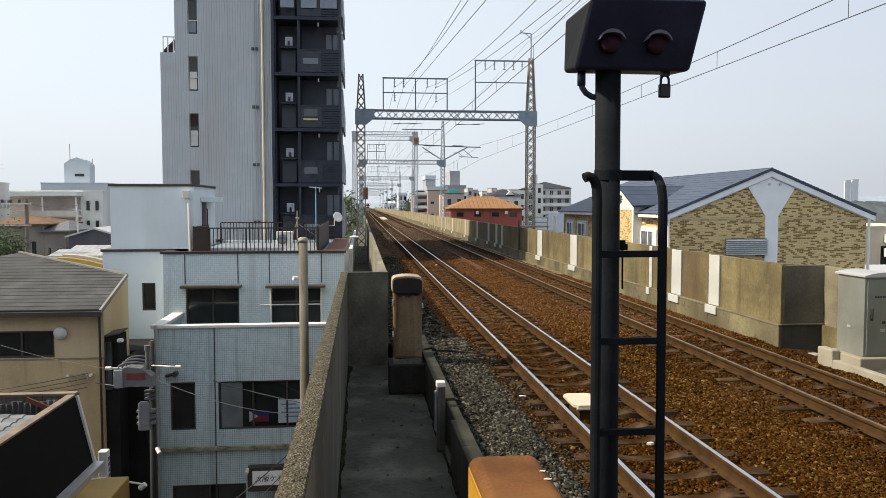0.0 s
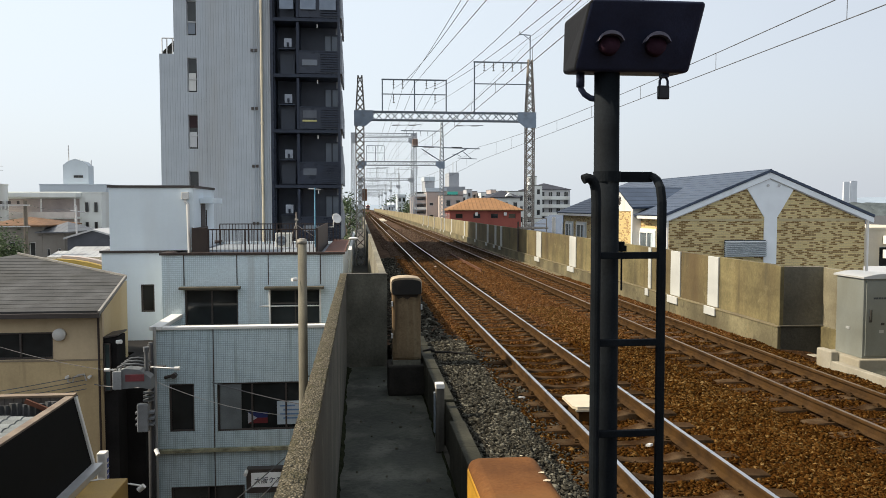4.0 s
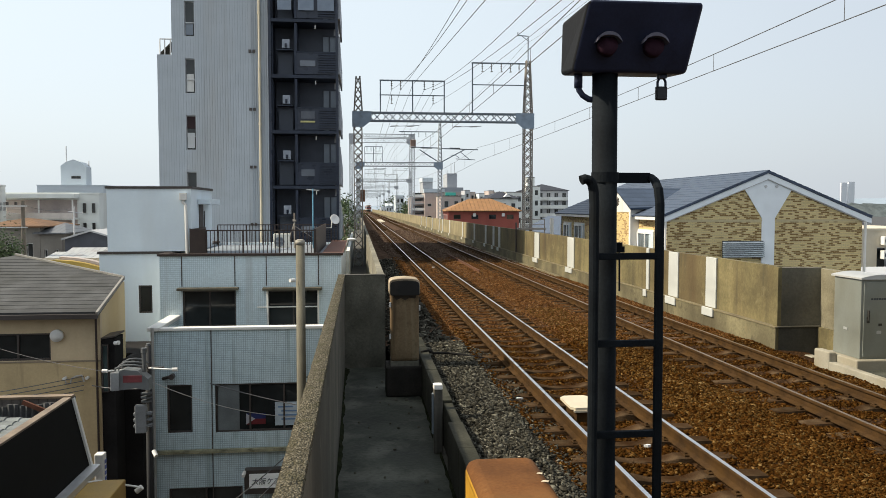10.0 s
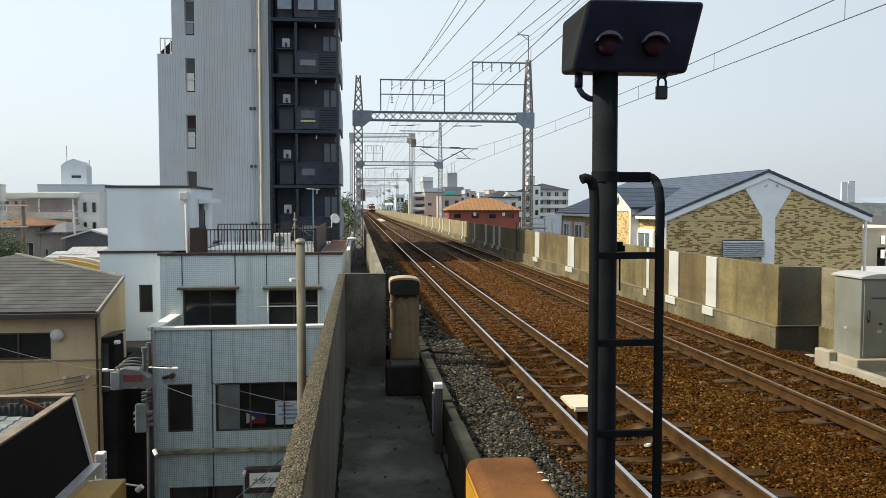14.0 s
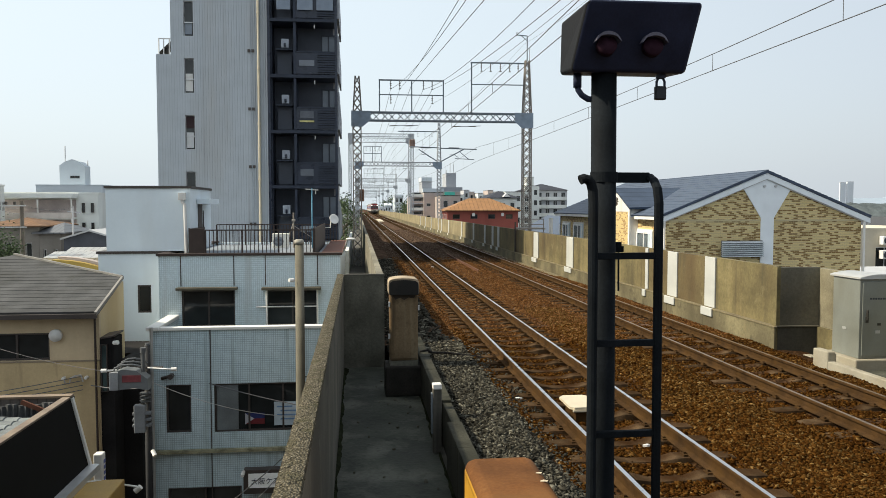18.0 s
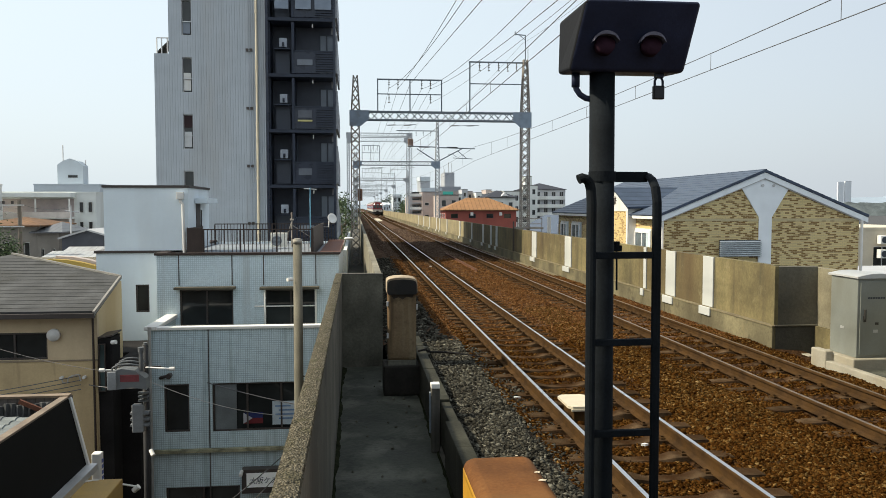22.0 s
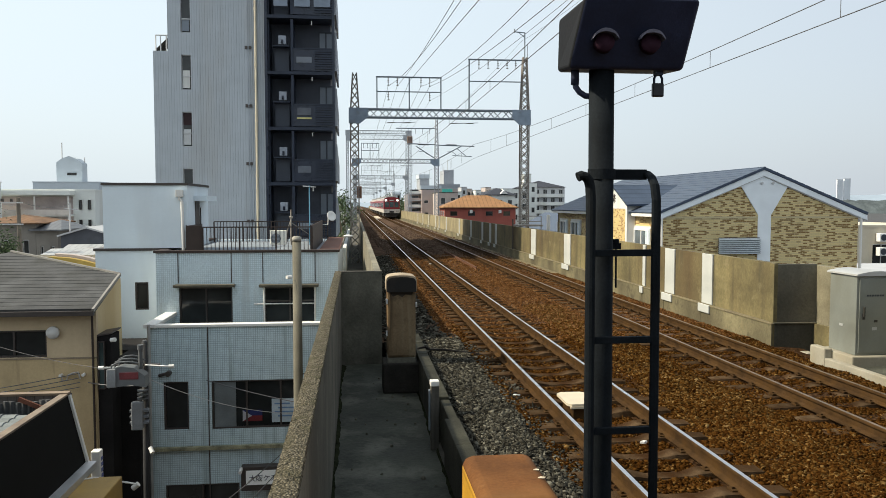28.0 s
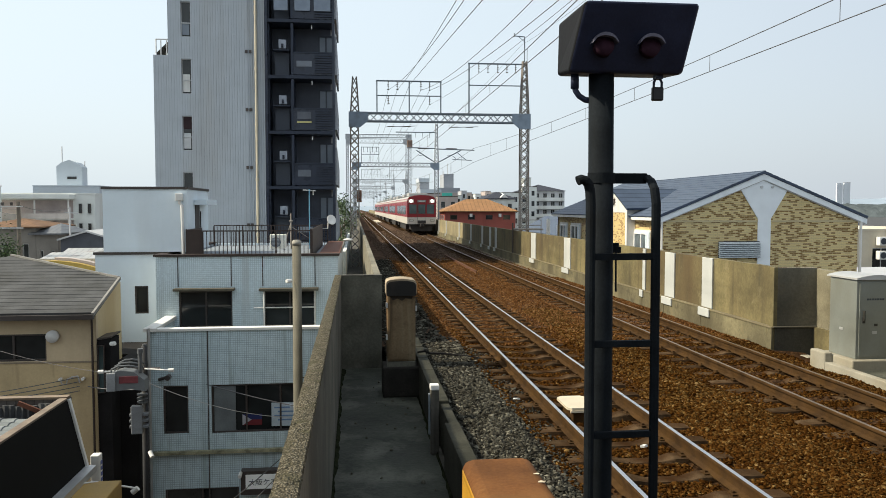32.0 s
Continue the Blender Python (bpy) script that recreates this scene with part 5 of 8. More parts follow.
part("plate", bx(3.28, 3.38, 34.7, 34.8, -0.175, -0.15, bevel=0.005), M_white, wm)
for nm, at, w in (("white_scrap", (3.21, 8.32), 0.09), ("pale_splinter", (2.2, 10.6), 0.16)):
    sc = thing(nm, (*at, -0.17), "small pale scrap lying on the track ballast", "scrap")
    part("flake", prism(B(), [(at[0] - w / 2, at[1]), (at[0], at[1] - 0.018), (at[0] + w / 2, at[1] + 0.01), (at[0] + 0.01, at[1] + 0.03)], "z", -0.165, -0.14), M_white, sc)
xing = thing("track_crossing_plate", (4.3, 150, -0.1), "pale plate laid across the near track", "plate")
part("plate", bx(3.9, 4.75, 140, 165, -0.2, -0.02), M_cream_plate, xing)

# ---------------------------------------------------------------- repeater signal, its post and ladder
sg = thing("repeater_signal", (1.2, 3.72, -0.6), "black two-lamp repeater signal on a dark green post with ladder", "signal")
PX, PY = 1.2, 3.72
bm = B()
rod(bm, (PX + 0.014, PY, -0.6), (PX - 0.006, PY, 3.2), 0.061, 32)
part("post", bm, M_steel_dark, sg, "dark green round steel post", True)
part("base_plate", bx(1.02, 1.4, 3.54, 3.9, -0.6, -0.57, bevel=0.004), M_steel_dark, sg)
for sx in (-1, 1):
    for sy in (-1, 1):
        bm = B()
        rod(bm, (PX + sx * 0.14, PY + sy * 0.14, -0.57), (PX + sx * 0.14, PY + sy * 0.14, -0.53), 0.014, 6)
        part("bolt", bm, M_steel_dark, sg)
HX0, HX1 = 1.01, 1.575
bm = prism(B(), [(3.45, 3.452), (3.845, 3.438), (3.865, 3.178), (3.64, 3.16), (3.61, 3.205)], "x", HX0, HX1)
for v in bm.verts:
    if v.co.y < 3.5 and v.co.x < 1.1:
        v.co.x += 0.022
bmesh.ops.bevel(bm, geom=list(bm.edges), offset=0.02, segments=4, profile=0.5, affect="EDGES", clamp_overlap=True)
bm.normal_update()
for f in bm.faces:
    f.material_index = 1 if f.normal.x < -0.6 else 0
head = part("head", bm, [M_signal_black, mat("grey_signal_side", (0.0085, 0.009, 0.011), 0.7, 0, 4, 0.2, 0.05, spec=0.15)], sg, "black lamp housing leaning forward at the top")
M_lens = mat("dull_red_lens", (0.034, 0.015, 0.024), 0.7, 0, 8, 0.2, 0, spec=0.05)
M_visor = mat("pale_visor", (0.13, 0.125, 0.16), 0.8, 0, 8, 0.2, 0.03, spec=0.2)
for xx in (1.15, 1.372):
    yy, zz = 3.542, 3.268
    bm = B()
    rod(bm, (xx, yy + 0.03, zz - 0.006), (xx, yy - 0.006, zz + 0.002), 0.046, 28)
    part("lens", bm, M_lens, head, "unlit red lens", True)
    arc = [radians(10 + k * 160 / 12) for k in range(13)]
    outline = [(xx + 0.062 * math.cos(q), zz + 0.058 * math.sin(q)) for q in arc] + [(xx + 0.05 * math.cos(q), zz + 0.018 + 0.024 * math.sin(q)) for q in reversed(arc)]
    bm = prism(B(), outline, "y", yy - 0.03, yy + 0.03)
    part("visor", bm, M_visor, head, "pale grey lamp visor")
lock = part("padlock", bx(1.443, 1.5, 3.69, 3.715, 3.042, 3.108, bevel=0.006), mat("dark_brass", (0.025, 0.025, 0.028), 0.4, 0.6), sg, "dark padlock on the hasp")
bm = B()
pipe(bm, [(1.452, 3.7, 3.1), (1.452, 3.7, 3.13), (1.46, 3.7, 3.146), (1.472, 3.7, 3.152), (1.484, 3.7, 3.146), (1.492, 3.7, 3.13), (1.492, 3.7, 3.1)], 0.0065, 8)
part("shackle", bm, M_signal_black, lock)
part("hasp", bx(1.455, 1.49, 3.68, 3.72, 3.145, 3.172), M_signal_black, sg)
bm = B()
rod(bm, (1.068, 3.74, 3.18), (1.068, 3.74, 3.1), 0.02, 14)
pipe(bm, [(1.068, 3.74, 3.11), (1.072, 3.74, 3.09), (1.09, 3.74, 3.065), (1.12, 3.74, 3.047), (1.15, 3.74, 3.043), (1.2, 3.74, 3.043)], 0.015, 10)
part("conduit", bm, M_signal_black, sg, "black cable conduit elbow", True)
LY = 3.62
for z in (2.285, 1.863, 1.418, 0.98, 0.54, 0.1):
    part("rung", bx(1.13, 1.43, LY - 0.008, LY + 0.02, z - 0.016, z + 0.016, bevel=0.003), M_steel_dark, sg)
bm = B()
pts = [(1.437, LY + 0.3, 2.675), (1.437, LY + 0.12, 2.672), (1.438, LY + 0.06, 2.65), (1.44, LY + 0.02, 2.61), (1.441, LY, 2.54), (1.45, LY, -0.6)]
pipe(bm, pts, 0.024, 8, 0.6)
part("ladder_rail", bm, M_steel_dark, sg, "bent flat-steel ladder rail")
bm = B()
pts = [(1.052, LY, 2.648), (1.07, LY, 2.655), (1.09, LY, 2.65), (1.105, LY, 2.632), (1.113, LY, 2.6), (1.117, LY, 2.54), (1.122, LY, -0.6)]
pipe(bm, pts, 0.031, 12, 0.75)
part("ladder_rail", bm, M_steel_dark, sg, "bent flat-steel ladder rail")
bm = B()
box(bm, 1.2, 1.43, 3.72, 3.76, 2.64, 2.69)
rod(bm, (PX, PY, 2.64), (PX, PY, 2.69), 0.067, 28)
part("clamp", bm, M_steel_dark, sg)
bm = B()
bar(bm, (1.26, 3.78, 2.31), (1.32, 3.78, 2.31), 0.03)
rod(bm, (1.295, 3.78, 2.31), (1.295, 3.78, 2.345), 0.018, 10)
rod(bm, (1.298, 3.78, 2.31), (1.3, 3.78, 2.1), 0.005, 6)
part("side_bracket", bm, M_steel_dark, sg)

# ---------------------------------------------------------------- boxes along the walkway
yb = thing("yellow_box", (0.84, 4.2, -0.6), "yellow steel trackside box with a faded brown lid", "equipment box")
M_yellow = mat("yellow_paint", (0.42, 0.22, 0.02), 0.55, 0, 4, 0.15, 0.05, (0.3, 0.14, 0.03), 0.3)
M_lid = stains(mat("faded_brown_lid", (0.105, 0.044, 0.0145), 0.85, 0, 3, 0.3, 0.1, (0.17, 0.082, 0.03), 0.4, spec=0.12), (0.2, 0.105, 0.04), 5.0, 0.25)
bm = bx(0.628, 1.062, 3.812, 4.612, -0.6, 0.93)
bmesh.ops.bevel(bm, geom=[e for e in bm.edges if e.calc_length() > 1], offset=0.07, segments=5, profile=0.5, affect="EDGES", clamp_overlap=True)
part("body", bm, M_yellow, yb)
bm = bx(0.628, 1.062, 3.812, 4.612, 0.931, 1.012)
bmesh.ops.bevel(bm, geom=[e for e in bm.edges if sum(v.co.z for v in e.verts) > 1.9], offset=0.07, segments=6, profile=0.5, affect="EDGES", clamp_overlap=True)
for f in bm.faces:
    f.material_index = 1 if f.normal.z > 0.35 else 0
    f.smooth = f.calc_area() < 0.05
part("lid", bm, [M_yellow, M_lid], yb, "faded brown lid with yellow edge")
M_chip = mat("chipped_pale_paint", (0.5, 0.42, 0.3), 0.7, 0, 30, 0.3, 0.1)
for px, py, w, ll in ((1.015, 4.27, 0.04, 0.012), (1.015, 4.14, 0.05, 0.016), (0.96, 4.575, 0.02, 0.005)):
    part("chip", prism(B(), [(px - w / 2, py - ll / 2), (px + w / 4, py - ll), (px + w / 2, py + ll / 3), (px, py + ll), (px - w / 3, py + ll / 2)], "z", 1.0115, 1.0135), M_chip, yb, "chipped pale paint")

rb = thing("relay_box", (0.72, 12.95, -0.6), "weathered ochre relay box with a black-stained top on a concrete plinth", "equipment box")
M_ochre = streaks(mat("ochre_box", (0.15, 0.118, 0.072), 0.85, 0, 2.2, 0.3, 0.15, (0.1, 0.046, 0.017), 0.6, 0.92, spec=0.15), (0.2, 0.165, 0.105), 7.0, 0.35, 0.06)
streaks(stains(M_ochre, (0.05, 0.034, 0.02), 3.0, 0.5), (0.05, 0.036, 0.022), 9.0, 0.35, 0.08)
part("plinth", bx(0.44, 1.06, 12.7, 13.3, -0.6, -0.1, bevel=0.025), mat("black_plinth", (0.022, 0.02, 0.017), 0.95, 0, 3, 0.4, 0.3, (0.04, 0.036, 0.028), 0.3, spec=0.15), rb, "near-black concrete plinth")
part("skirt", bx(0.52, 0.98, 12.76, 13.22, -0.1, -0.02), M_damp, rb)
part("body", bx(0.52, 0.985, 12.78, 13.2, -0.02, 1.12, bevel=0.025), M_ochre, rb, "ochre stained box body")
part("front_plate", bx(0.55, 0.955, 12.765, 12.782, 0.02, 1.05, bevel=0.006), M_ochre, rb)
hood = [(0.5, 1.1), (1.0, 1.1), (1.0, 1.28), (0.985, 1.315), (0.95, 1.335), (0.86, 1.35), (0.75, 1.355), (0.64, 1.35), (0.55, 1.335), (0.515, 1.315), (0.5, 1.28)]
# hood's top and sides get a paler colour for the sunlight on them
part("lid", prism(B(), hood, "y", 12.72, 13.24), mat("sunlit_lid_top", (0.3, 0.24, 0.165), 0.85, 0, 4, 0.3, 0.1, (0.08, 0.055, 0.03), 0.5), rb, "rounded hood coloured pale for the sun on it")
part("lid_front", prism(B(), [(0.75 + (x - 0.75) * 0.95, 1.08 + (z - 1.1) * 0.97) for x, z in hood], "y", 12.7, 12.718), mat("black_stained_lid", (0.009, 0.0085, 0.0075), 0.85, 0, 4, 0.35, 0.2, (0.03, 0.024, 0.018), 0.25), rb, "black-stained front of the hood")
part("drip_stain", prism(B(), [(0.56, 1.078), (0.945, 1.078), (0.92, 1.02), (0.82, 1.035), (0.76, 0.99), (0.69, 1.03), (0.61, 1.0)], "y", 12.758, 12.7645), mat("black_drip", (0.03, 0.022, 0.015), 0.9, 0, 8, 0.3), rb, "black drip stain")
for z in (0.35, 0.88):
    part("hinge", bx(0.495, 0.525, 12.77, 12.83, z, z + 0.08), M_alu, rb)
part("latch", bx(0.985, 1.01, 12.77, 12.82, 0.82, 0.9), M_alu, rb)
sp = thing("cable_post", (0.98, 9.75, -0.6), "short concrete cable post with a white cap", "post")
part("shaft", bx(0.935, 1.045, 9.68, 9.8, -0.6, 0.22, bevel=0.012), M_conc, sp)
part("cap", bx(0.93, 1.045, 9.67, 9.79, 0.22, 0.29, bevel=0.012), M_white, sp, "white painted cap")
part("conduit", bx(0.912, 0.935, 9.7, 9.76, -0.35, 0.17, bevel=0.006), M_lattice_gray, sp)
for k in range(26):
    xx, yy = random.uniform(-0.1, 0.95), random.uniform(6.5, 14.5)
    st = B()
    bmesh.ops.create_icosphere(st, subdivisions=1, radius=random.uniform(0.012, 0.035))
    for v in st.verts:
        v.co *= random.uniform(0.7, 1.2)
    bmesh.ops.translate(st, verts=st.verts, vec=(xx, yy, -0.59))
    tagged(part("loose_stone", st, M_stone_grey), "loose dark stone on the walkway", "stone", "stones on the walkway")

# steel equipment cabinet in the niche of the far parapet
cb = thing("steel_cabinet", (8.3, 11.8, -0.3), "grey steel equipment cabinet with a rounded roof on a concrete base", "cabinet")
M_cab = mat("cabinet_grey", (0.175, 0.185, 0.165), 0.5, 0.1, 2, 0.08, 0.02, (0.12, 0.115, 0.085), 0.25, 0.6)
M_cab_top = mat("cabinet_roof", (0.36, 0.36, 0.35), 0.4, 0.1, 2, 0.05, 0.02)
M_cab_dark = mat("dark_handle_metal", (0.035, 0.033, 0.028), 0.7, 0.2, 5, 0.2, 0.02)
M_cab_base = mat("pale_base_concrete", (0.26, 0.24, 0.19), 0.9, 0, 2, 0.15, 0.2, (0.22, 0.18, 0.11), 0.35)
part("base_block", bx(8.08, 8.87, 11.82, 12.78, -0.35, 0.02, bevel=0.02), M_cab_base, cb, "pale concrete base")
part("kerb", bx(7.93, 8.06, 8.0, 12.345, -0.35, -0.1, bevel=0.015), M_cab_base, cb)
part("end_block", bx(7.93, 8.075, 12.35, 12.78, -0.35, 0.06, bevel=0.02), M_cab_base, cb)
part("pit_cover", bx(8.065, 8.87, 8.0, 11.815, -0.35, -0.16), M_walkway, cb, "dark grey cover plate")
body = part("body", bx(8.19, 8.88, 11.92, 12.64, 0.02, 1.34, bevel=0.01), M_cab, cb)
bm = prism(B(), [(8.16 + 0.74 * k / 10, 1.345 + 0.075 * math.sin(math.pi * (k + 1.2) / 12.4)) for k in range(11)] + [(8.9, 1.34), (8.16, 1.34)], "y", 11.87, 12.7)
part("roof", bm, M_cab_top, cb, "pale rounded cabinet roof")
door = part("door", bx(8.235, 8.86, 11.905, 11.92, 0.06, 1.3, bevel=0.006), M_cab, cb)
part("handle", bx(8.3, 8.325, 11.87, 11.905, 0.66, 0.83, bevel=0.006), M_cab_dark, door, "black lever handle")
part("handle_plate", bx(8.29, 8.34, 11.897, 11.905, 0.62, 0.72), M_cab_dark, door)
for k in range(7):
    part("mark", bx(8.36 + k * 0.045, 8.395 + k * 0.045, 11.902, 11.905, 1.0, 1.03), M_signal_gray, door)
part("plate", bx(8.5, 8.56, 11.9, 11.905, 0.57, 0.61), M_cab_dark, door)
part("plate", bx(8.47, 8.55, 11.9, 11.905, 0.44, 0.49), M_cab_top, door)
part("vent", bx(8.18, 8.19, 12.25, 12.35, 0.46, 0.5), M_cab_top, body, "small pale vent")
plate = thing("white_plate", (8.4, 13.65, -0.28), "small white plate lying at the foot of the niche", "plate")
part("sheet", bx(8.34, 8.5, 13.5, 13.75, -0.3, -0.25, bevel=0.01), M_cab_base, plate)

# ---------------------------------------------------------------- overhead wires
def span(name, x, z, sag, r, label, near=None, supports=(-4.0, 42.0, 88.0, 138.0, 186.0, 234.0, 282.0, 330.0, 380.0)):
    w = thing(name, (x, 42, z), label, "wire", "wires over the line")
    bm = B()
    ys = [supports[0] - 46.0, *supports]
    line = []
    for a, b in zip(ys, ys[1:]):
        n = 14 if b < 100 else 6
        pts = []
        for k in range(n + 1):
            u = k / n
            base = z if near is None or b > 60 else (near + (z - near) * u if b > 0 else near)
            pts.append((x, a + (b - a) * u, base - (sag if a < 20 else 0.31) * 4 * u * (1 - u)))
        line += pts if not line else pts[1:]
    pipe(bm, line, r, 5)
    part("conductor", bm, M_wire, w)
    return w


CATENARY = (-8.0, 42.0, 88.0, 138.0, 186.0, 234.0, 282.0, 330.0, 380.0)
for xc, zc, zm, sag in ((3.05, 5.08, 5.88, 0.55), (6.44, 5.0, 5.75, 0.46)):
    span("contact_wire", xc, zc, 0.0, 0.0075, "grooved copper contact wire over the track")
    ms = span("messenger_wire", xc, zm, sag, 0.0075, "sagging messenger wire with droppers over the track", supports=CATENARY)
    for a, b in zip(CATENARY, CATENARY[1:4]):
        n = 13 if a < 20 else 9
        for k in range(1, n):
            u = (k - 0.35) / n if a < 20 else k / n
            zz = zm - (sag if a < 20 else 0.31) * 4 * u * (1 - u)
            part("dropper", rod(B(), (xc, a + (b - a) * u, zc), (xc, a + (b - a) * u, zz), 0.005, 5), M_wire, ms)


def feeder(xn, zn, sag, xs, zs, r=0.009):
    """A cable slung from behind the eye to the first gantry, then on from gantry to gantry."""
    w = thing("feeder_cable", (xs, 42, zs), "thick feeder cable slung between the gantries", "wire", "wires over the line")
    line = [(xn, -50.0, zn), (xn, -27.0, zn - 0.6)]
    for k in range(21):
        u = k / 20
        line.append((xn + (xs - xn) * u, -4 + 46 * u, zn + (zs - zn) * u - 4 * sag * u * (1 - u)))
    for a, b in zip(GY, GY[1:]):
        line += [(xs, a + (b - a) * k / 6, zs - 1.24 * (k / 6) * (1 - k / 6)) for k in range(1, 7)]
    part("conductor", pipe(B(), line, r, 5), M_wire, w)


feeder(2.28, 6.62, 0.5, 2.28, 8.81)
feeder(2.7, 6.975, 0.93, 1.8, 8.81)
feeder(2.89, 5.52, -0.04, 2.92, 9.05, 0.011)
feeder(3.95, 7.27, 1.05, 3.55, 8.81)
feeder(4.37, 6.44, 0.67, 4.02, 8.81, 0.0095)
feeder(4.49, 6.43, 0.5, 4.02, 8.05, 0.006)
for x in (9.0,):
    span("earth_wire", x, 11.3, 0.9, 0.006, "thin earth wire over the gantry masts")
pk = thing("earth_peak", (9.19, 42, 10.45), "thin steel pole that carries the earth wire", "pole")
bm = B()
rod(bm, (9.19, 42, 10.4), (9.19, 42, 11.76), 0.03, 8)
bar(bm, (9.19, 42, 11.76), (8.62, 42, 11.8), 0.045)
bar(bm, (9.19, 42, 11.5), (8.85, 42, 11.77), 0.03)
rod(bm, (8.62, 42, 11.75), (8.62, 42, 11.95), 0.03, 8)
part("peak", bm, M_lattice_gray, pk)

# ---------------------------------------------------------------- tower balconies
FB = 2.63
M_bedding = mat("pale_blue_bedding", (0.21, 0.25, 0.31), 0.9, 0, 3, 0.12, 0.1)
M_side_panel = mat("pale_side_screen", (0.3, 0.32, 0.35), 0.6, 0, 1.5, 0.1, 0.03)
for k in range(-2, 8):
    z = 8.78 + FB * (k - 3)
    if z + FB > TOP:
        break
    bal = part("balcony", bx(-4.17, -0.93, 38.02, 39.4, z - 0.11, z + 0.04), M_bal_edge, tower)
    part("balcony_front", bx(-2.9, -0.95, 38.03, 38.06, z + 0.08, z + 1.08), M_bal, bal)
    part("handrail", bx(-2.9, -0.95, 38.0, 38.08, z + 1.08, z + 1.14), M_bal_edge, bal)
    part("screen", bx(-2.98, -2.86, 38.0, 39.4, z + 0.06, z + FB - 0.16), M_bal_edge, bal)
    for s in range(8):
        part("slat", bx(-1.85, -1.0, 37.97, 38.02, z + 0.16 + s * 0.115, z + 0.22 + s * 0.115), M_bal_edge, bal)
    part("grey_door", bx(-3.78, -3.1, 38.5, 38.56, z + 0.1, z + 1.2), M_bal_wall, bal)
    part("shelf", bx(-3.82, -3.05, 38.05, 38.55, z + 1.2, z + 1.25), M_bal_edge, bal)
    ac = part("wall_box", bx(-3.56, -3.2, 38.1, 38.4, z + 1.3, z + 1.72, bevel=0.02), mat("white_box", (0.26, 0.29, 0.34), 0.5), bal, "white wall-hung box")
    bm = B()
    rod(bm, (-3.38, 38.095, z + 1.36), (-3.38, 38.06, z + 1.36), 0.05, 12)
    box(bm, -3.43, -3.33, 38.06, 38.1, z + 1.36, z + 1.52)
    part("box_opening", bm, M_bal, bal)
    window_y(bal.parent, -1.75, -1.0, z + 0.1, z + 2.2, 39.3, depth=0.1, frame_m=M_bal_wall, glass_m=M_door_gray, sashes=2, fw=0.07, name="balcony_door")
    if k == 4:
        for x0, x1 in ((-3.75, -3.1), (-2.78, -2.05), (-1.88, -1.1)):
            part("bedding", bx(x0, x1, 37.93, 37.96, z + 0.42, z + 1.16, bevel=0.01), M_bedding, bal, "pale bedding hung over the rail")
    elif k % 3 == 1:
        part("towel", bx(-2.7, -2.08, 38.0, 38.03, z + 0.5, z + 0.82), mat("grey_towel", (0.12, 0.135, 0.16), 0.9), bal, "pale cloth over the rail")
    elif k % 3 == 2:
        part("towel", bx(-2.7, -2.05, 38.0, 38.03, z + 0.6, z + 0.95), mat("dull_towel", (0.1, 0.11, 0.13), 0.9), bal, "grey cloth over the rail")
        part("strip", bx(-2.72, -2.03, 37.99, 38.03, z + 0.42, z + 0.5), mat("yellow_strip", (0.5, 0.46, 0.2), 0.7), bal)
    else:
        part("towel", bx(-2.72, -2.0, 38.0, 38.03, z + 0.45, z + 0.72), mat("white_towel", (0.17, 0.19, 0.22), 0.9), bal)
    bm = B()
    rod(bm, (-2.0, 38.2, z + FB - 0.38), (-2.0, 38.2, z + FB - 0.2), 0.025, 8)
    part("hook", bm, M_white, bal)
    slab_side = prism(B(), [(38.1, z + 0.1), (43.5, z + 0.1), (43.5, z + 1.1), (38.1, z + 1.9)], "x", -0.92, -0.83)
    part("side_panel", slab_side, M_side_panel, bal, "pale grey side screen")
for xx in (-4.19, -1.04):
    part("end_post", bx(xx, xx + 0.12, 37.98, 38.15, STREET, TOP), M_bal, tower)
for k in range(6):
    z = 4.43 + 2.72 * (k - 1)
    for xb in (-5.1, -4.92):
        part("pipe_bracket", bx(xb, xb + 0.12, 37.92, 38.0, z - 0.06, z + 0.07), mat("brown_bracket", (0.07, 0.06, 0.055), 0.7), tower)
bm = B()
for x in (-9.2, -8.98, -8.72):
    rod(bm, (x, 38.2, 9.6), (x, 38.2, 10.4), 0.03, 6)
rod(bm, (-9.2, 38.2, 10.4), (-8.66, 38.2, 10.4), 0.03, 6)
part("wing_rail", bm, M_alu, tower)
part("wing_stair", slab(B(), [(-9.25, 38.3, 9.75), (-8.7, 38.3, 10.3), (-8.7, 39.3, 10.3), (-9.25, 39.3, 9.75)], 0.1), M_conc, tower)
part("back_wing", bx(-9.75, -9.31, 42, 48, STREET, 4.6), M_plaster, tower)
for k, z in enumerate(WZ):
    part("laundry", bx(-7.98, -7.66, 38.11, 38.13, z - 1.52, z - (0.7, 0.95, 0.8)[k % 3]), (M_white, M_door_gray, M_alu)[k % 3], tower, "cloth or box behind the narrow window")

for k, z in enumerate(WZ):
    part("window_rail", bx(-8.02, -7.59, 38.06, 38.09, z - 1.0, z - 0.96), M_alu, tower)
    if k % 3 == 2:
        part("curtain", bx(-8.0, -7.62, 38.12, 38.14, z - 0.6, z - 0.05), mat("dull_red_curtain", (0.04, 0.022, 0.024), 0.9), tower, "dark red curtain")

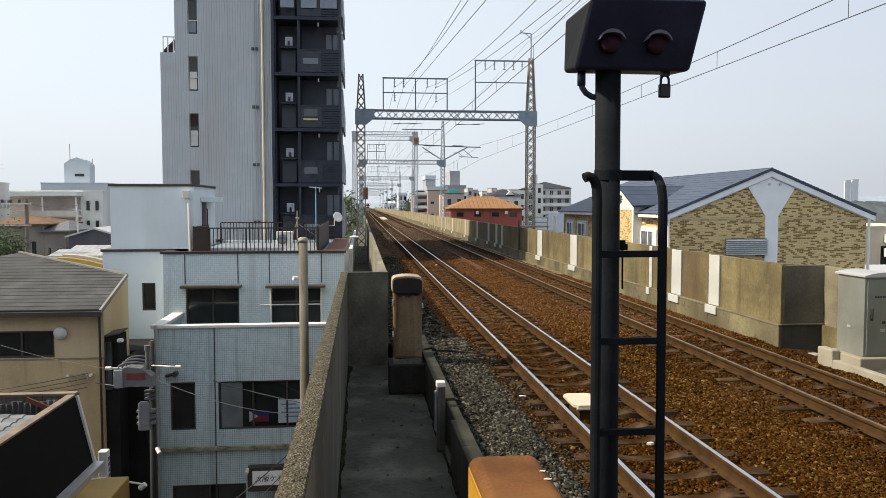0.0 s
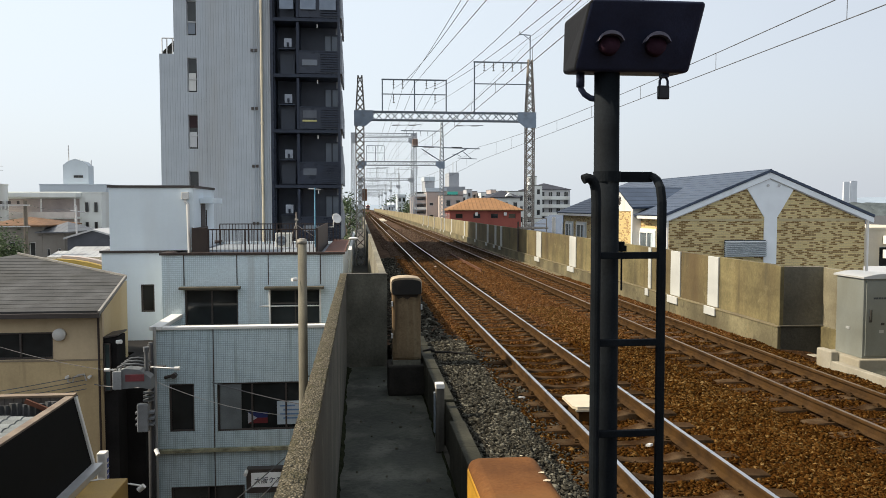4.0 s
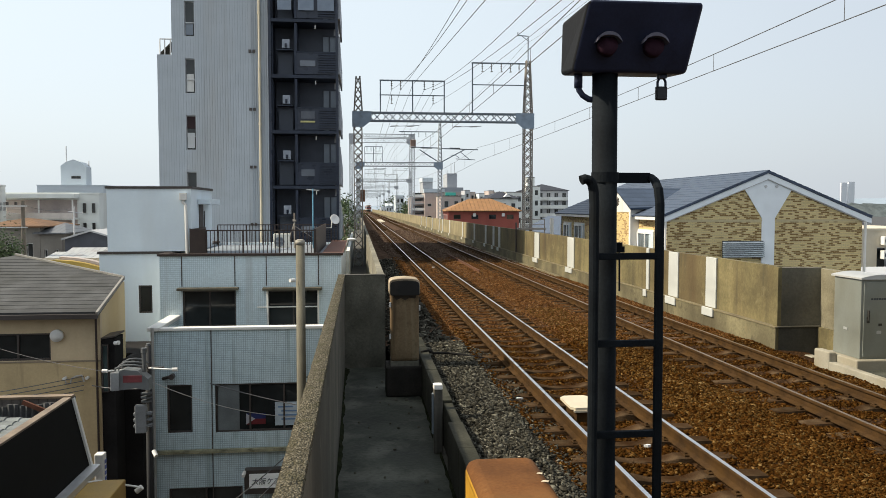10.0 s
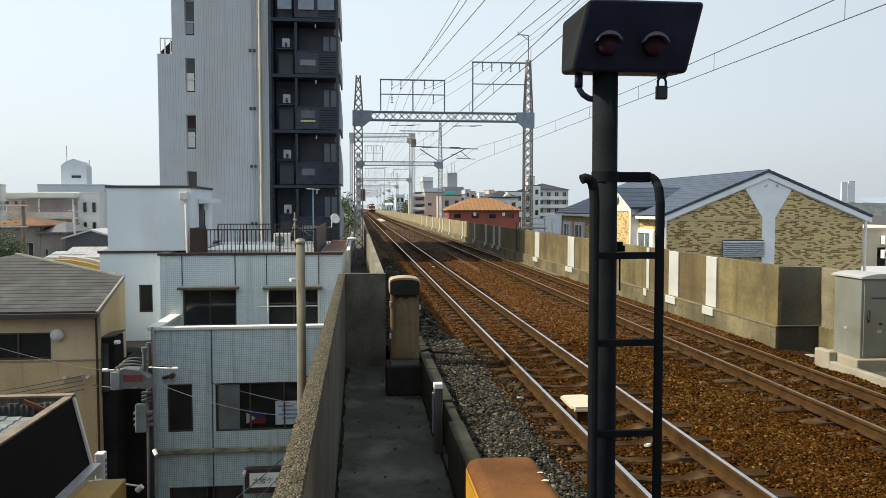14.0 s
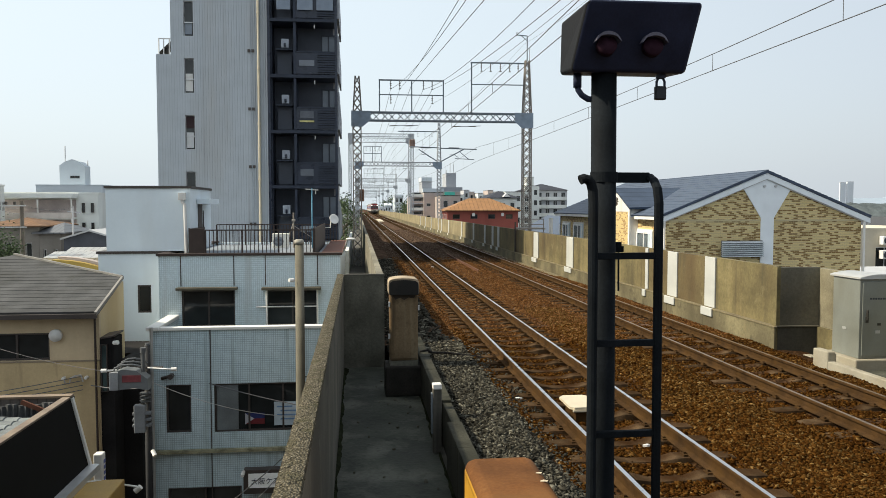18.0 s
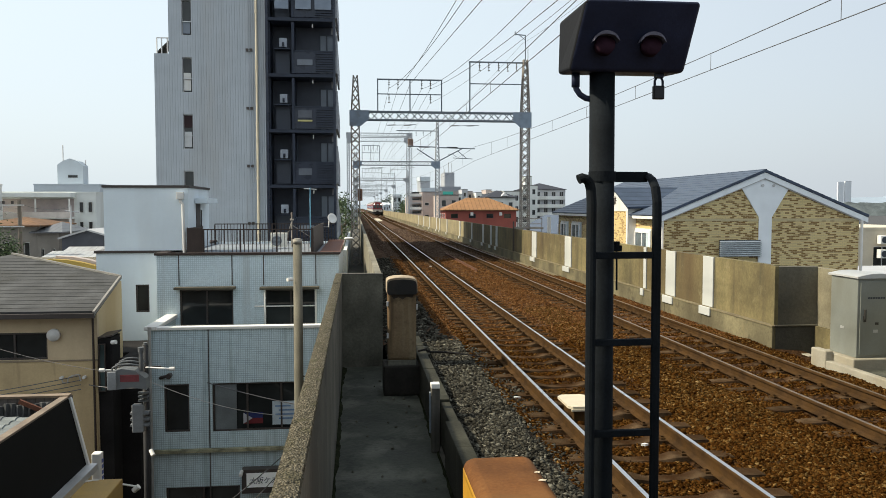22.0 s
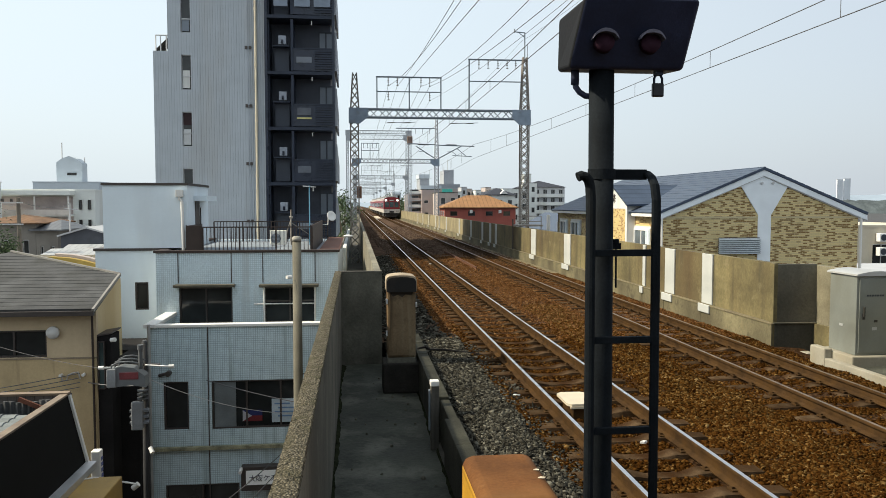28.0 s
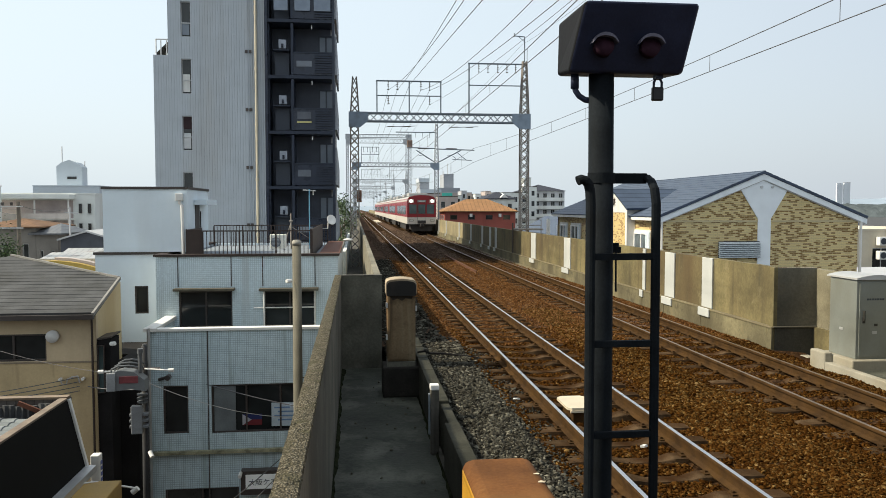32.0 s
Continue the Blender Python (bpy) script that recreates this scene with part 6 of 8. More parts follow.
# ---------------------------------------------------------------- roof of the tiled building
def railing(label, x0, x1, y, z0, z1, step=0.13):
    r = thing("roof_railing", ((x0 + x1) / 2, y, z0), label, "railing", "railings on the tiled roof")
    part("top_rail", bx(x0, x1, y - 0.025, y + 0.025, z1 - 0.04, z1), M_brown_trim, r)
    part("bottom_rail", bx(x0, x1, y - 0.02, y + 0.02, z0 + 0.08, z0 + 0.11), M_brown_trim, r)
    n = round((x1 - x0) / step)
    for k in range(n + 1):
        x = x0 + (x1 - x0) * k / n
        if k % 9 == 0:
            part("post", bx(x - 0.025, x + 0.025, y - 0.025, y + 0.025, z0, z1 - 0.04), M_brown_trim, r)
        else:
            part("baluster", bx(x - 0.011, x + 0.011, y - 0.011, y + 0.011, z0 + 0.11, z1 - 0.04), M_brown_trim, r)
    return r


railing("dark brown metal railing along the front of a flat roof", -4.84, -1.39, 25.6, 0.75, 1.8)
railing("dark brown metal railing along the back of a flat roof", -5.9, -0.9, 33.7, 0.75, 1.8)
for nm, x0, x1, y0, y1 in (("screen_panel", -5.32, -4.86, 25.55, 25.62), ("screen_panel", -1.42, -1.37, 25.56, 33.6)):
    sc = thing(nm, (x0, y0, 0.75), "brown sheet-metal screen at the end of the roof railing", "screen", "screens on the tiled roof")
    part("sheet", bx(x0, x1, y0, y1, 0.78, 1.83), M_brown_trim, sc)
    part("post", bx(x0 - 0.03, x0, y0, y0 + 0.05, 0.75, 1.85), M_brown_trim, sc)
part("screen_side", bx(-5.35, -5.3, 25.62, 28.0, 0.75, 1.83), M_brown_trim, bpy.data.objects["screen_panel"])
acu = thing("air_conditioner", (-2.91, 30.1, 0.75), "cream outdoor air-conditioner unit on a flat roof", "air conditioner")
part("case", bx(-3.2, -2.6, 30.0, 30.28, 0.98, 1.52, bevel=0.02), mat("cream_case", (0.78, 0.75, 0.66), 0.5), acu)
bm = B()
rod(bm, (-2.98, 29.998, 1.22), (-2.98, 29.985, 1.22), 0.19, 24)
part("fan_grille", bm, M_lattice_gray, acu)
for k in range(7):
    part("grille_bar", bx(-3.15, -2.81, 29.975, 29.985, 1.07 + k * 0.05, 1.082 + k * 0.05), M_alu, acu)
for x in (-3.12, -2.72):
    part("foot", bx(x, x + 0.06, 30.02, 30.26, 0.75, 0.95), M_alu, acu)
an = thing("roof_antenna", (-1.77, 31, 0.75), "blue television antenna pole with a small cross bar", "antenna")
bm = B()
rod(bm, (-1.77, 31, 0.75), (-1.77, 31, 3.25), 0.022, 8)
part("pole", bm, mat("blue_pole", (0.12, 0.3, 0.42), 0.5), an)
bm = B()
rod(bm, (-2.02, 31, 3.22), (-1.52, 31, 3.18), 0.02, 6)
for k in range(5):
    rod(bm, (-1.98 + k * 0.11, 30.85, 3.2), (-1.98 + k * 0.11, 31.15, 3.2), 0.008, 5)
part("cross_bar", bm, M_alu, an)
an2 = thing("roof_antenna", (-2.49, 31, 0.75), "grey antenna stub with braces on the roof", "antenna")
bm = B()
rod(bm, (-2.49, 31, 0.75), (-2.49, 31, 2.3), 0.03, 8)
rod(bm, (-2.49, 31, 1.8), (-1.6, 31, 1.2), 0.014, 6)
rod(bm, (-2.49, 31, 1.9), (-2.9, 31.5, 0.8), 0.025, 6)
rod(bm, (-2.56, 31, 2.0), (-2.42, 31, 2.0), 0.045, 8)
part("pole", bm, M_lattice, an2)
ds = thing("satellite_dish", (-1.15, 33.5, 1.07), "white satellite dish on an arm at the roof edge", "satellite dish")
bm = B()
bmesh.ops.create_uvsphere(bm, u_segments=20, v_segments=10, radius=0.4)
bmesh.ops.delete(bm, geom=[v for v in bm.verts if v.co.z > -0.29], context="VERTS")
bmesh.ops.translate(bm, verts=bm.verts, vec=(0, 0, 0.36))
bmesh.ops.scale(bm, verts=bm.verts, vec=(0.85, 1.0, 1.0))
bmesh.ops.solidify(bm, geom=bm.faces[:], thickness=0.015)
bmesh.ops.transform(bm, verts=bm.verts, matrix=pose(-1.0, 33.45, 2.0, 62, 0, 20))
part("reflector", bm, M_white, ds, "", True)
bm = B()
pipe(bm, [(-1.4, 33.5, 1.06), (-1.4, 33.5, 1.65), (-1.15, 33.5, 1.65), (-1.12, 33.5, 2.0)], 0.025, 8)
part("arm", bm, M_white, ds)

# pale building's pipes and brackets
bm = B()
pipe(bm, [(-5.62, 25.95, 2.8), (-5.61, 25.95, 2.68), (-5.54, 25.95, 2.6), (-5.52, 25.95, 1.0)], 0.05, 8)
part("down_pipe", bm, M_white, pale, "white down pipe")
part("rain_head", bx(-5.72, -5.5, 25.86, 26.02, 2.75, 2.98, bevel=0.01), M_white, pale)
part("door_hood", bx(-5.36, -4.95, 27.0, 28.9, 2.62, 2.8, bevel=0.01), M_plaster, pale)
part("door_grip", bx(-5.36, -5.33, 27.95, 28.0, 1.8, 2.4), M_dark_frame, pale)

# concrete pole beside the parapet
cp = thing("concrete_pole", (-0.97, 13.2, STREET), "round concrete pole with a pale cap beside the parapet", "pole")
bm = B()
rod(bm, (-0.97, 13.2, STREET), (-0.97, 13.2, 1.9), 0.095, 24, 0.073)
part("shaft", bm, streaks(mat("pole_concrete", (0.13, 0.12, 0.092), 0.9, 0, 3, 0.2, 0.2, (0.06, 0.055, 0.04), 0.4, 0.8), (0.045, 0.04, 0.032), 9.0, 0.5, 0.04), cp, "", True)
bm = B()
rod(bm, (-0.97, 13.2, 1.9), (-0.97, 13.2, 1.97), 0.079, 24)
rod(bm, (-0.97, 13.2, 1.97), (-0.97, 13.2, 1.985), 0.07, 24, 0.05)
part("cap", bm, mat("pale_cap", (0.3, 0.28, 0.24), 0.8), cp, "pale cap", True)
bm = B()
rod(bm, (-1.06, 13.12, 1.31), (-1.13, 13.05, 1.31), 0.03, 10)
part("insulator", bm, M_white, cp)
for z in (-0.35, -0.75):
    part("step_bolt", bx(-0.9, -0.78, 13.19, 13.21, z, z + 0.02), M_dark_frame, cp)

# ---------------------------------------------------------------- utility pole in the side street
up = thing("utility_pole", (-5.0, 19, STREET), "dark utility pole with transformers, crossarms and wires", "utility pole")
bm = B()
rod(bm, (-5.0, 19, STREET), (-4.98, 19, -0.75), 0.1, 16, 0.065)
part("shaft", bm, mat("dark_pole", (0.02, 0.02, 0.022), 0.8), up, "", True)
bm = prism(B(), [(-5.68, -1.72), (-5.66, -1.3), (-5.4, -1.22), (-5.1, -1.26), (-4.86, -1.45), (-4.84, -1.72), (-5.15, -1.66)], "y", 18.5, 18.85)
part("cover", bm, mat("grey_cover", (0.15, 0.16, 0.165), 0.6, 0, 4, 0.1), up, "grey switch cover")
part("cover_end", bx(-5.7, -5.5, 18.46, 18.5, -1.7, -1.28, bevel=0.01), mat("pale_cover", (0.25, 0.26, 0.27), 0.6), up)
part("mark", bx(-5.42, -5.0, 18.488, 18.497, -1.52, -1.36), mat("red_mark", (0.19, 0.045, 0.05), 0.7, 0, 6, 0.3), up, "faded red marking")
M_porcelain = mat("grey_porcelain", (0.1, 0.105, 0.11), 0.4)
for k in range(3):
    h = 0.05 * k
    part("bushing", pipe(B(), [(-5.62 + h, 18.55 + 0.12 * k, -1.3), (-5.6 + h, 18.55 + 0.12 * k, -1.2 + h), (-5.45 + h, 18.55 + 0.12 * k, -1.13 + h), (-5.2, 18.55 + 0.12 * k, -1.12 + h), (-5.02, 18.6 + 0.12 * k, -1.17 + h), (-4.95, 18.65 + 0.12 * k, -1.26 + h)], 0.021, 8), M_porcelain, up)
part("line_post", rod(rod(B(), (-4.97, 18.6, -1.3), (-4.97, 18.6, -0.85), 0.05, 10), (-4.97, 18.6, -0.85), (-4.97, 18.6, -0.74), 0.07, 12), M_porcelain, up)
part("crossarm", bx(-5.6, -4.6, 18.86, 18.92, -1.295, -1.245), M_dark_frame, up)
for x in (-5.85, -4.28):
    bm = B()
    rod(bm, (x - 0.06, 18.6, -1.26), (x + 0.06, 18.6, -1.26), 0.045, 10)
    part("lamp", bm, M_white, up)
bm = B()
rod(bm, (-5.0, 18.9, -1.27), (-4.3, 18.6, -1.26), 0.02, 8)
rod(bm, (-5.0, 18.9, -1.3), (-5.8, 18.6, -1.26), 0.02, 8)
part("lamp_arm", bm, M_white, up)
bm = B()
box(bm, -5.24, -4.98, 18.7, 18.88, -2.78, -2.12, bevel=0.02)
part("transformer", bm, mat("grey_transformer", (0.2, 0.21, 0.22), 0.6), up, "grey box transformer")
for k in range(3):
    part("fin", bx(-5.28, -4.86, 18.72, 18.9, -2.36 - k * 0.14, -2.3 - k * 0.14, bevel=0.01), mat("grey_fin", (0.15, 0.16, 0.17), 0.6), up)
for k in range(3):
    part("fuse", rod(B(), (-5.0, 18.85, -1.85 - k * 0.09), (-5.0, 18.85, -1.88 - k * 0.09), 0.13, 12), M_porcelain, up)
bm = B()
rod(bm, (-4.82, 18.7, -3.2), (-4.74, 18.6, -3.3), 0.05, 10)
part("street_light", bm, M_white, up)
bm = B()
rod(bm, (-4.97, 19, -0.8), (-4.97, 19, -0.7), 0.05, 10)
part("top_cap", bm, M_porcelain, up)
# wires of the side street
def slack(name, a, b, sag, r, mt, label):
    w = thing(name, a, label, "wire", "wires of the side street")
    bm = B()
    pts = [Vector(a).lerp(Vector(b), k / 12) - Vector((0, 0, sag * 4 * (k / 12) * (1 - k / 12))) for k in range(13)]
    pipe(bm, pts, r, 5)
    part("strand", bm, mt, w)


for k in range(4):
    slack("service_wire", (-13.0, 19.6, -2.35 - 0.08 * k), (-7.1, 20.9, -1.85 - 0.12 * k), 0.12, 0.011, M_wire, "dark service wire to the beige house")
slack("service_wire", (-6.9, 20.9, -2.1), (-5.0, 18.9, -1.75), 0.05, 0.014, M_wire, "dark wire from house to pole")
slack("service_wire", (-9.4, 20.0, -0.7), (-5.0, 18.9, -1.45), 0.15, 0.006, M_wire, "thin wire to the utility pole")
slack("service_wire", (-4.9, 18.9, -1.6), (-1.3, 21.9, -3.35), 0.25, 0.009, M_alu, "pale wire from the pole to the tiled wall")
slack("service_wire", (-4.2, 22.4, -2.45), (-1.2, 22.0, -3.15), 0.05, 0.014, M_wire, "dark wire along the tiled wall")
slack("service_wire", (-4.6, 18.0, -5.4), (-1.6, 21.8, -4.0), 0.15, 0.014, M_wire, "dark wire rising to the tiled wall")
slack("service_wire", (-4.1, 18.0, -5.9), (-1.5, 21.9, -4.2), 0.1, 0.012, M_wire, "dark wire rising to the tiled wall")

for k in range(3):
    slack("service_wire", (-20.3, 50.0, 2.7 - 0.3 * k), ((-20.8, 60.0, 2.5), (-36.0, 80.1, 3.6), (-35.6, 80.1, 3.1))[k], 0.3, 0.014, M_wire, "dark service wire between poles in the town")

# ---------------------------------------------------------------- shop front details of the tiled building
si = thing("shop_sign", (-2.7, 22.2, -5.5), "white shop sign in a dark frame with black lettering", "sign")
part("frame", bx(-3.26, -1.7, 22.2, 22.5, -5.62, -4.93, bevel=0.01), M_dark_frame, si)
part("face", bx(-3.12, -1.78, 22.18, 22.2, -5.44, -5.03), mat("sign_white", (0.92, 0.93, 0.92), 0.4, 0, 2, 0.02, 0), si)
cu = bpy.data.curves.new("lettering", "FONT")
cu.body = "大阪ケアキ"
cu.size, cu.extrude = 0.2, 0.002
txt = new("lettering", cu)
txt.parent = si
txt.location = Vector((-3.06, 22.174, -5.32)) - si.location
txt.rotation_euler = (radians(90), 0, 0)
cu.shear = 0.2
cu.materials.append(M_signal_black)
bm = B()
rod(bm, (-3.25, 22.2, -4.97), (-3.25, 21.95, -5.0), 0.05, 10)
part("sign_lamp", bm, M_white, si)
fl = thing("window_flag", (-2.97, 22.585, -3.72), "small blue and red flag with a white triangle in a window", "flag")
part("blue_band", bx(-3.24, -2.69, 22.585, 22.592, -3.55, -3.39), mat("flag_blue", (0.012, 0.02, 0.09), 0.8), fl)
part("red_band", bx(-3.24, -2.69, 22.585, 22.592, -3.71, -3.55), mat("flag_red", (0.12, 0.012, 0.016), 0.8), fl)
part("white_wedge", prism(B(), [(-3.24, -3.71), (-2.98, -3.55), (-3.24, -3.39)], "y", 22.578, 22.584), mat("flag_white", (0.35, 0.35, 0.38), 0.8), fl)
po = thing("window_poster", (-2.13, 22.585, -3.75), "pale blue-white notice board with unreadable writing in a window", "notice")
part("board", bx(-2.42, -1.3, 22.58, 22.594, -3.76, -3.08), mat("notice_white", (0.4, 0.47, 0.52), 0.6), po)
for k in range(4):
    part("text_bar", bx(-2.34 + 0.1 * (k % 2), -1.9 + 0.12 * k, 22.572, 22.579, -3.24 - k * 0.12, -3.2 - k * 0.12), mat("notice_ink", (0.12, 0.2, 0.34), 0.7), po)
part("curtain", bx(-4.02, -3.42, 22.575, 22.59, -3.86, -2.54), mat("pale_blind", (0.13, 0.145, 0.15), 0.9), tiled, "pale blind behind the window")
part("red_fixture", bx(-1.75, -1.4, 21.9, 22.2, -3.55, -3.4, bevel=0.02), mat("dull_red", (0.25, 0.06, 0.06), 0.6), tiled)
for p in ((-1.62, 21.95, -3.4), (-1.7, 21.9, -3.98)):
    bm = B()
    rod(bm, p, (p[0], p[1], p[2] + 0.16), 0.045, 10)
    part("wire_knob", bm, M_white, tiled)
bm = B()
rod(bm, (-5.75, 22.4, -0.84), (-5.75, 22.4, STREET), 0.045, 10)
part("drain_pipe", bm, M_alu, tiled)
bm = rod(B(), (-5.5, 22.46, -2.3), (-5.2, 22.3, -2.2), 0.045, 10)
rod(bm, (-5.2, 22.34, -2.2), (-5.2, 22.14, -2.2), 0.075, 12)
part("vent_pipe", bm, M_dark_frame, tiled)

# beige house: details of its wall
bm = B()
rod(bm, (-6.78, 20.93, -0.3), (-6.78, 20.93, -4.6), 0.03, 8)
part("down_pipe", bm, M_brown_trim, beige)
bm = B()
pipe(bm, [(-7.58, 20.9, -1.86), (-7.55, 20.9, -2.02), (-7.44, 20.9, -2.04), (-7.4, 20.9, -1.9), (-7.3, 20.9, -1.85), (-7.15, 20.9, -1.82), (-7.1, 20.9, -2.0)], 0.02, 6)
part("wire_anchor", bm, M_alu, beige)
for x in (-7.58, -7.02):
    bm = B()
    rod(bm, (x, 20.98, -1.9), (x, 20.85, -1.9), 0.04, 10)
    part("wire_knob", bm, M_white, beige)
M_curtain_teal = mat_glass("teal_tinted_glass", (0.03, 0.045, 0.045), 0.2)
# near-black that puts the alley's shade into the colour
M_alley_shade = mat("alley_shade_black", (0.012, 0.011, 0.011), 0.85, 0, 1.5, 0.4, 0.1, (0.022, 0.02, 0.018), 0.3, spec=0.15)
window_y(beige, -6.66, -6.5, -2.3, -1.05, 21.03, depth=-0.03, glass_m=M_curtain_teal, sashes=1, fw=0.02)
part("lean_to_roof", slab(B(), [(-6.69, 21.0, -0.88), (-6.32, 21.0, -0.82), (-6.32, 21.8, -0.8), (-6.69, 21.8, -0.86)], 0.04), M_dark_frame, beige)
bm = B()
rod(bm, (-6.34, 21.0, -1.02), (-6.22, 20.95, -1.0), 0.055, 10)
part("side_lamp", bm, M_white, beige)
part("side_annex", bx(-6.697, -6.35, 21.03, 21.75, STREET, -0.9), M_alley_shade, beige, "lean-to coloured near black for the alley's shade")
# blocks added to fill the alley with darkness where only shade lies
part("lower_block", bx(-12.5, -5.85, 23.81, 25.9, STREET, -1.8), M_alley_shade, beige, "near-black block filling the alley in place of its shade")
part("alley_block", bx(-6.69, -5.86, 21.76, 23.8, STREET, -1.8), M_alley_shade, beige, "near-black block filling the alley in place of its shade")
part("alley_rail", bx(-6.6, -5.9, 21.8, 21.84, -1.62, -1.58), M_dark_frame, beige)
part("verge", bar(B(), (-6.65, 20.6, rz(20.6) + 0.0), (-6.66, 23.0, rz(23.0) + 0.0), 0.06, 0.09), M_verge, beige, "pale metal verge")

# near signs by the black building
vs = thing("vertical_sign", (-4.97, 15.4, -2.9), "small white upright sign with worn lettering", "sign")
part("case", bx(-5.05, -4.88, 15.3, 15.5, -2.9, -2.2, bevel=0.02), M_white, vs)
for k in range(4):
    part("text_bar", bx(-4.875, -4.87, 15.36, 15.46, -2.4 - k * 0.11, -2.33 - k * 0.11), mat("sign_ink", (0.1, 0.12, 0.3), 0.7), vs)
part("bracket", bx(-5.02, -4.95, 15.0, 15.4, -2.85, -2.75), M_alu, vs)
os_ = thing("ochre_awning", (-4.6, 13, -2.9), "ochre-brown sign box under the metal gutter", "awning")
part("box", bx(-5.0, -4.24, 11.5, 14.5, -2.95, -2.42, bevel=0.02), mat("ochre_awning_paint", (0.3, 0.19, 0.05), 0.6, 0, 2, 0.15, 0.05), os_)
bm = B()
pipe(bm, [(-4.95, 14.3, -2.4), (-4.7, 14.45, -2.42), (-4.0, 14.5, -2.58)], 0.018, 6)
rod(bm, (-4.06, 14.5, -2.66), (-3.96, 14.5, -2.58), 0.05, 10)
part("arm_lamp", bm, M_white, os_)
part("post", bx(-5.0, -4.9, 12.0, 12.1, STREET, -2.95), M_alu, os_)
# ---------------------------------------------------------------- the brick house: side, dormer, windows, second wing
SX = X0
part("dormer_wall", prism(B(), [(35.3, 2.3), (38.9, 2.3), (38.9, 2.55), (37.1, 3.3), (35.3, 2.55)], "x", SX - 0.42, SX + 0.2), M_white, bh, "white dormer gable")
bm = B()
slab(bm, [(SX - 0.56, 34.95, 2.5), (SX - 0.56, 37.1, 3.45), (SX + 3.0, 37.1, 3.45), (SX + 0.9, 34.95, 2.55)], 0.09)
slab(bm, [(SX - 0.56, 39.25, 2.5), (SX - 0.56, 37.1, 3.45), (SX + 3.0, 37.1, 3.45), (SX + 0.9, 39.25, 2.55)], 0.09)
part("dormer_roof", bm, M_slate_dormer, bh)
part("dormer_front", bx(SX - 0.4, SX - 0.02, 35.5, 38.7, -3, 2.3), M_brick_s, bh)
part("dormer_corner", bx(SX - 0.43, SX - 0.02, 35.3, 35.5, -3, 2.3), M_white, bh)
for k in range(8):
    an_ = k * math.pi / 4
    part("ornament", rod(B(), (SX - 0.44, 37.1, 2.8), (SX - 0.44, 37.1 + 0.22 * math.cos(an_), 2.8 + 0.22 * math.sin(an_)), 0.02, 5), M_dark_frame, bh, "dark wrought ornament")
part("eave_board", bx(SX - 0.36, SX - 0.01, Y0, 34.9, 1.97, 2.1), M_white, bh, "white eave board")
part("eave_board", bx(SX - 0.36, SX - 0.01, 40.0, Y1, 1.97, 2.1), M_white, bh, "white eave board")
M_curtain = mat_glass("curtained_glass", (0.07, 0.085, 0.095), 0.15)
M_shutter = mat("pale_blue_shutter", (0.5, 0.58, 0.64), 0.6)
M_white_frame = mat("white_window_frame", (0.75, 0.75, 0.74), 0.45)
for y0, y1, z0, z1 in ((33.4, 35.2, 0.4, 1.4), (44.2, 46.0, 0.5, 1.5), (47.0, 48.5, 0.5, 1.5)):
    part("window_surround", bx(SX - 0.06, SX - 0.002, y0 - 0.12, y1 + 0.12, z0 - 0.1, z1 + 0.12), M_white, bh, "white window surround")
    window_x(bh, y0, y1, z0, z1, SX - 0.06, -1, depth=0.0, frame_m=M_white_frame, glass_m=M_curtain, sashes=2, fw=0.08)
    part("shutter", bx(SX - 0.1, SX - 0.062, y0 - 0.12, y0 + 0.42, z0 - 0.04, z1 + 0.04), M_shutter, bh, "pale blue window shutter")
for x in (17.42, 17.92):
    bm = B()
    rod(bm, (x, Y0 - 0.04, 3.42), (x, Y0 - 0.1, 3.42), 0.06, 14)
    part("vent", bm, M_alu, bh, "round gable vent")
part("band", bx(X0, 17.3, Y0 - 0.02, Y0 - 0.001, 1.9, 1.98), mat_tiles("grey_band", (0.5, 0.42, 0.25), (0.4, 0.34, 0.21), 0.12, 0.04, 0.5, rough=0.8), bh, "grey string course")
part("band", bx(17.95, X1, Y0 - 0.02, Y0 - 0.001, 1.9, 1.98), bpy.data.materials["grey_band"], bh, "grey string course")
bm = B()
rod(bm, (SX - 0.1, Y0 - 0.06, STREET), (SX - 0.1, Y0 - 0.06, 2.0), 0.06, 10)
part("down_pipe", bm, M_white, bh)
bm = B()
rod(bm, (X1 + 0.1, Y0 - 0.06, STREET), (X1 + 0.1, Y0 - 0.06, 2.0), 0.06, 10)
part("down_pipe", bm, M_white, bh)

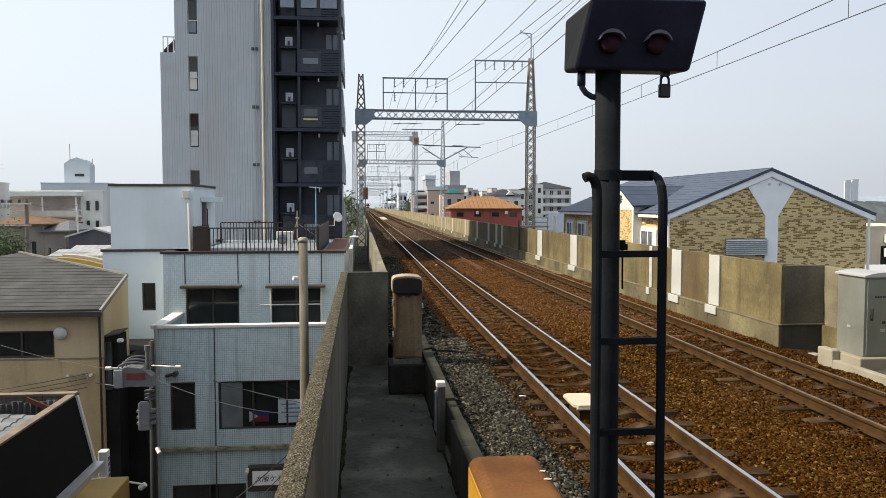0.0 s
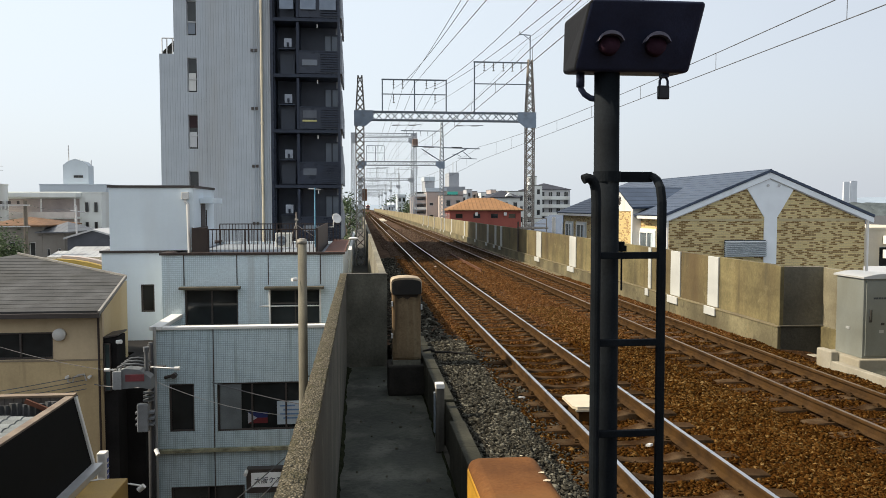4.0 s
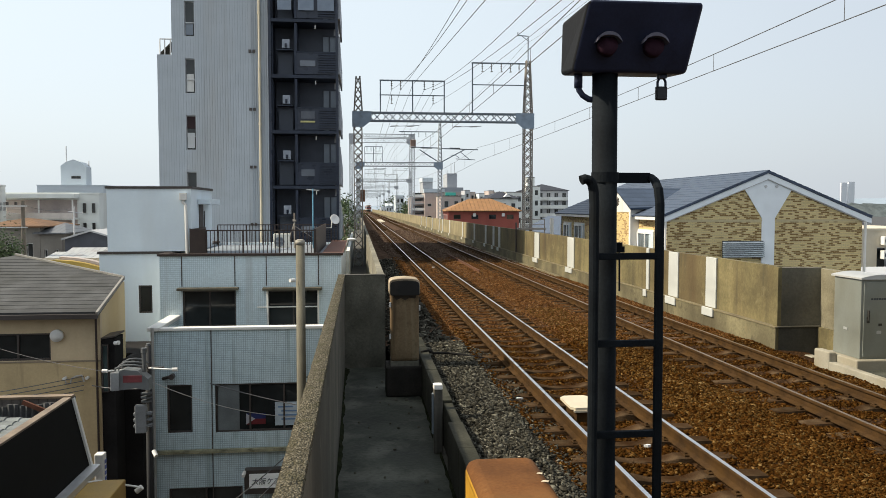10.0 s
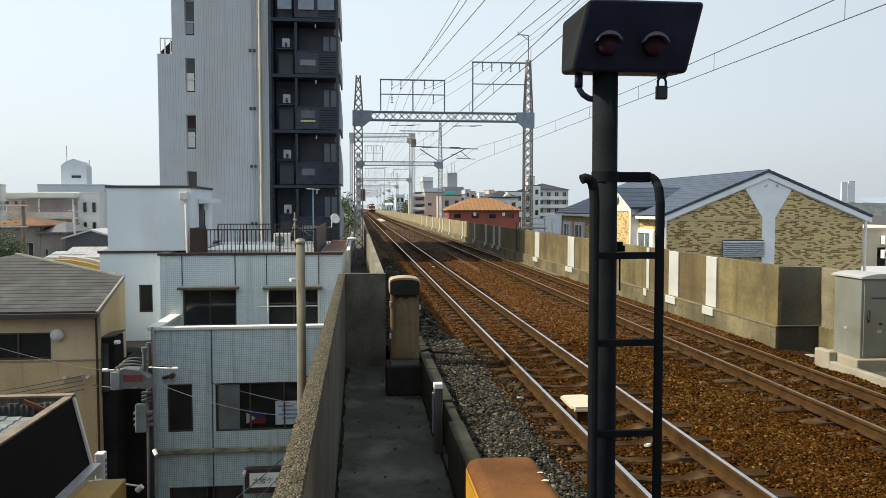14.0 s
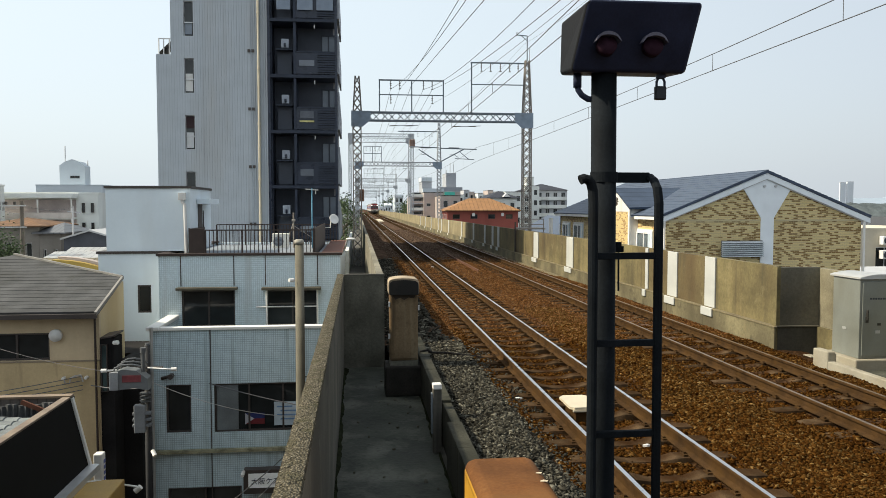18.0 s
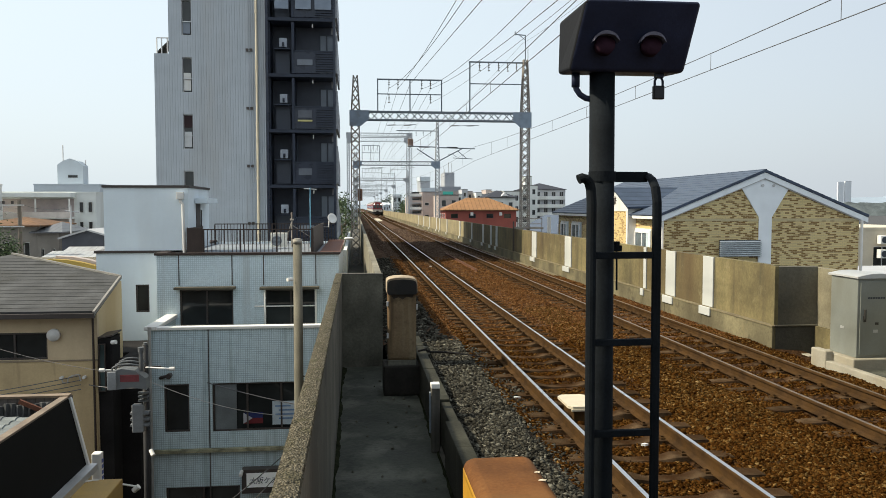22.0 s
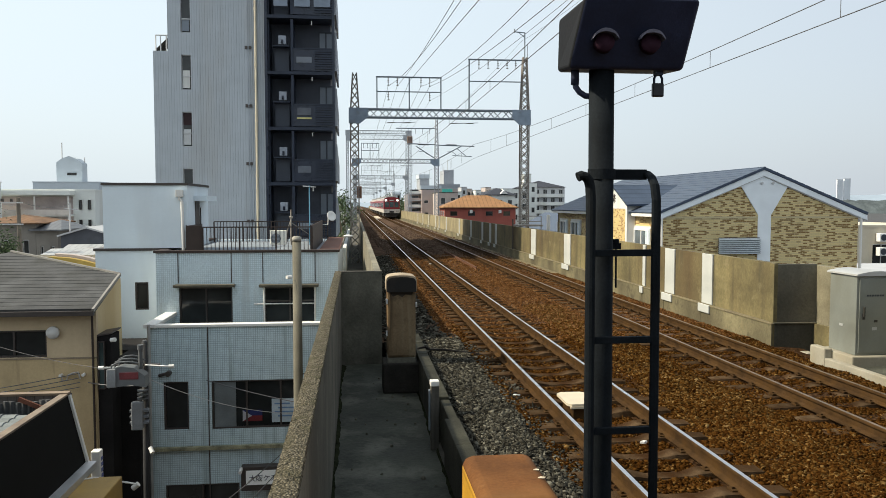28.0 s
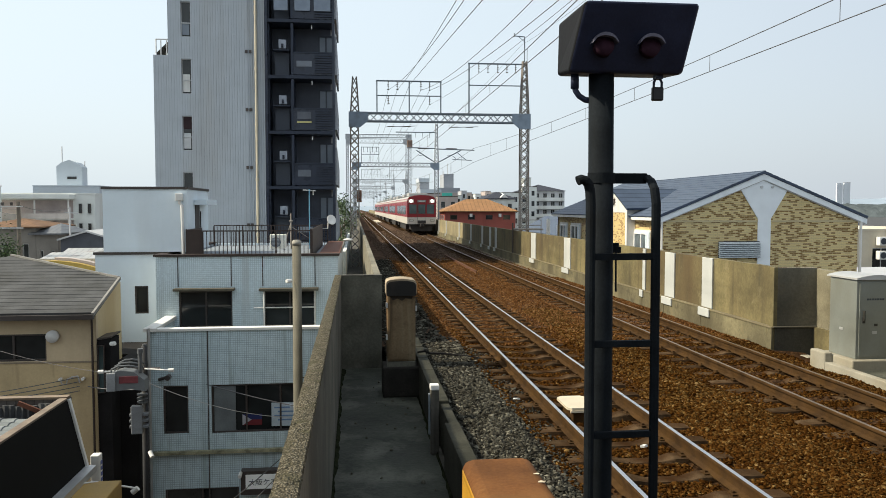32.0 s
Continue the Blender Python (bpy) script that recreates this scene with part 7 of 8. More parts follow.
# ---------------------------------------------------------------- other buildings
def shell(name, label, x0, x1, y0, y1, top, wall_m, roof="flat", roof_m=None, rise=1.2, cols=3, rows=2, floor_h=2.8, win=(0.45, 0.5), sill=0.9,
          side=0, glass_m=None, over=0.4, frame_m=None, sidecols=3):
    """A house or block with storeys of windows cut back in its wall and a roof of its kind."""
    b = thing(name, ((x0 + x1) / 2, (y0 + y1) / 2, STREET), label, "building")
    holes = []
    fw = (x1 - x0) / cols if cols else 0
    for r in range(rows):
        z = top - 0.5 - (r + 1) * floor_h + sill
        for c in range(cols):
            a = x0 + fw * (c + 0.5 - win[0] / 2)
            holes.append((a, a + fw * win[0], z, z + floor_h * win[1]))
    part("wall", wall_with_holes(B(), x0, x1, STREET, top, holes, "y", y0, y0 + 0.25), wall_m, b)
    for h in holes:
        window_y(b, *h, y0, depth=0.15, frame_m=frame_m or M_alu, glass_m=glass_m, sashes=2 if h[1] - h[0] > 1 else 1, fw=max(0.05, 0.03 * (h[1] - h[0])))
    part("core", bx(x0 + 0.1, x1 - 0.1, y0 + 0.35, y1, STREET, top - 0.02), wall_m, b)
    part("side_wall", bx(x0, x0 + 0.2, y0 + 0.25, y1, STREET, top), wall_m, b)
    part("side_wall", bx(x1 - 0.2, x1, y0 + 0.25, y1, STREET, top), wall_m, b)
    if side:
        x = x1 if side > 0 else x0
        fy = (y1 - y0) / sidecols
        for r in range(rows):
            z = top - 0.5 - (r + 1) * floor_h + sill
            for c in range(sidecols):
                a = y0 + fy * (c + 0.3)
                window_x(b, a, a + fy * 0.4, z, z + floor_h * win[1], x, side, depth=-0.03, frame_m=M_alu, sashes=2, fw=0.08)
    rm = roof_m or M_conc
    if roof == "flat":
        part("coping", bx(x0 - 0.05, x1 + 0.05, y0 - 0.05, y1 + 0.05, top, top + 0.15), rm, b)
    elif roof == "gable":      # ridge along x
        ym = (y0 + y1) / 2
        for ya, yb in ((y0 - over, ym), (y1 + over, ym)):
            part("roof_slope", slab(B(), [(x0 - over, ya, top), (x1 + over, ya, top), (x1 + over, yb, top + rise), (x0 - over, yb, top + rise)], 0.12), rm, b)
        for xx in (x0, x1 - 0.2):
            part("gable", prism(B(), [(y0, top), (y1, top), (ym, top + rise - 0.1)], "x", xx, xx + 0.2), wall_m, b)
    elif roof == "gable_y":    # ridge along y
        xm = (x0 + x1) / 2
        for xa in (x0 - over, x1 + over):
            part("roof_slope", slab(B(), [(xa, y0 - over, top), (xm, y0 - over, top + rise), (xm, y1 + over, top + rise), (xa, y1 + over, top)], 0.12), rm, b)
        part("gable", prism(B(), [(x0, top), (x1, top), (xm, top + rise - 0.1)], "y", y0, y0 + 0.2), wall_m, b)
    elif roof == "hip":
        ym, d = (y0 + y1) / 2, min(x1 - x0, y1 - y0) / 2
        A, Bp, C, D = (x0 - over, y0 - over, top), (x1 + over, y0 - over, top), (x1 + over, y1 + over, top), (x0 - over, y1 + over, top)
        R, S = (x0 + d, ym, top + rise), (x1 - d, ym, top + rise)
        for q in ((A, Bp, S, R), (C, D, R, S), (D, A, R), (Bp, C, S)):
            part("roof_slope", slab(B(), list(q), 0.1), rm, b)
    return b


# red lifted and greyed: haze put into the wall colour
M_red_wall = mat("red_brown_wall", (0.31, 0.085, 0.063), 0.8, 0, 0.8, 0.1, 0.1, (0.16, 0.04, 0.03), 0.25, 0.9)
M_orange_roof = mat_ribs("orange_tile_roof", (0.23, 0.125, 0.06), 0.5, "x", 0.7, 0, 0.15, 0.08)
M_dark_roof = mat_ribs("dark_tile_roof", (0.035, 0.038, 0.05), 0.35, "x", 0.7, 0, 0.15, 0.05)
M_grey_wall = mat("grey_render", (0.38, 0.39, 0.41), 0.8, 0, 0.5, 0.08, 0.05, (0.28, 0.28, 0.28), 0.2, 0.9)
# pink greyed for the haze over the far walls
M_pink_wall = mat("dull_pink_render", (0.41, 0.35, 0.325), 0.8, 0, 0.5, 0.08, 0.05, (0.3, 0.24, 0.21), 0.2, 0.9)
M_white_wall = mat("white_render", (0.7, 0.72, 0.69), 0.8, 0, 0.5, 0.06, 0.05, (0.45, 0.43, 0.38), 0.25, 0.9)
M_bluegrey = mat("blue_grey_render", (0.31, 0.325, 0.35), 0.8, 0, 0.4, 0.06, 0.03)
# renders of far buildings, paled so that their colour holds the haze
M_hazed_pale = mat("hazed_pale_render", (0.66, 0.69, 0.72), 0.95, 0, 0.2, 0.05, 0)
M_hazed_grey = mat("hazed_grey_render", (0.5, 0.55, 0.59), 0.9, 0, 0.2, 0.05, 0)
M_green = mat("green_sign", (0.08, 0.46, 0.37), 0.6, 0, 1, 0.05, 0)
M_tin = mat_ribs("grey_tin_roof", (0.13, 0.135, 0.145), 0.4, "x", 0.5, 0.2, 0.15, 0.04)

rh = shell("red_house", "red-brown house with an orange hipped tile roof", 10.95, 19.75, 95, 101, 2.12, M_red_wall, "hip", M_orange_roof, 1.5, cols=4, rows=2, win=(0.4, 0.2), sill=2.25, side=-1, over=0.35, frame_m=M_dark_frame)
for x in (14.0, 17.6):
    part("wall_unit", bx(x, x + 0.32, 94.7, 94.99, 1.4, 1.8), M_white, rh, "white unit on the red wall")
shell("apartment_block", "five-storey grey apartment block with balconies", 57.5, 71.0, 260, 280, 8.3, M_grey_wall, "hip", M_dark_roof, 2.4, cols=5, rows=5, floor_h=2.75, win=(0.5, 0.55))
ab = bpy.data.objects["apartment_block"]
for r in range(5):
    part("balcony", bx(58.5, 70.5, 258.6, 260, 8.3 - 0.7 - 2.75 * (r + 1), 8.3 - 0.7 - 2.75 * (r + 1) + 1.15), M_white_wall, ab, "pale balcony front")
shell("white_block", "narrow white block with a stepped roof", 46.4, 48.4, 212, 216, 10.7, M_white_wall, "flat", None, cols=1, rows=3, win=(0.4, 0.4))
shell("white_block", "white lower block in front of a narrow one", 45.3, 49.3, 209, 211.8, 8.2, M_white_wall, "flat", None, cols=2, rows=3)
shell("white_block", "low white block behind the red house", 38.2, 45.0, 200, 210, 6.4, M_white_wall, "flat", None, cols=3, rows=3)
shell("dark_roof_house", "cream house with a dark hipped roof", 25.4, 31.0, 150, 160, 4.35, M_white_wall, "hip", M_dark_roof, 1.4, cols=3, rows=2)
part("roof_gable", prism(B(), [(28.1, 4.5), (29.5, 4.5), (28.8, 5.2)], "y", 149.4, 151.0), M_white, bpy.data.objects["dark_roof_house"], "white roof gable")
shell("pink_building", "dull pink flat-roofed building beside the line", 15.3, 19.6, 180, 200, 5.8, M_pink_wall, "flat", None, cols=2, rows=3, win=(0.45, 0.25), sill=0.2)
tb = thing("terrace_block", (13.5, 184, STREET), "grey-pink block with stacked open terraces beside the line", "building")
part("core", bx(12.5, 15.28, 184, 198, STREET, 4.9), M_pink_wall, tb)
for k in range(4):
    z, x = 4.75 - 1.55 * k, 12.6 - 0.25 * k
    part("terrace", bx(x, 15.25, 181.2, 184, z, z + 0.22), M_grey_wall, tb)
    part("terrace_front", bx(x, 15.25, 181.2, 181.35, z + 0.22, z + 0.75), (M_white_wall, M_pink_wall)[k % 2], tb)
    part("terrace_post", bx(x + 0.1, x + 0.3, 181.4, 181.6, z - 1.33, z), M_grey_wall, tb)
    part("window", bx(13.1, 14.9, 183.9, 183.98, z + 0.35, z + 1.2), M_glass, tb)
shell("pink_building", "dull pink and grey building with a dark window band", 17.9, 22.2, 168, 179.9, 4.9, M_pink_wall, "flat", None, cols=2, rows=3, glass_m=M_glass)
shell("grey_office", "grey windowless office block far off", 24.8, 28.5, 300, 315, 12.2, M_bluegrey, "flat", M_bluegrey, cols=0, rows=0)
part("roof_room", bx(24.5, 28.6, 299.6, 314, 12.36, 13.9), M_hazed_grey, bpy.data.objects["grey_office"], "paler rooftop room")
part("lower_wing", bx(24.8, 32.9, 297, 299.5, STREET, 9.6), M_hazed_grey, bpy.data.objects["grey_office"])
shell("grey_office", "tall blue-grey office block with a rooftop mast", 36.4, 40.5, 320, 335, 16.3, M_bluegrey, "flat", M_bluegrey, cols=0, rows=0)
part("lower_wing", bx(33.6, 42.6, 316, 319.8, STREET, 10.6), M_bluegrey, bpy.data.objects["grey_office.001"])
bm = B()
rod(bm, (38.6, 325, 16.3), (38.6, 325, 21), 0.14, 6)
rod(bm, (40.0, 325, 16.3), (40.0, 325, 20.5), 0.12, 6)
rod(bm, (37.0, 325, 16.3), (37.0, 325, 18), 0.12, 6)
part("mast", bm, M_alu, bpy.data.objects["grey_office.001"])
gs = shell("sign_building", "low building with a green sign band", 26.8, 33.0, 250, 262, 7.4, M_pink_wall, "flat", M_grey_wall, cols=2, rows=2)
part("sign_band", bx(27.9, 31.2, 249.6, 249.98, 6.35, 7.3), M_green, gs, "green sign band")
for k in range(9):
    x = 34.0 + k * 2.2
    shell("roof_house", "small pale house among the far roofs", x, x + 1.9, 262 + 3 * (k % 3), 272 + 3 * (k % 3), 6.6 + 0.55 * ((k * 7) % 4), (M_white_wall, M_grey_wall, M_pink_wall)[k % 3], "flat", M_tin, cols=1, rows=1)
bb = shell("balcony_flats", "narrow pale block of flats with stacked balcony slabs", 11.4, 14.0, 240, 250, 6.2, M_hazed_grey, "flat", M_hazed_grey, cols=2, rows=3, win=(0.6, 0.5))
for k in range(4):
    part("balcony", bx(11.1, 14.2, 238.8, 239.98, 5.5 - 2.0 * k, 6.0 - 2.0 * k), M_hazed_pale, bb, "pale balcony slab")
for k in range(10):
    x = 9.5 + 2.6 * k
    shell("far_house", "far pale house beside the line", x, x + 2.4, 330 + 13 * (k % 4), 345 + 13 * (k % 4), 2.6 + 0.7 * ((k * 5) % 4), (M_hazed_pale, M_hazed_grey, M_hazed_pale)[k % 3], "gable" if k % 2 else "flat", M_hazed_grey, 1.0, cols=2, rows=1)
for k in range(12):
    x = -3.0 - 3.2 * k
    shell("far_house", "far house behind the trees", x - 2.8, x, 210 + 24 * (k % 5), 222 + 24 * (k % 5), 0.5 + 1.1 * ((k * 3) % 4), (M_white_wall, M_grey_wall, M_pink_wall)[k % 3], "gable" if k % 2 else "flat", M_tin, 1.2, cols=2, rows=1)
ft = shell("far_tower", "pale twin residential tower far away", 588.5, 596, 900, 902, 32.5, M_hazed_pale, "flat", None, cols=0, rows=0)
ft2 = shell("far_tower", "pale twin residential tower far away", 597.8, 606.0, 900, 902, 33.6, M_hazed_pale, "flat", None, cols=0, rows=0)
shell("shed", "blue-grey tin-roofed shed below the line", 16.7, 21.0, 62, 76, 0.3, M_bluegrey, "gable_y", M_slate_blue, 1.4, cols=2, rows=1)
for k, (x, y, z) in enumerate(((14.6, 58, 1.7), (15.4, 58, 1.2))):
    pt = thing("vent_pipe", (x, y, STREET), "white vent pipe beside the shed", "pipe", "vent pipes")
    bm = B()
    rod(bm, (x, y, STREET), (x, y, z), 0.14, 10)
    part("pipe", bm, M_white, pt)
M_cream_wall = mat("cream_render", (0.56, 0.5, 0.39), 0.85, 0, 0.6, 0.08, 0.05, (0.4, 0.34, 0.25), 0.25, 0.9)
rb2 = shell("cream_house", "cream house with outdoor units behind the brick house", 27.6, 36, 44, 52, 1.1, M_cream_wall, "flat", M_cream_wall, cols=3, rows=2)
for z in (-0.6, 0.25):
    bm = bx(31.35, 32.0, 43.6, 43.98, z, z + 0.52, bevel=0.03)
    wu = part("wall_unit", bm, M_white, rb2, "white outdoor unit")
    part("fan_grille", rod(B(), (31.6, 43.595, z + 0.26), (31.6, 43.57, z + 0.26), 0.19, 20), M_signal_gray, wu)
rh2 = shell("low_white_roof", "white flat roof below the brick house", 23.0, 30, 30, 40, -0.9, M_white_wall, "flat", M_grey_wall, cols=2, rows=1)
for k in range(14):
    x = 66 + 12 * k
    shell("hill_house", "far house below the wooded hill", x, x + 8, 105 + 17 * (k % 5) + 6 * k, 114 + 17 * (k % 5) + 6 * k, -1.0 + 1.0 * ((k * 3) % 4), (M_white_wall, M_pink_wall, M_grey_wall, M_red_wall)[k % 4], "gable", M_dark_roof, 1.6, cols=3, rows=1)

# left of the line
sch = shell("balcony_block", "old cream block with long open balconies", -36.3, -26.9, 85, 97, 3.9, M_white_wall, "flat", M_white_wall, cols=0, rows=0)
# dull pink with the balcony recess's shade put into it
M_pink_in = mat("shaded_balcony_back", (0.42, 0.36, 0.34), 0.85, 0, 1, 0.12, 0.05)
for r in range(3):
    z = 3.5 - 2.05 * (r + 1)
    part("balcony_back", bx(-36.1, -29.1, 84.95, 84.99, z, z + 1.85), M_pink_in, sch, "dull pink back wall coloured for its shaded recess")
    part("balcony_front", bx(-36.2, -29.0, 83.5, 83.62, z - 0.1, z + 0.5), mat("balcony_front_paint", (0.58, 0.52, 0.47), 0.85, 0, 1, 0.12, 0.05, (0.3, 0.25, 0.2), 0.4, 0.9), sch, "dull pinkish balcony front")
    part("balcony_floor", bx(-36.2, -29.0, 83.62, 85.0, z - 0.2, z), M_white_wall, sch)
    for k in range(3):
        part("balcony_post", bx(-35.75 + k * 3.3, -35.63 + k * 3.3, 83.5, 83.65, z + 0.5, z + 1.86), M_white, sch)
    for k in range(2):
        window_y(sch, -28.5 + k * 0.9, -28.2 + k * 0.9, z + 0.5, z + 1.5, 84.8, depth=0.1, sashes=1)
part("balcony_roof", bx(-36.3, -28.9, 83.4, 85.0, 3.45, 3.9), M_white_wall, sch)
dm = shell("domed_block", "blue-grey block with a peaked penthouse and mast", -48.6, -38.9, 125, 131, 5.8, M_hazed_grey, "flat", M_hazed_grey, cols=8, rows=1, win=(0.5, 0.4))
part("penthouse", prism(B(), [(-46.2, 5.9), (-42.4, 5.9), (-42.4, 8.9), (-43.2, 9.6), (-44.3, 10.0), (-45.4, 9.6), (-46.2, 9.0)], "y", 128, 130.5), mat("pale_blue_grey", (0.5, 0.55, 0.585), 0.8, 0, 0.3, 0.05, 0.02), dm, "peaked penthouse")
window_y(dm, -44.6, -43.2, 7.0, 7.4, 128, depth=-0.02, sashes=2)
bm = B()
rod(bm, (-46, 130, 9), (-46, 130, 12.2), 0.08, 6)
rod(bm, (-42.6, 130, 9), (-42.6, 130, 9.9), 0.08, 6)
part("mast", bm, M_alu, dm)
wb = shell("white_block", "white flat-roofed block with a small antenna", -41.5, -35.1, 80, 82.5, 4.6, M_white_wall, "flat", M_white_wall, cols=3, rows=2, win=(0.25, 0.3), side=1)
part("tank", bx(-37.5, -36.1, 80.3, 82, 4.75, 5.3), M_grey_wall, wb)
bm = B()
rod(bm, (-36.0, 82, 4.7), (-36.0, 82, 6.6), 0.03, 6)
for z in (6.1, 6.5):
    rod(bm, (-36.7, 82, z), (-35.3, 82, z), 0.02, 5)
part("antenna", bm, M_alu, wb)
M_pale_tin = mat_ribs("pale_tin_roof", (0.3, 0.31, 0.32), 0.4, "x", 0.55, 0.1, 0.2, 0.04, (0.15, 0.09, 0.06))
# darker render: shade on these house walls put into the colour
M_shaded_wall = mat("shaded_grey_render", (0.2, 0.185, 0.165), 0.85, 0, 0.8, 0.12, 0.05, (0.13, 0.115, 0.1), 0.4, 0.8)
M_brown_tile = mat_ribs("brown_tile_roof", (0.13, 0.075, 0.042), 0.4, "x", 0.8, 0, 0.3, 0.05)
shell("brown_roof_house", "grey house with an orange-brown roof", -28.4, -24.0, 62, 69, 1.1, M_shaded_wall, "hip", M_brown_tile, 0.6, cols=3, rows=1, win=(0.3, 0.4))
shell("brown_roof_house", "grey house with a dark tin roof", -23.98, -22.4, 62, 68, 0.6, M_shaded_wall, "hip", M_tin, 0.7, cols=2, rows=1, win=(0.3, 0.4))
shell("tin_roof_house", "low house with a grey tin roof", -18.4, -15.4, 48, 54, -0.75, M_grey_wall, "gable", M_pale_tin, 0.5, cols=2, rows=1)
dk = shell("dark_gable_house", "house with a dark gable and white verge", -20.4, -16.9, 57, 64, 0.35, mat("dark_gable", (0.05, 0.055, 0.07), 0.7), "gable_y", M_grey_wall, 0.6, cols=1, rows=1, over=0.2)
shell("tin_roof_house", "low house with a rusty and grey tin roof", -17.0, -12.6, 40, 46, -0.75, M_white_wall, "gable", M_pale_tin, 0.5, cols=2, rows=1)
shell("tin_roof_house", "low white house with a flat tin roof", -15.4, -11.9, 56, 60, 0.75, M_white_wall, "flat", M_white, cols=2, rows=1)
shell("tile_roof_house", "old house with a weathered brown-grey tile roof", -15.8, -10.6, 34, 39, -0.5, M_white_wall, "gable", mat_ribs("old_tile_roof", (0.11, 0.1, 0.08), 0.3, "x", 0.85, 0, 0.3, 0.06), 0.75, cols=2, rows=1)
shell("low_tin_house", "low house with a pale grey tin roof", -18.9, -15.9, 54.2, 56.4, -0.5, M_white_wall, "gable", M_pale_tin, 0.3, cols=2, rows=1)
ys = thing("yellow_shop", (-11.4, 31.5, STREET), "yellow shop front with a curved top behind the slate roof", "building")
arch = [(-9.85, 0.24), (-10.4, 0.39), (-10.9, 0.48), (-11.5, 0.52), (-12.2, 0.47), (-12.8, 0.25)]
part("curved_front", prism(B(), [(-12.8, STREET), (-9.85, STREET)] + arch, "y", 31.0, 31.3), mat("yellow_front", (0.36, 0.25, 0.06), 0.7, 0, 1, 0.08, 0.03), ys)
part("top_band", prism(B(), [(-11.5, STREET), (-9.8, STREET)] + [(x + 0.05, z + 0.1) for x, z in arch[:4]], "y", 31.32, 31.7), M_pink_wall, ys, "pale curved roof edge")
for x in (-12.2, -11.3):
    part("vent", bx(x, x + 0.35, 30.95, 31.0, 0.0, 0.12), M_dark_frame, ys)
for k in range(30):
    x, y = -24 - 9.5 * (k % 10) - random.uniform(0, 3), 96 + 34 * (k // 10) + 6 * (k % 3)
    if -36 < x < -25 and y < 110:
        y += 40
    if -50 < x < -37 and 110 < y < 150:
        x -= 25
    shell("town_house", "ordinary house in the town behind", x - 7, x, y, y + 9, -2.2 + 1.2 * ((k * 7) % 4), (M_white_wall, M_grey_wall, M_pink_wall)[k % 3], "gable" if k % 2 else "flat", M_tin if k % 3 else M_dark_roof, 1.3, cols=2, rows=1)
for k in range(10):
    x, y = -15 - 3.5 * k, 72 + 5 * (k % 3)
    if x > -26:
        shell("town_house", "ordinary house in the town behind", x - 3, x, y, y + 6, -1.4 + 0.5 * (k % 3), (M_white_wall, M_grey_wall)[k % 2], "gable", M_tin, 0.9, cols=1, rows=1)
lp = thing("utility_pole", (-20.3, 50, STREET), "grey concrete utility pole with crossarms in the town", "utility pole")
bm = B()
rod(bm, (-20.3, 50, STREET), (-20.3, 50, 2.9), 0.15, 12, 0.11)
part("shaft", bm, mat("brown_grey_pole", (0.11, 0.095, 0.08), 0.85, 0, 2, 0.2, 0.1), lp)
for z in (2.6, 1.3):
    part("crossarm", bx(-22.3, -20.0, 49.8, 49.9, z - 0.035, z + 0.035), M_alu, lp)
for k in range(4):
    part("insulator", bx(-22.2 + k * 0.5, -22.08 + k * 0.5, 49.8, 49.92, 2.66, 2.85), M_dark_frame, lp)
lp2 = thing("utility_pole", (-20.8, 60, STREET), "thin pole with a crossarm in front of the balcony block", "utility pole")
bm = B()
rod(bm, (-20.8, 60, STREET), (-20.8, 60, 2.6), 0.06, 10)
rod(bm, (-21.2, 60, 2.2), (-20.2, 60, 2.1), 0.04, 6)
part("shaft", bm, M_grey_wall, lp2)

# lower left of the viaduct beyond the tiled building
mc = thing("garden_wall", (-0.4, 40, STREET), "pale low wall between the viaduct and the tower", "wall")
part("panel", bx(-0.55, -0.4, 34.6, 60, STREET, 0.6), M_white_wall, mc)
lm = thing("wall_lamp", (-0.5, 30, 0.8), "white lamp head on a bracket of the tiled building", "lamp")
bm = B()
bmesh.ops.create_uvsphere(bm, u_segments=12, v_segments=8, radius=0.11, matrix=pose(-0.27, 30, 1.3) @ Matrix.Diagonal((1.7, 1, 0.5, 1)))
part("head", bm, M_white, lm, "", True)
bm = B()
rod(bm, (-0.548, 30, 0.8), (-0.4, 30, 1.27), 0.025, 8)
part("bracket", bm, M_alu, lm)
ls = thing("line_signal", (-0.2, 190, -0.5), "line-side colour light signal head on a mast", "signal")
part("mast", bx(0.75, 0.9, 150, 150.15, -0.3, 6.2), M_lattice, ls)
part("head", bx(0.35, 1.3, 149.7, 150, 3.6, 5.9, bevel=0.05), mat("rust_brown_box", (0.16, 0.09, 0.06), 0.8, 0, 2, 0.2, 0.1), ls, "rust-brown signal case")
bm = B()
for z in (4.2, 4.75, 5.3):
    rod(bm, (0.82, 149.7, z), (0.82, 149.55, z), 0.16, 12)
part("lens", bm, M_lens, ls)

# post and handrails beside the first gantry
pp = thing("parapet_post", (8.03, 39.3, -0.4), "thin dark steel post at the parapet", "post")
part("shaft", rod(B(), (8.03, 39.3, -0.4), (8.03, 39.3, 1.75), 0.04, 8), M_dark_frame, pp)
hr = thing("handrail", (9.0, 40.5, -2.2), "weathered pipe handrail at the foot of the gantry mast", "handrail")
bm = B()
for x in (8.5, 9.0, 9.8):
    rod(bm, (x, 40.5, -2.2), (x, 40.5, 1.9), 0.022, 6)
for z in (1.6, 1.88):
    rod(bm, (8.5, 40.5, z), (9.8, 40.5, z), 0.02, 6)
part("rail_frame", bm, M_lattice, hr)
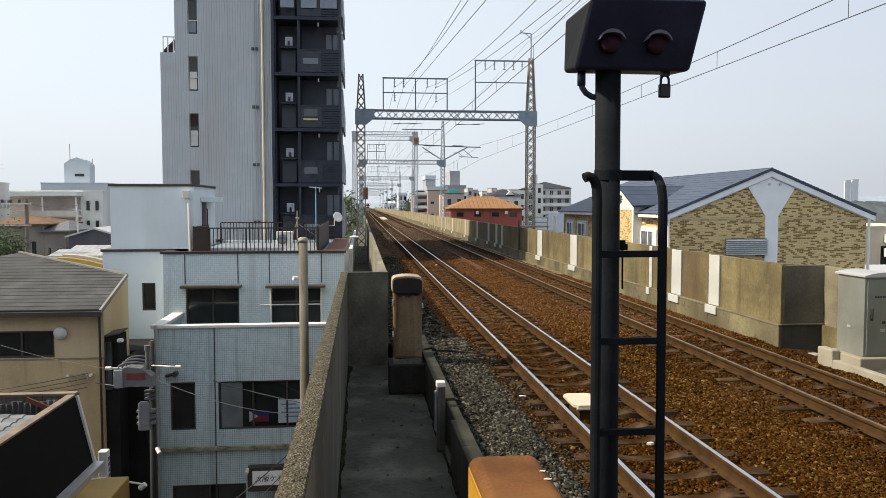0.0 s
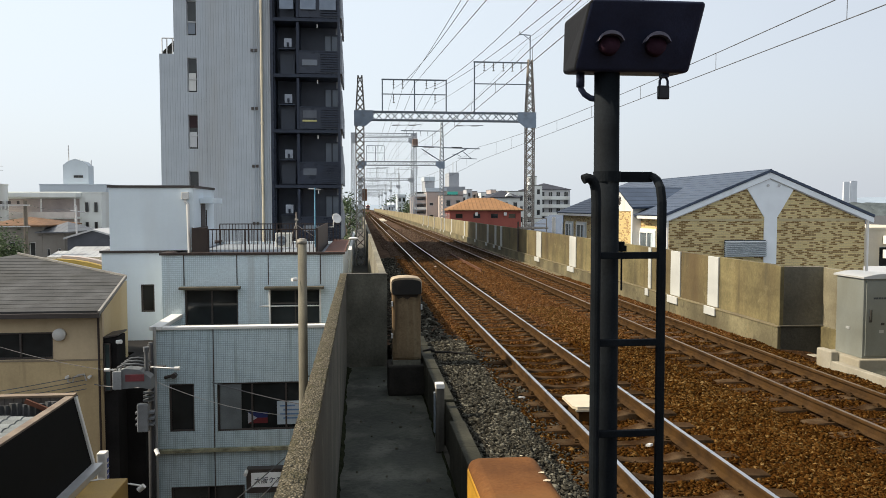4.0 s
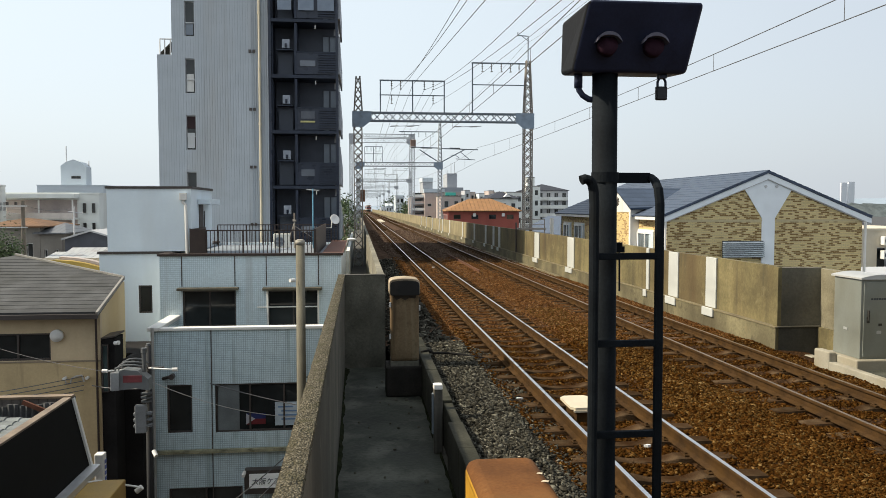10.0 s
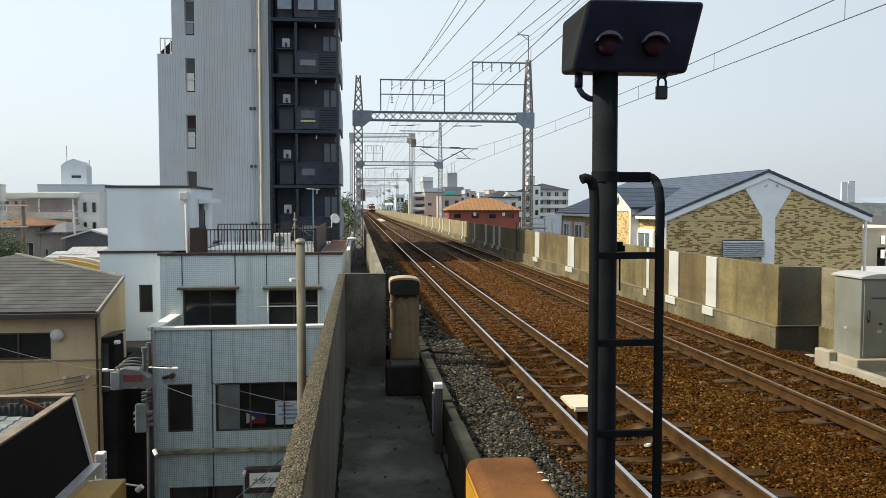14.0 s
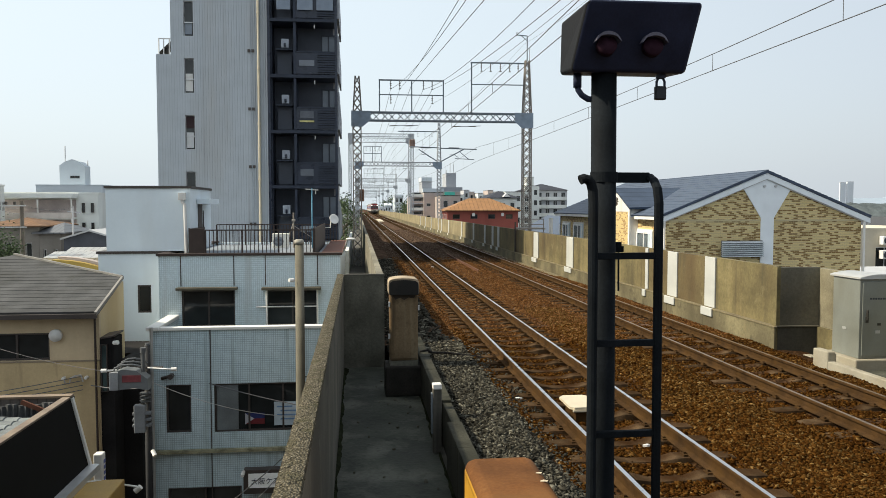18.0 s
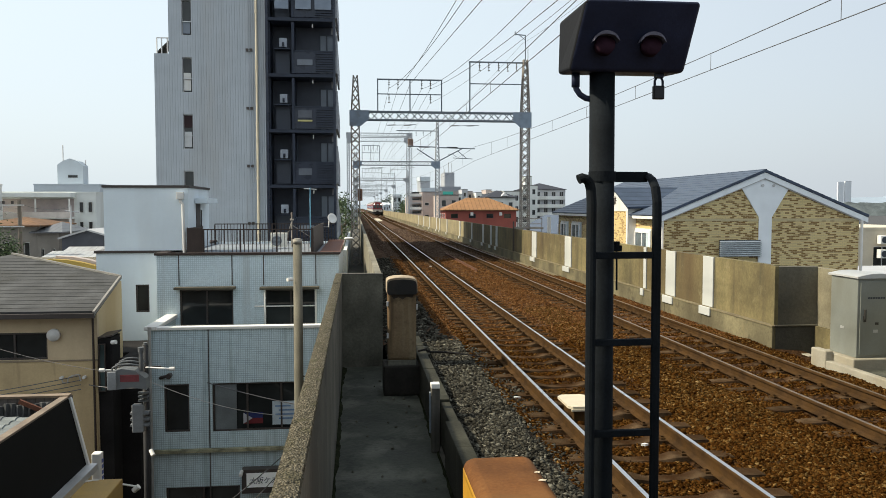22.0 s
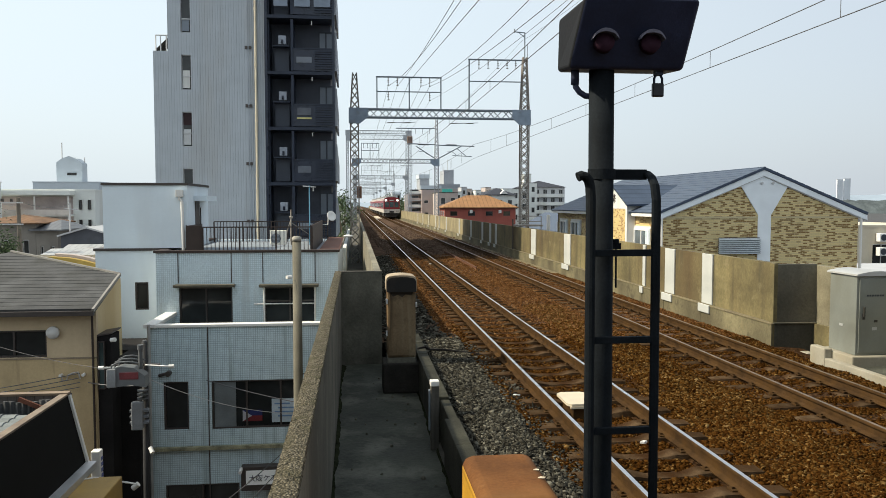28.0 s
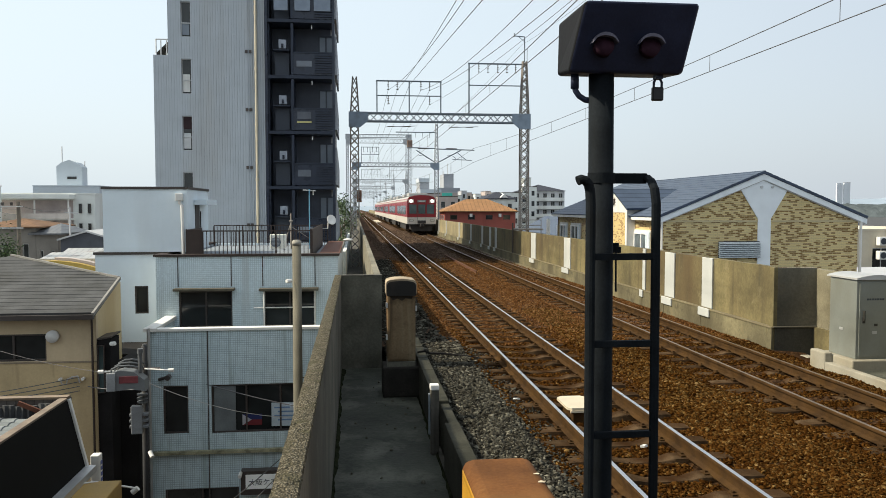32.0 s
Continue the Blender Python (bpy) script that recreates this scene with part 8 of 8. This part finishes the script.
part("foot_plate", bx(8.5, 9.85, 40.3, 41.7, 1.34, 1.42), M_lattice, hr)
# ---------------------------------------------------------------- trees
M_leaf = mat("leaf_green", (0.045, 0.072, 0.028), 0.7, 0, 3, 0.3, 0, None, 0, 0, 0.5)
M_bark = mat("bark", (0.09, 0.07, 0.05), 0.9, 0, 4, 0.3, 0.3)


def tree(x, y, z, h, spread, seed, label="leafy green tree beside the line", leaves=700, leaf=0.16):
    rng = random.Random(seed)
    t = thing("tree", (x, y, z), label, "tree", "trees beside the line")
    bm = B()
    rod(bm, (x, y, z), (x, y, z + h * 0.6), 0.035 * h, 8, 0.015 * h)
    tips = []
    for k in range(7):
        a = k * 2.4 + rng.uniform(-0.4, 0.4)
        z0 = z + h * rng.uniform(0.3, 0.58)
        tip = (x + math.cos(a) * spread * rng.uniform(0.4, 0.8), y + math.sin(a) * spread * rng.uniform(0.4, 0.8), z0 + h * rng.uniform(0.15, 0.38))
        rod(bm, (x, y, z0), tip, 0.014 * h, 6, 0.005 * h)
        tips.append(tip)
    tips.append((x, y, z + h * 0.9))
    part("trunk", bm, M_bark, t)
    vs, fs = [], []
    for k in range(leaves):
        c = tips[rng.randrange(len(tips))]
        p = Vector(c) + Vector((rng.gauss(0, spread * 0.24), rng.gauss(0, spread * 0.24), rng.gauss(0, h * 0.09)))
        u = Vector((rng.uniform(-1, 1), rng.uniform(-1, 1), rng.uniform(-0.6, 0.6))).normalized()
        v = u.cross(Vector((rng.uniform(-1, 1), rng.uniform(-1, 1), rng.uniform(-1, 1)))).normalized()
        s = leaf * rng.uniform(0.6, 1.4)
        b = len(vs)
        vs += [tuple(p + u * s), tuple(p + v * s * 0.5), tuple(p - u * s), tuple(p - v * s * 0.5)]
        fs.append((b, b + 1, b + 2, b + 3))
    me = bpy.data.meshes.new("crown")
    me.from_pydata([tuple(Vector(q) - t.location) for q in vs], [], fs)
    me.materials.append(M_leaf)
    cr = new("crown", me)
    cr.parent = t
    return t


tree(-1.05, 62, STREET, 8.6, 0.5, 3, leaves=420, leaf=0.1)
tree(-1.4, 70, STREET, 8.9, 0.7, 4, leaves=480, leaf=0.11)
tree(-1.4, 100, STREET, 11.0, 2.2, 5)
tree(-2.5, 130, STREET, 12.5, 3.0, 6, leaf=0.25)
for k in range(5):
    tree(12.2 + 1.6 * k, 205 + 9 * k, STREET, 11.5 + (k % 3), 2.6, 20 + k, leaf=0.25)
for k in range(6):
    tree((-4.0 if k % 2 else 15.0) - (2.0 * k if k % 2 else -3.0 * k), 420 + 40 * k, STREET, 14 + 2 * (k % 3), 5, 30 + k, leaf=0.5, leaves=500)
tree(-20.0, 46, STREET, 8.6, 1.0, 11, "bushy green tree in front of the grey house", leaves=11000, leaf=0.075)
# wooded hills in the distance: one rough canopy
vs, fs = [], []
for x0, x1, base, swing in ((330, 1130, 7, 6), (-900, -80, 3, 3)):
    first, n = len(vs), 420
    for k in range(n + 1):
        x = x0 + (x1 - x0) * k / n
        y = 760 + 130 * math.sin(9 * k / n)
        top = base + swing * noise.noise((x * 0.012, 2, 1)) + 2 * noise.noise((x * 0.06, 5, 1))
        for i, u in enumerate((0.0, 0.35, 0.6, 0.82, 1.0, 0.9)):
            bump = 1.5 * noise.noise((x * 0.23, i * 3.1, 4)) + 0.7 * noise.noise((x * 0.6, i * 5.3, 9))
            vs.append((x, y + 9 * i, STREET + (top - STREET) * u + (bump if i else 0)))
        if k:
            for i in range(5):
                p = first + (k - 1) * 6 + i
                fs.append((p, p + 6, p + 7, p + 1))
# foliage blued and greyed, the air's haze put into its colour
wood = from_lists("far_woods", vs, fs, mat("hazed_woods_foliage", (0.062, 0.074, 0.08), 0.95, 0, 0.12, 0.3, 0, spec=0.1))
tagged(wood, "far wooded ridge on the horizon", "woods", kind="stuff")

vs, fs = [], []
for k in range(121):
    x = -2600 + 45 * k
    h = 26 + 34 * max(0.0, noise.noise((x * 0.0016, 3, 2)) + 0.35) + 9 * noise.noise((x * 0.009, 7, 2))
    h *= 0.25 + 0.75 * min(1.0, max(0.0, (x - 900) / 500)) if x > -900 else 0.5
    for i, (dy, u) in enumerate(((0, 0), (60, 0.55), (140, 0.85), (220, 1.0), (420, 0.6))):
        vs.append((x, 2500 + dy, STREET - 1 + (h - STREET) * u))
    if k:
        for i in range(4):
            p = (k - 1) * 5 + i
            fs.append((p, p + 5, p + 6, p + 1))
# the hills' pale blue-grey is haze painted as their surface colour
hill = from_lists("backdrop_hills", vs, fs, mat("hazed_hills_surface", (0.27, 0.32, 0.38), 1.0, 0, 0.004, 0.1, 0, spec=0.0))
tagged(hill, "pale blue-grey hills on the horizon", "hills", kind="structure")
# ---------------------------------------------------------------- the train
M_red = mat("red_train_paint", (0.22, 0.013, 0.018), 0.35, 0, 1.0, 0.07, 0.0, (0.25, 0.02, 0.022), 0.2, 0.9)
M_cream = mat("cream_train_paint", (0.5, 0.46, 0.4), 0.4, 0, 1.0, 0.06, 0.0, (0.45, 0.4, 0.33), 0.25, 0.9)
M_roof_grey = mat("train_roof_grey", (0.33, 0.325, 0.315), 0.8, 0, 1.0, 0.1, 0.05)
M_under = mat("underframe_dark", (0.035, 0.032, 0.03), 0.8, 0.2, 3, 0.25, 0.1)
M_train_glass = mat_glass("train_glass", (0.03, 0.045, 0.045), 0.08)
M_head = mat_glow("headlamp_glow", (1.0, 0.95, 0.85), 5.0)
M_marker = mat("marker_lens", (0.5, 0.48, 0.42), 0.3, 0, 4, 0.1, 0)
HW = 1.4
train = thing("commuter_train", (0, 0, 0), "red and cream electric commuter train with lit headlamps", "train")


def car(y, front):
    prof = [(-HW, 0.95), (HW, 0.95), (HW, 3.2), (HW - 0.06, 3.42), (HW - 0.25, 3.6), (0.7, 3.72), (0, 3.76), (-0.7, 3.72), (-HW + 0.25, 3.6), (-HW + 0.06, 3.42), (-HW, 3.2)]
    bm = prism(B(), prof, "y", y, y + 20.2)
    for f in bm.faces:
        c = f.calc_center_median()
        f.material_index = 1 if c.z > 3.45 else 0
    body = part("car_body", bm, [M_red, M_roof_grey], train, "red car body with a grey roof")
    for s in (-1, 1):
        a, b = sorted((s * HW, s * (HW + 0.012)))
        part("lower_band", bx(a, b, y + 0.02, y + 20.18, 0.95, 1.62), M_cream, body, "cream lower band")
        part("roof_band", bx(a, b, y + 0.02, y + 20.18, 3.16, 3.32), M_cream, body, "cream band under the roof")
        for k in range(4):
            yd = y + 1.9 + k * 4.95
            part("door", bx(*sorted((s * HW, s * (HW + 0.02))), yd, yd + 1.35, 1.63, 3.02), M_red, body)
            for o in (0.12, 0.75):
                part("door_window", bx(*sorted((s * HW, s * (HW + 0.026))), yd + o, yd + o + 0.48, 1.9, 2.75), M_train_glass, body)
        for k in range(3):
            yw = y + 3.55 + k * 4.95
            for o in (0.0, 1.55):
                part("side_window", bx(*sorted((s * HW, s * (HW + 0.018))), yw + o, yw + o + 1.4, 1.85, 2.75), M_train_glass, body)
    part("cooler", bx(-0.95, 0.95, y + 4, y + 7.6, 3.7, 4.02, bevel=0.05), M_roof_grey, body)
    part("cooler", bx(-0.95, 0.95, y + 12, y + 15.6, 3.7, 4.02, bevel=0.05), M_roof_grey, body)
    part("underframe", bx(-1.2, 1.2, y + 5.2, y + 15, 0.3, 0.95, bevel=0.03), M_under, body)
    for yb in (y + 3.0, y + 17.0):
        bg = part("bogie", bx(-0.95, 0.95, yb - 1.4, yb + 1.4, 0.35, 0.8, bevel=0.05), M_under, body)
        for yo in (-1.05, 1.05):
            bm = B()
            for s in (-1, 1):
                rod(bm, (s * 0.45, yb + yo, 0.43), (s * 0.62, yb + yo, 0.43), 0.43, 16)
            rod(bm, (-0.6, yb + yo, 0.43), (0.6, yb + yo, 0.43), 0.08, 8)
            part("wheelset", bm, M_under, body)
    if front:
        fy = y - 0.012
        part("front_lower", bx(-HW, HW, fy, y, 0.95, 1.6), M_cream, body, "cream lower front")
        for x0, x1, z0, z1 in ((-1.2, -0.5, 1.95, 2.85), (-0.33, 0.33, 1.95, 2.85), (0.5, 1.2, 1.95, 2.85)):
            part("front_window", bx(x0, x1, fy - 0.008, y, z0, z1, bevel=0.006), M_train_glass, body)
        part("door_seam", bx(-0.42, -0.39, fy - 0.006, y, 1.0, 3.1), M_dark_frame, body)
        part("door_seam", bx(0.39, 0.42, fy - 0.006, y, 1.0, 3.1), M_dark_frame, body)
        part("blind", bx(-0.42, 0.42, fy - 0.01, y, 3.06, 3.28), mat("destination_blind", (0.18, 0.17, 0.16), 0.5), body, "destination blind")
        part("blind_text", bx(-0.3, 0.3, fy - 0.014, y, 3.12, 3.22), mat("blind_text", (0.6, 0.6, 0.58), 0.6), body)
        for x in (-1.02, 1.02):
            part("lamp_case", bx(x - 0.25, x + 0.25, fy - 0.012, y, 3.0, 3.34, bevel=0.005), M_cream, body, "pale headlamp case")
            bm = B()
            rod(bm, (x, y, 3.17), (x, fy - 0.04, 3.17), 0.13, 20)
            part("headlamp", bm, M_head, body, "lit headlamp")
            part("marker_case", bx(x - 0.22, x + 0.22, fy - 0.014, y, 1.2, 1.38), M_dark_frame, body)
        for x in (-1.02, 1.02):
            part("marker_lamp", bx(x - 0.17, x + 0.17, fy - 0.024, y, 1.23, 1.35), M_marker, body, "pale marker lamp")
        part("plough", prism(B(), [(-1.1, 0.85), (1.1, 0.85), (0.95, 0.25), (-0.95, 0.25)], "y", y + 0.1, y + 0.25), M_under, body)
        part("coupler", bx(-0.16, 0.16, y - 0.5, y + 0.1, 0.7, 1.02, bevel=0.04), M_under, body, "dark coupler")
        part("jumper_box", bx(-0.38, 0.38, y - 0.16, fy, 1.0, 1.3, bevel=0.03), M_under, body)
        part("step", bx(-1.3, 1.3, y - 0.06, y + 0.05, 0.86, 0.94), M_under, body)
    else:
        part("gangway", bx(-0.5, 0.5, y - 0.36, y + 0.05, 1.0, 3.2), M_under, body)
    bm = B()
    for s in (-1, 1):
        bar(bm, (s * 0.5, y + 9, 3.75), (s * 0.25, y + 9.8, 4.4), 0.04)
        bar(bm, (s * 0.25, y + 9.8, 4.4), (s * 0.6, y + 9.2, 5.0), 0.035)
    bar(bm, (-0.8, y + 9.2, 5.01), (0.8, y + 9.2, 5.01), 0.05)
    if front:
        part("pantograph", bm, M_lattice, body)
    else:
        bm.free()


for k in range(6):
    car(k * 20.55 + (0.35 if k else 0), k == 0)


def motions():
    """Seconds and metres from the eye to the train's front, slowing down as it comes."""
    rows = [(0.0, 745), (3.5, 660), (9.0, 505), (13.0, 402), (17.0, 314), (19, 281), (21.0, 248), (23.0, 215), (25.0, 184), (28.0, 138), (30.0, 107.0), (32.0, 75.6)]
    walk(train, [(t, pose(6.444, y, 0)) for t, y in rows])


motions()
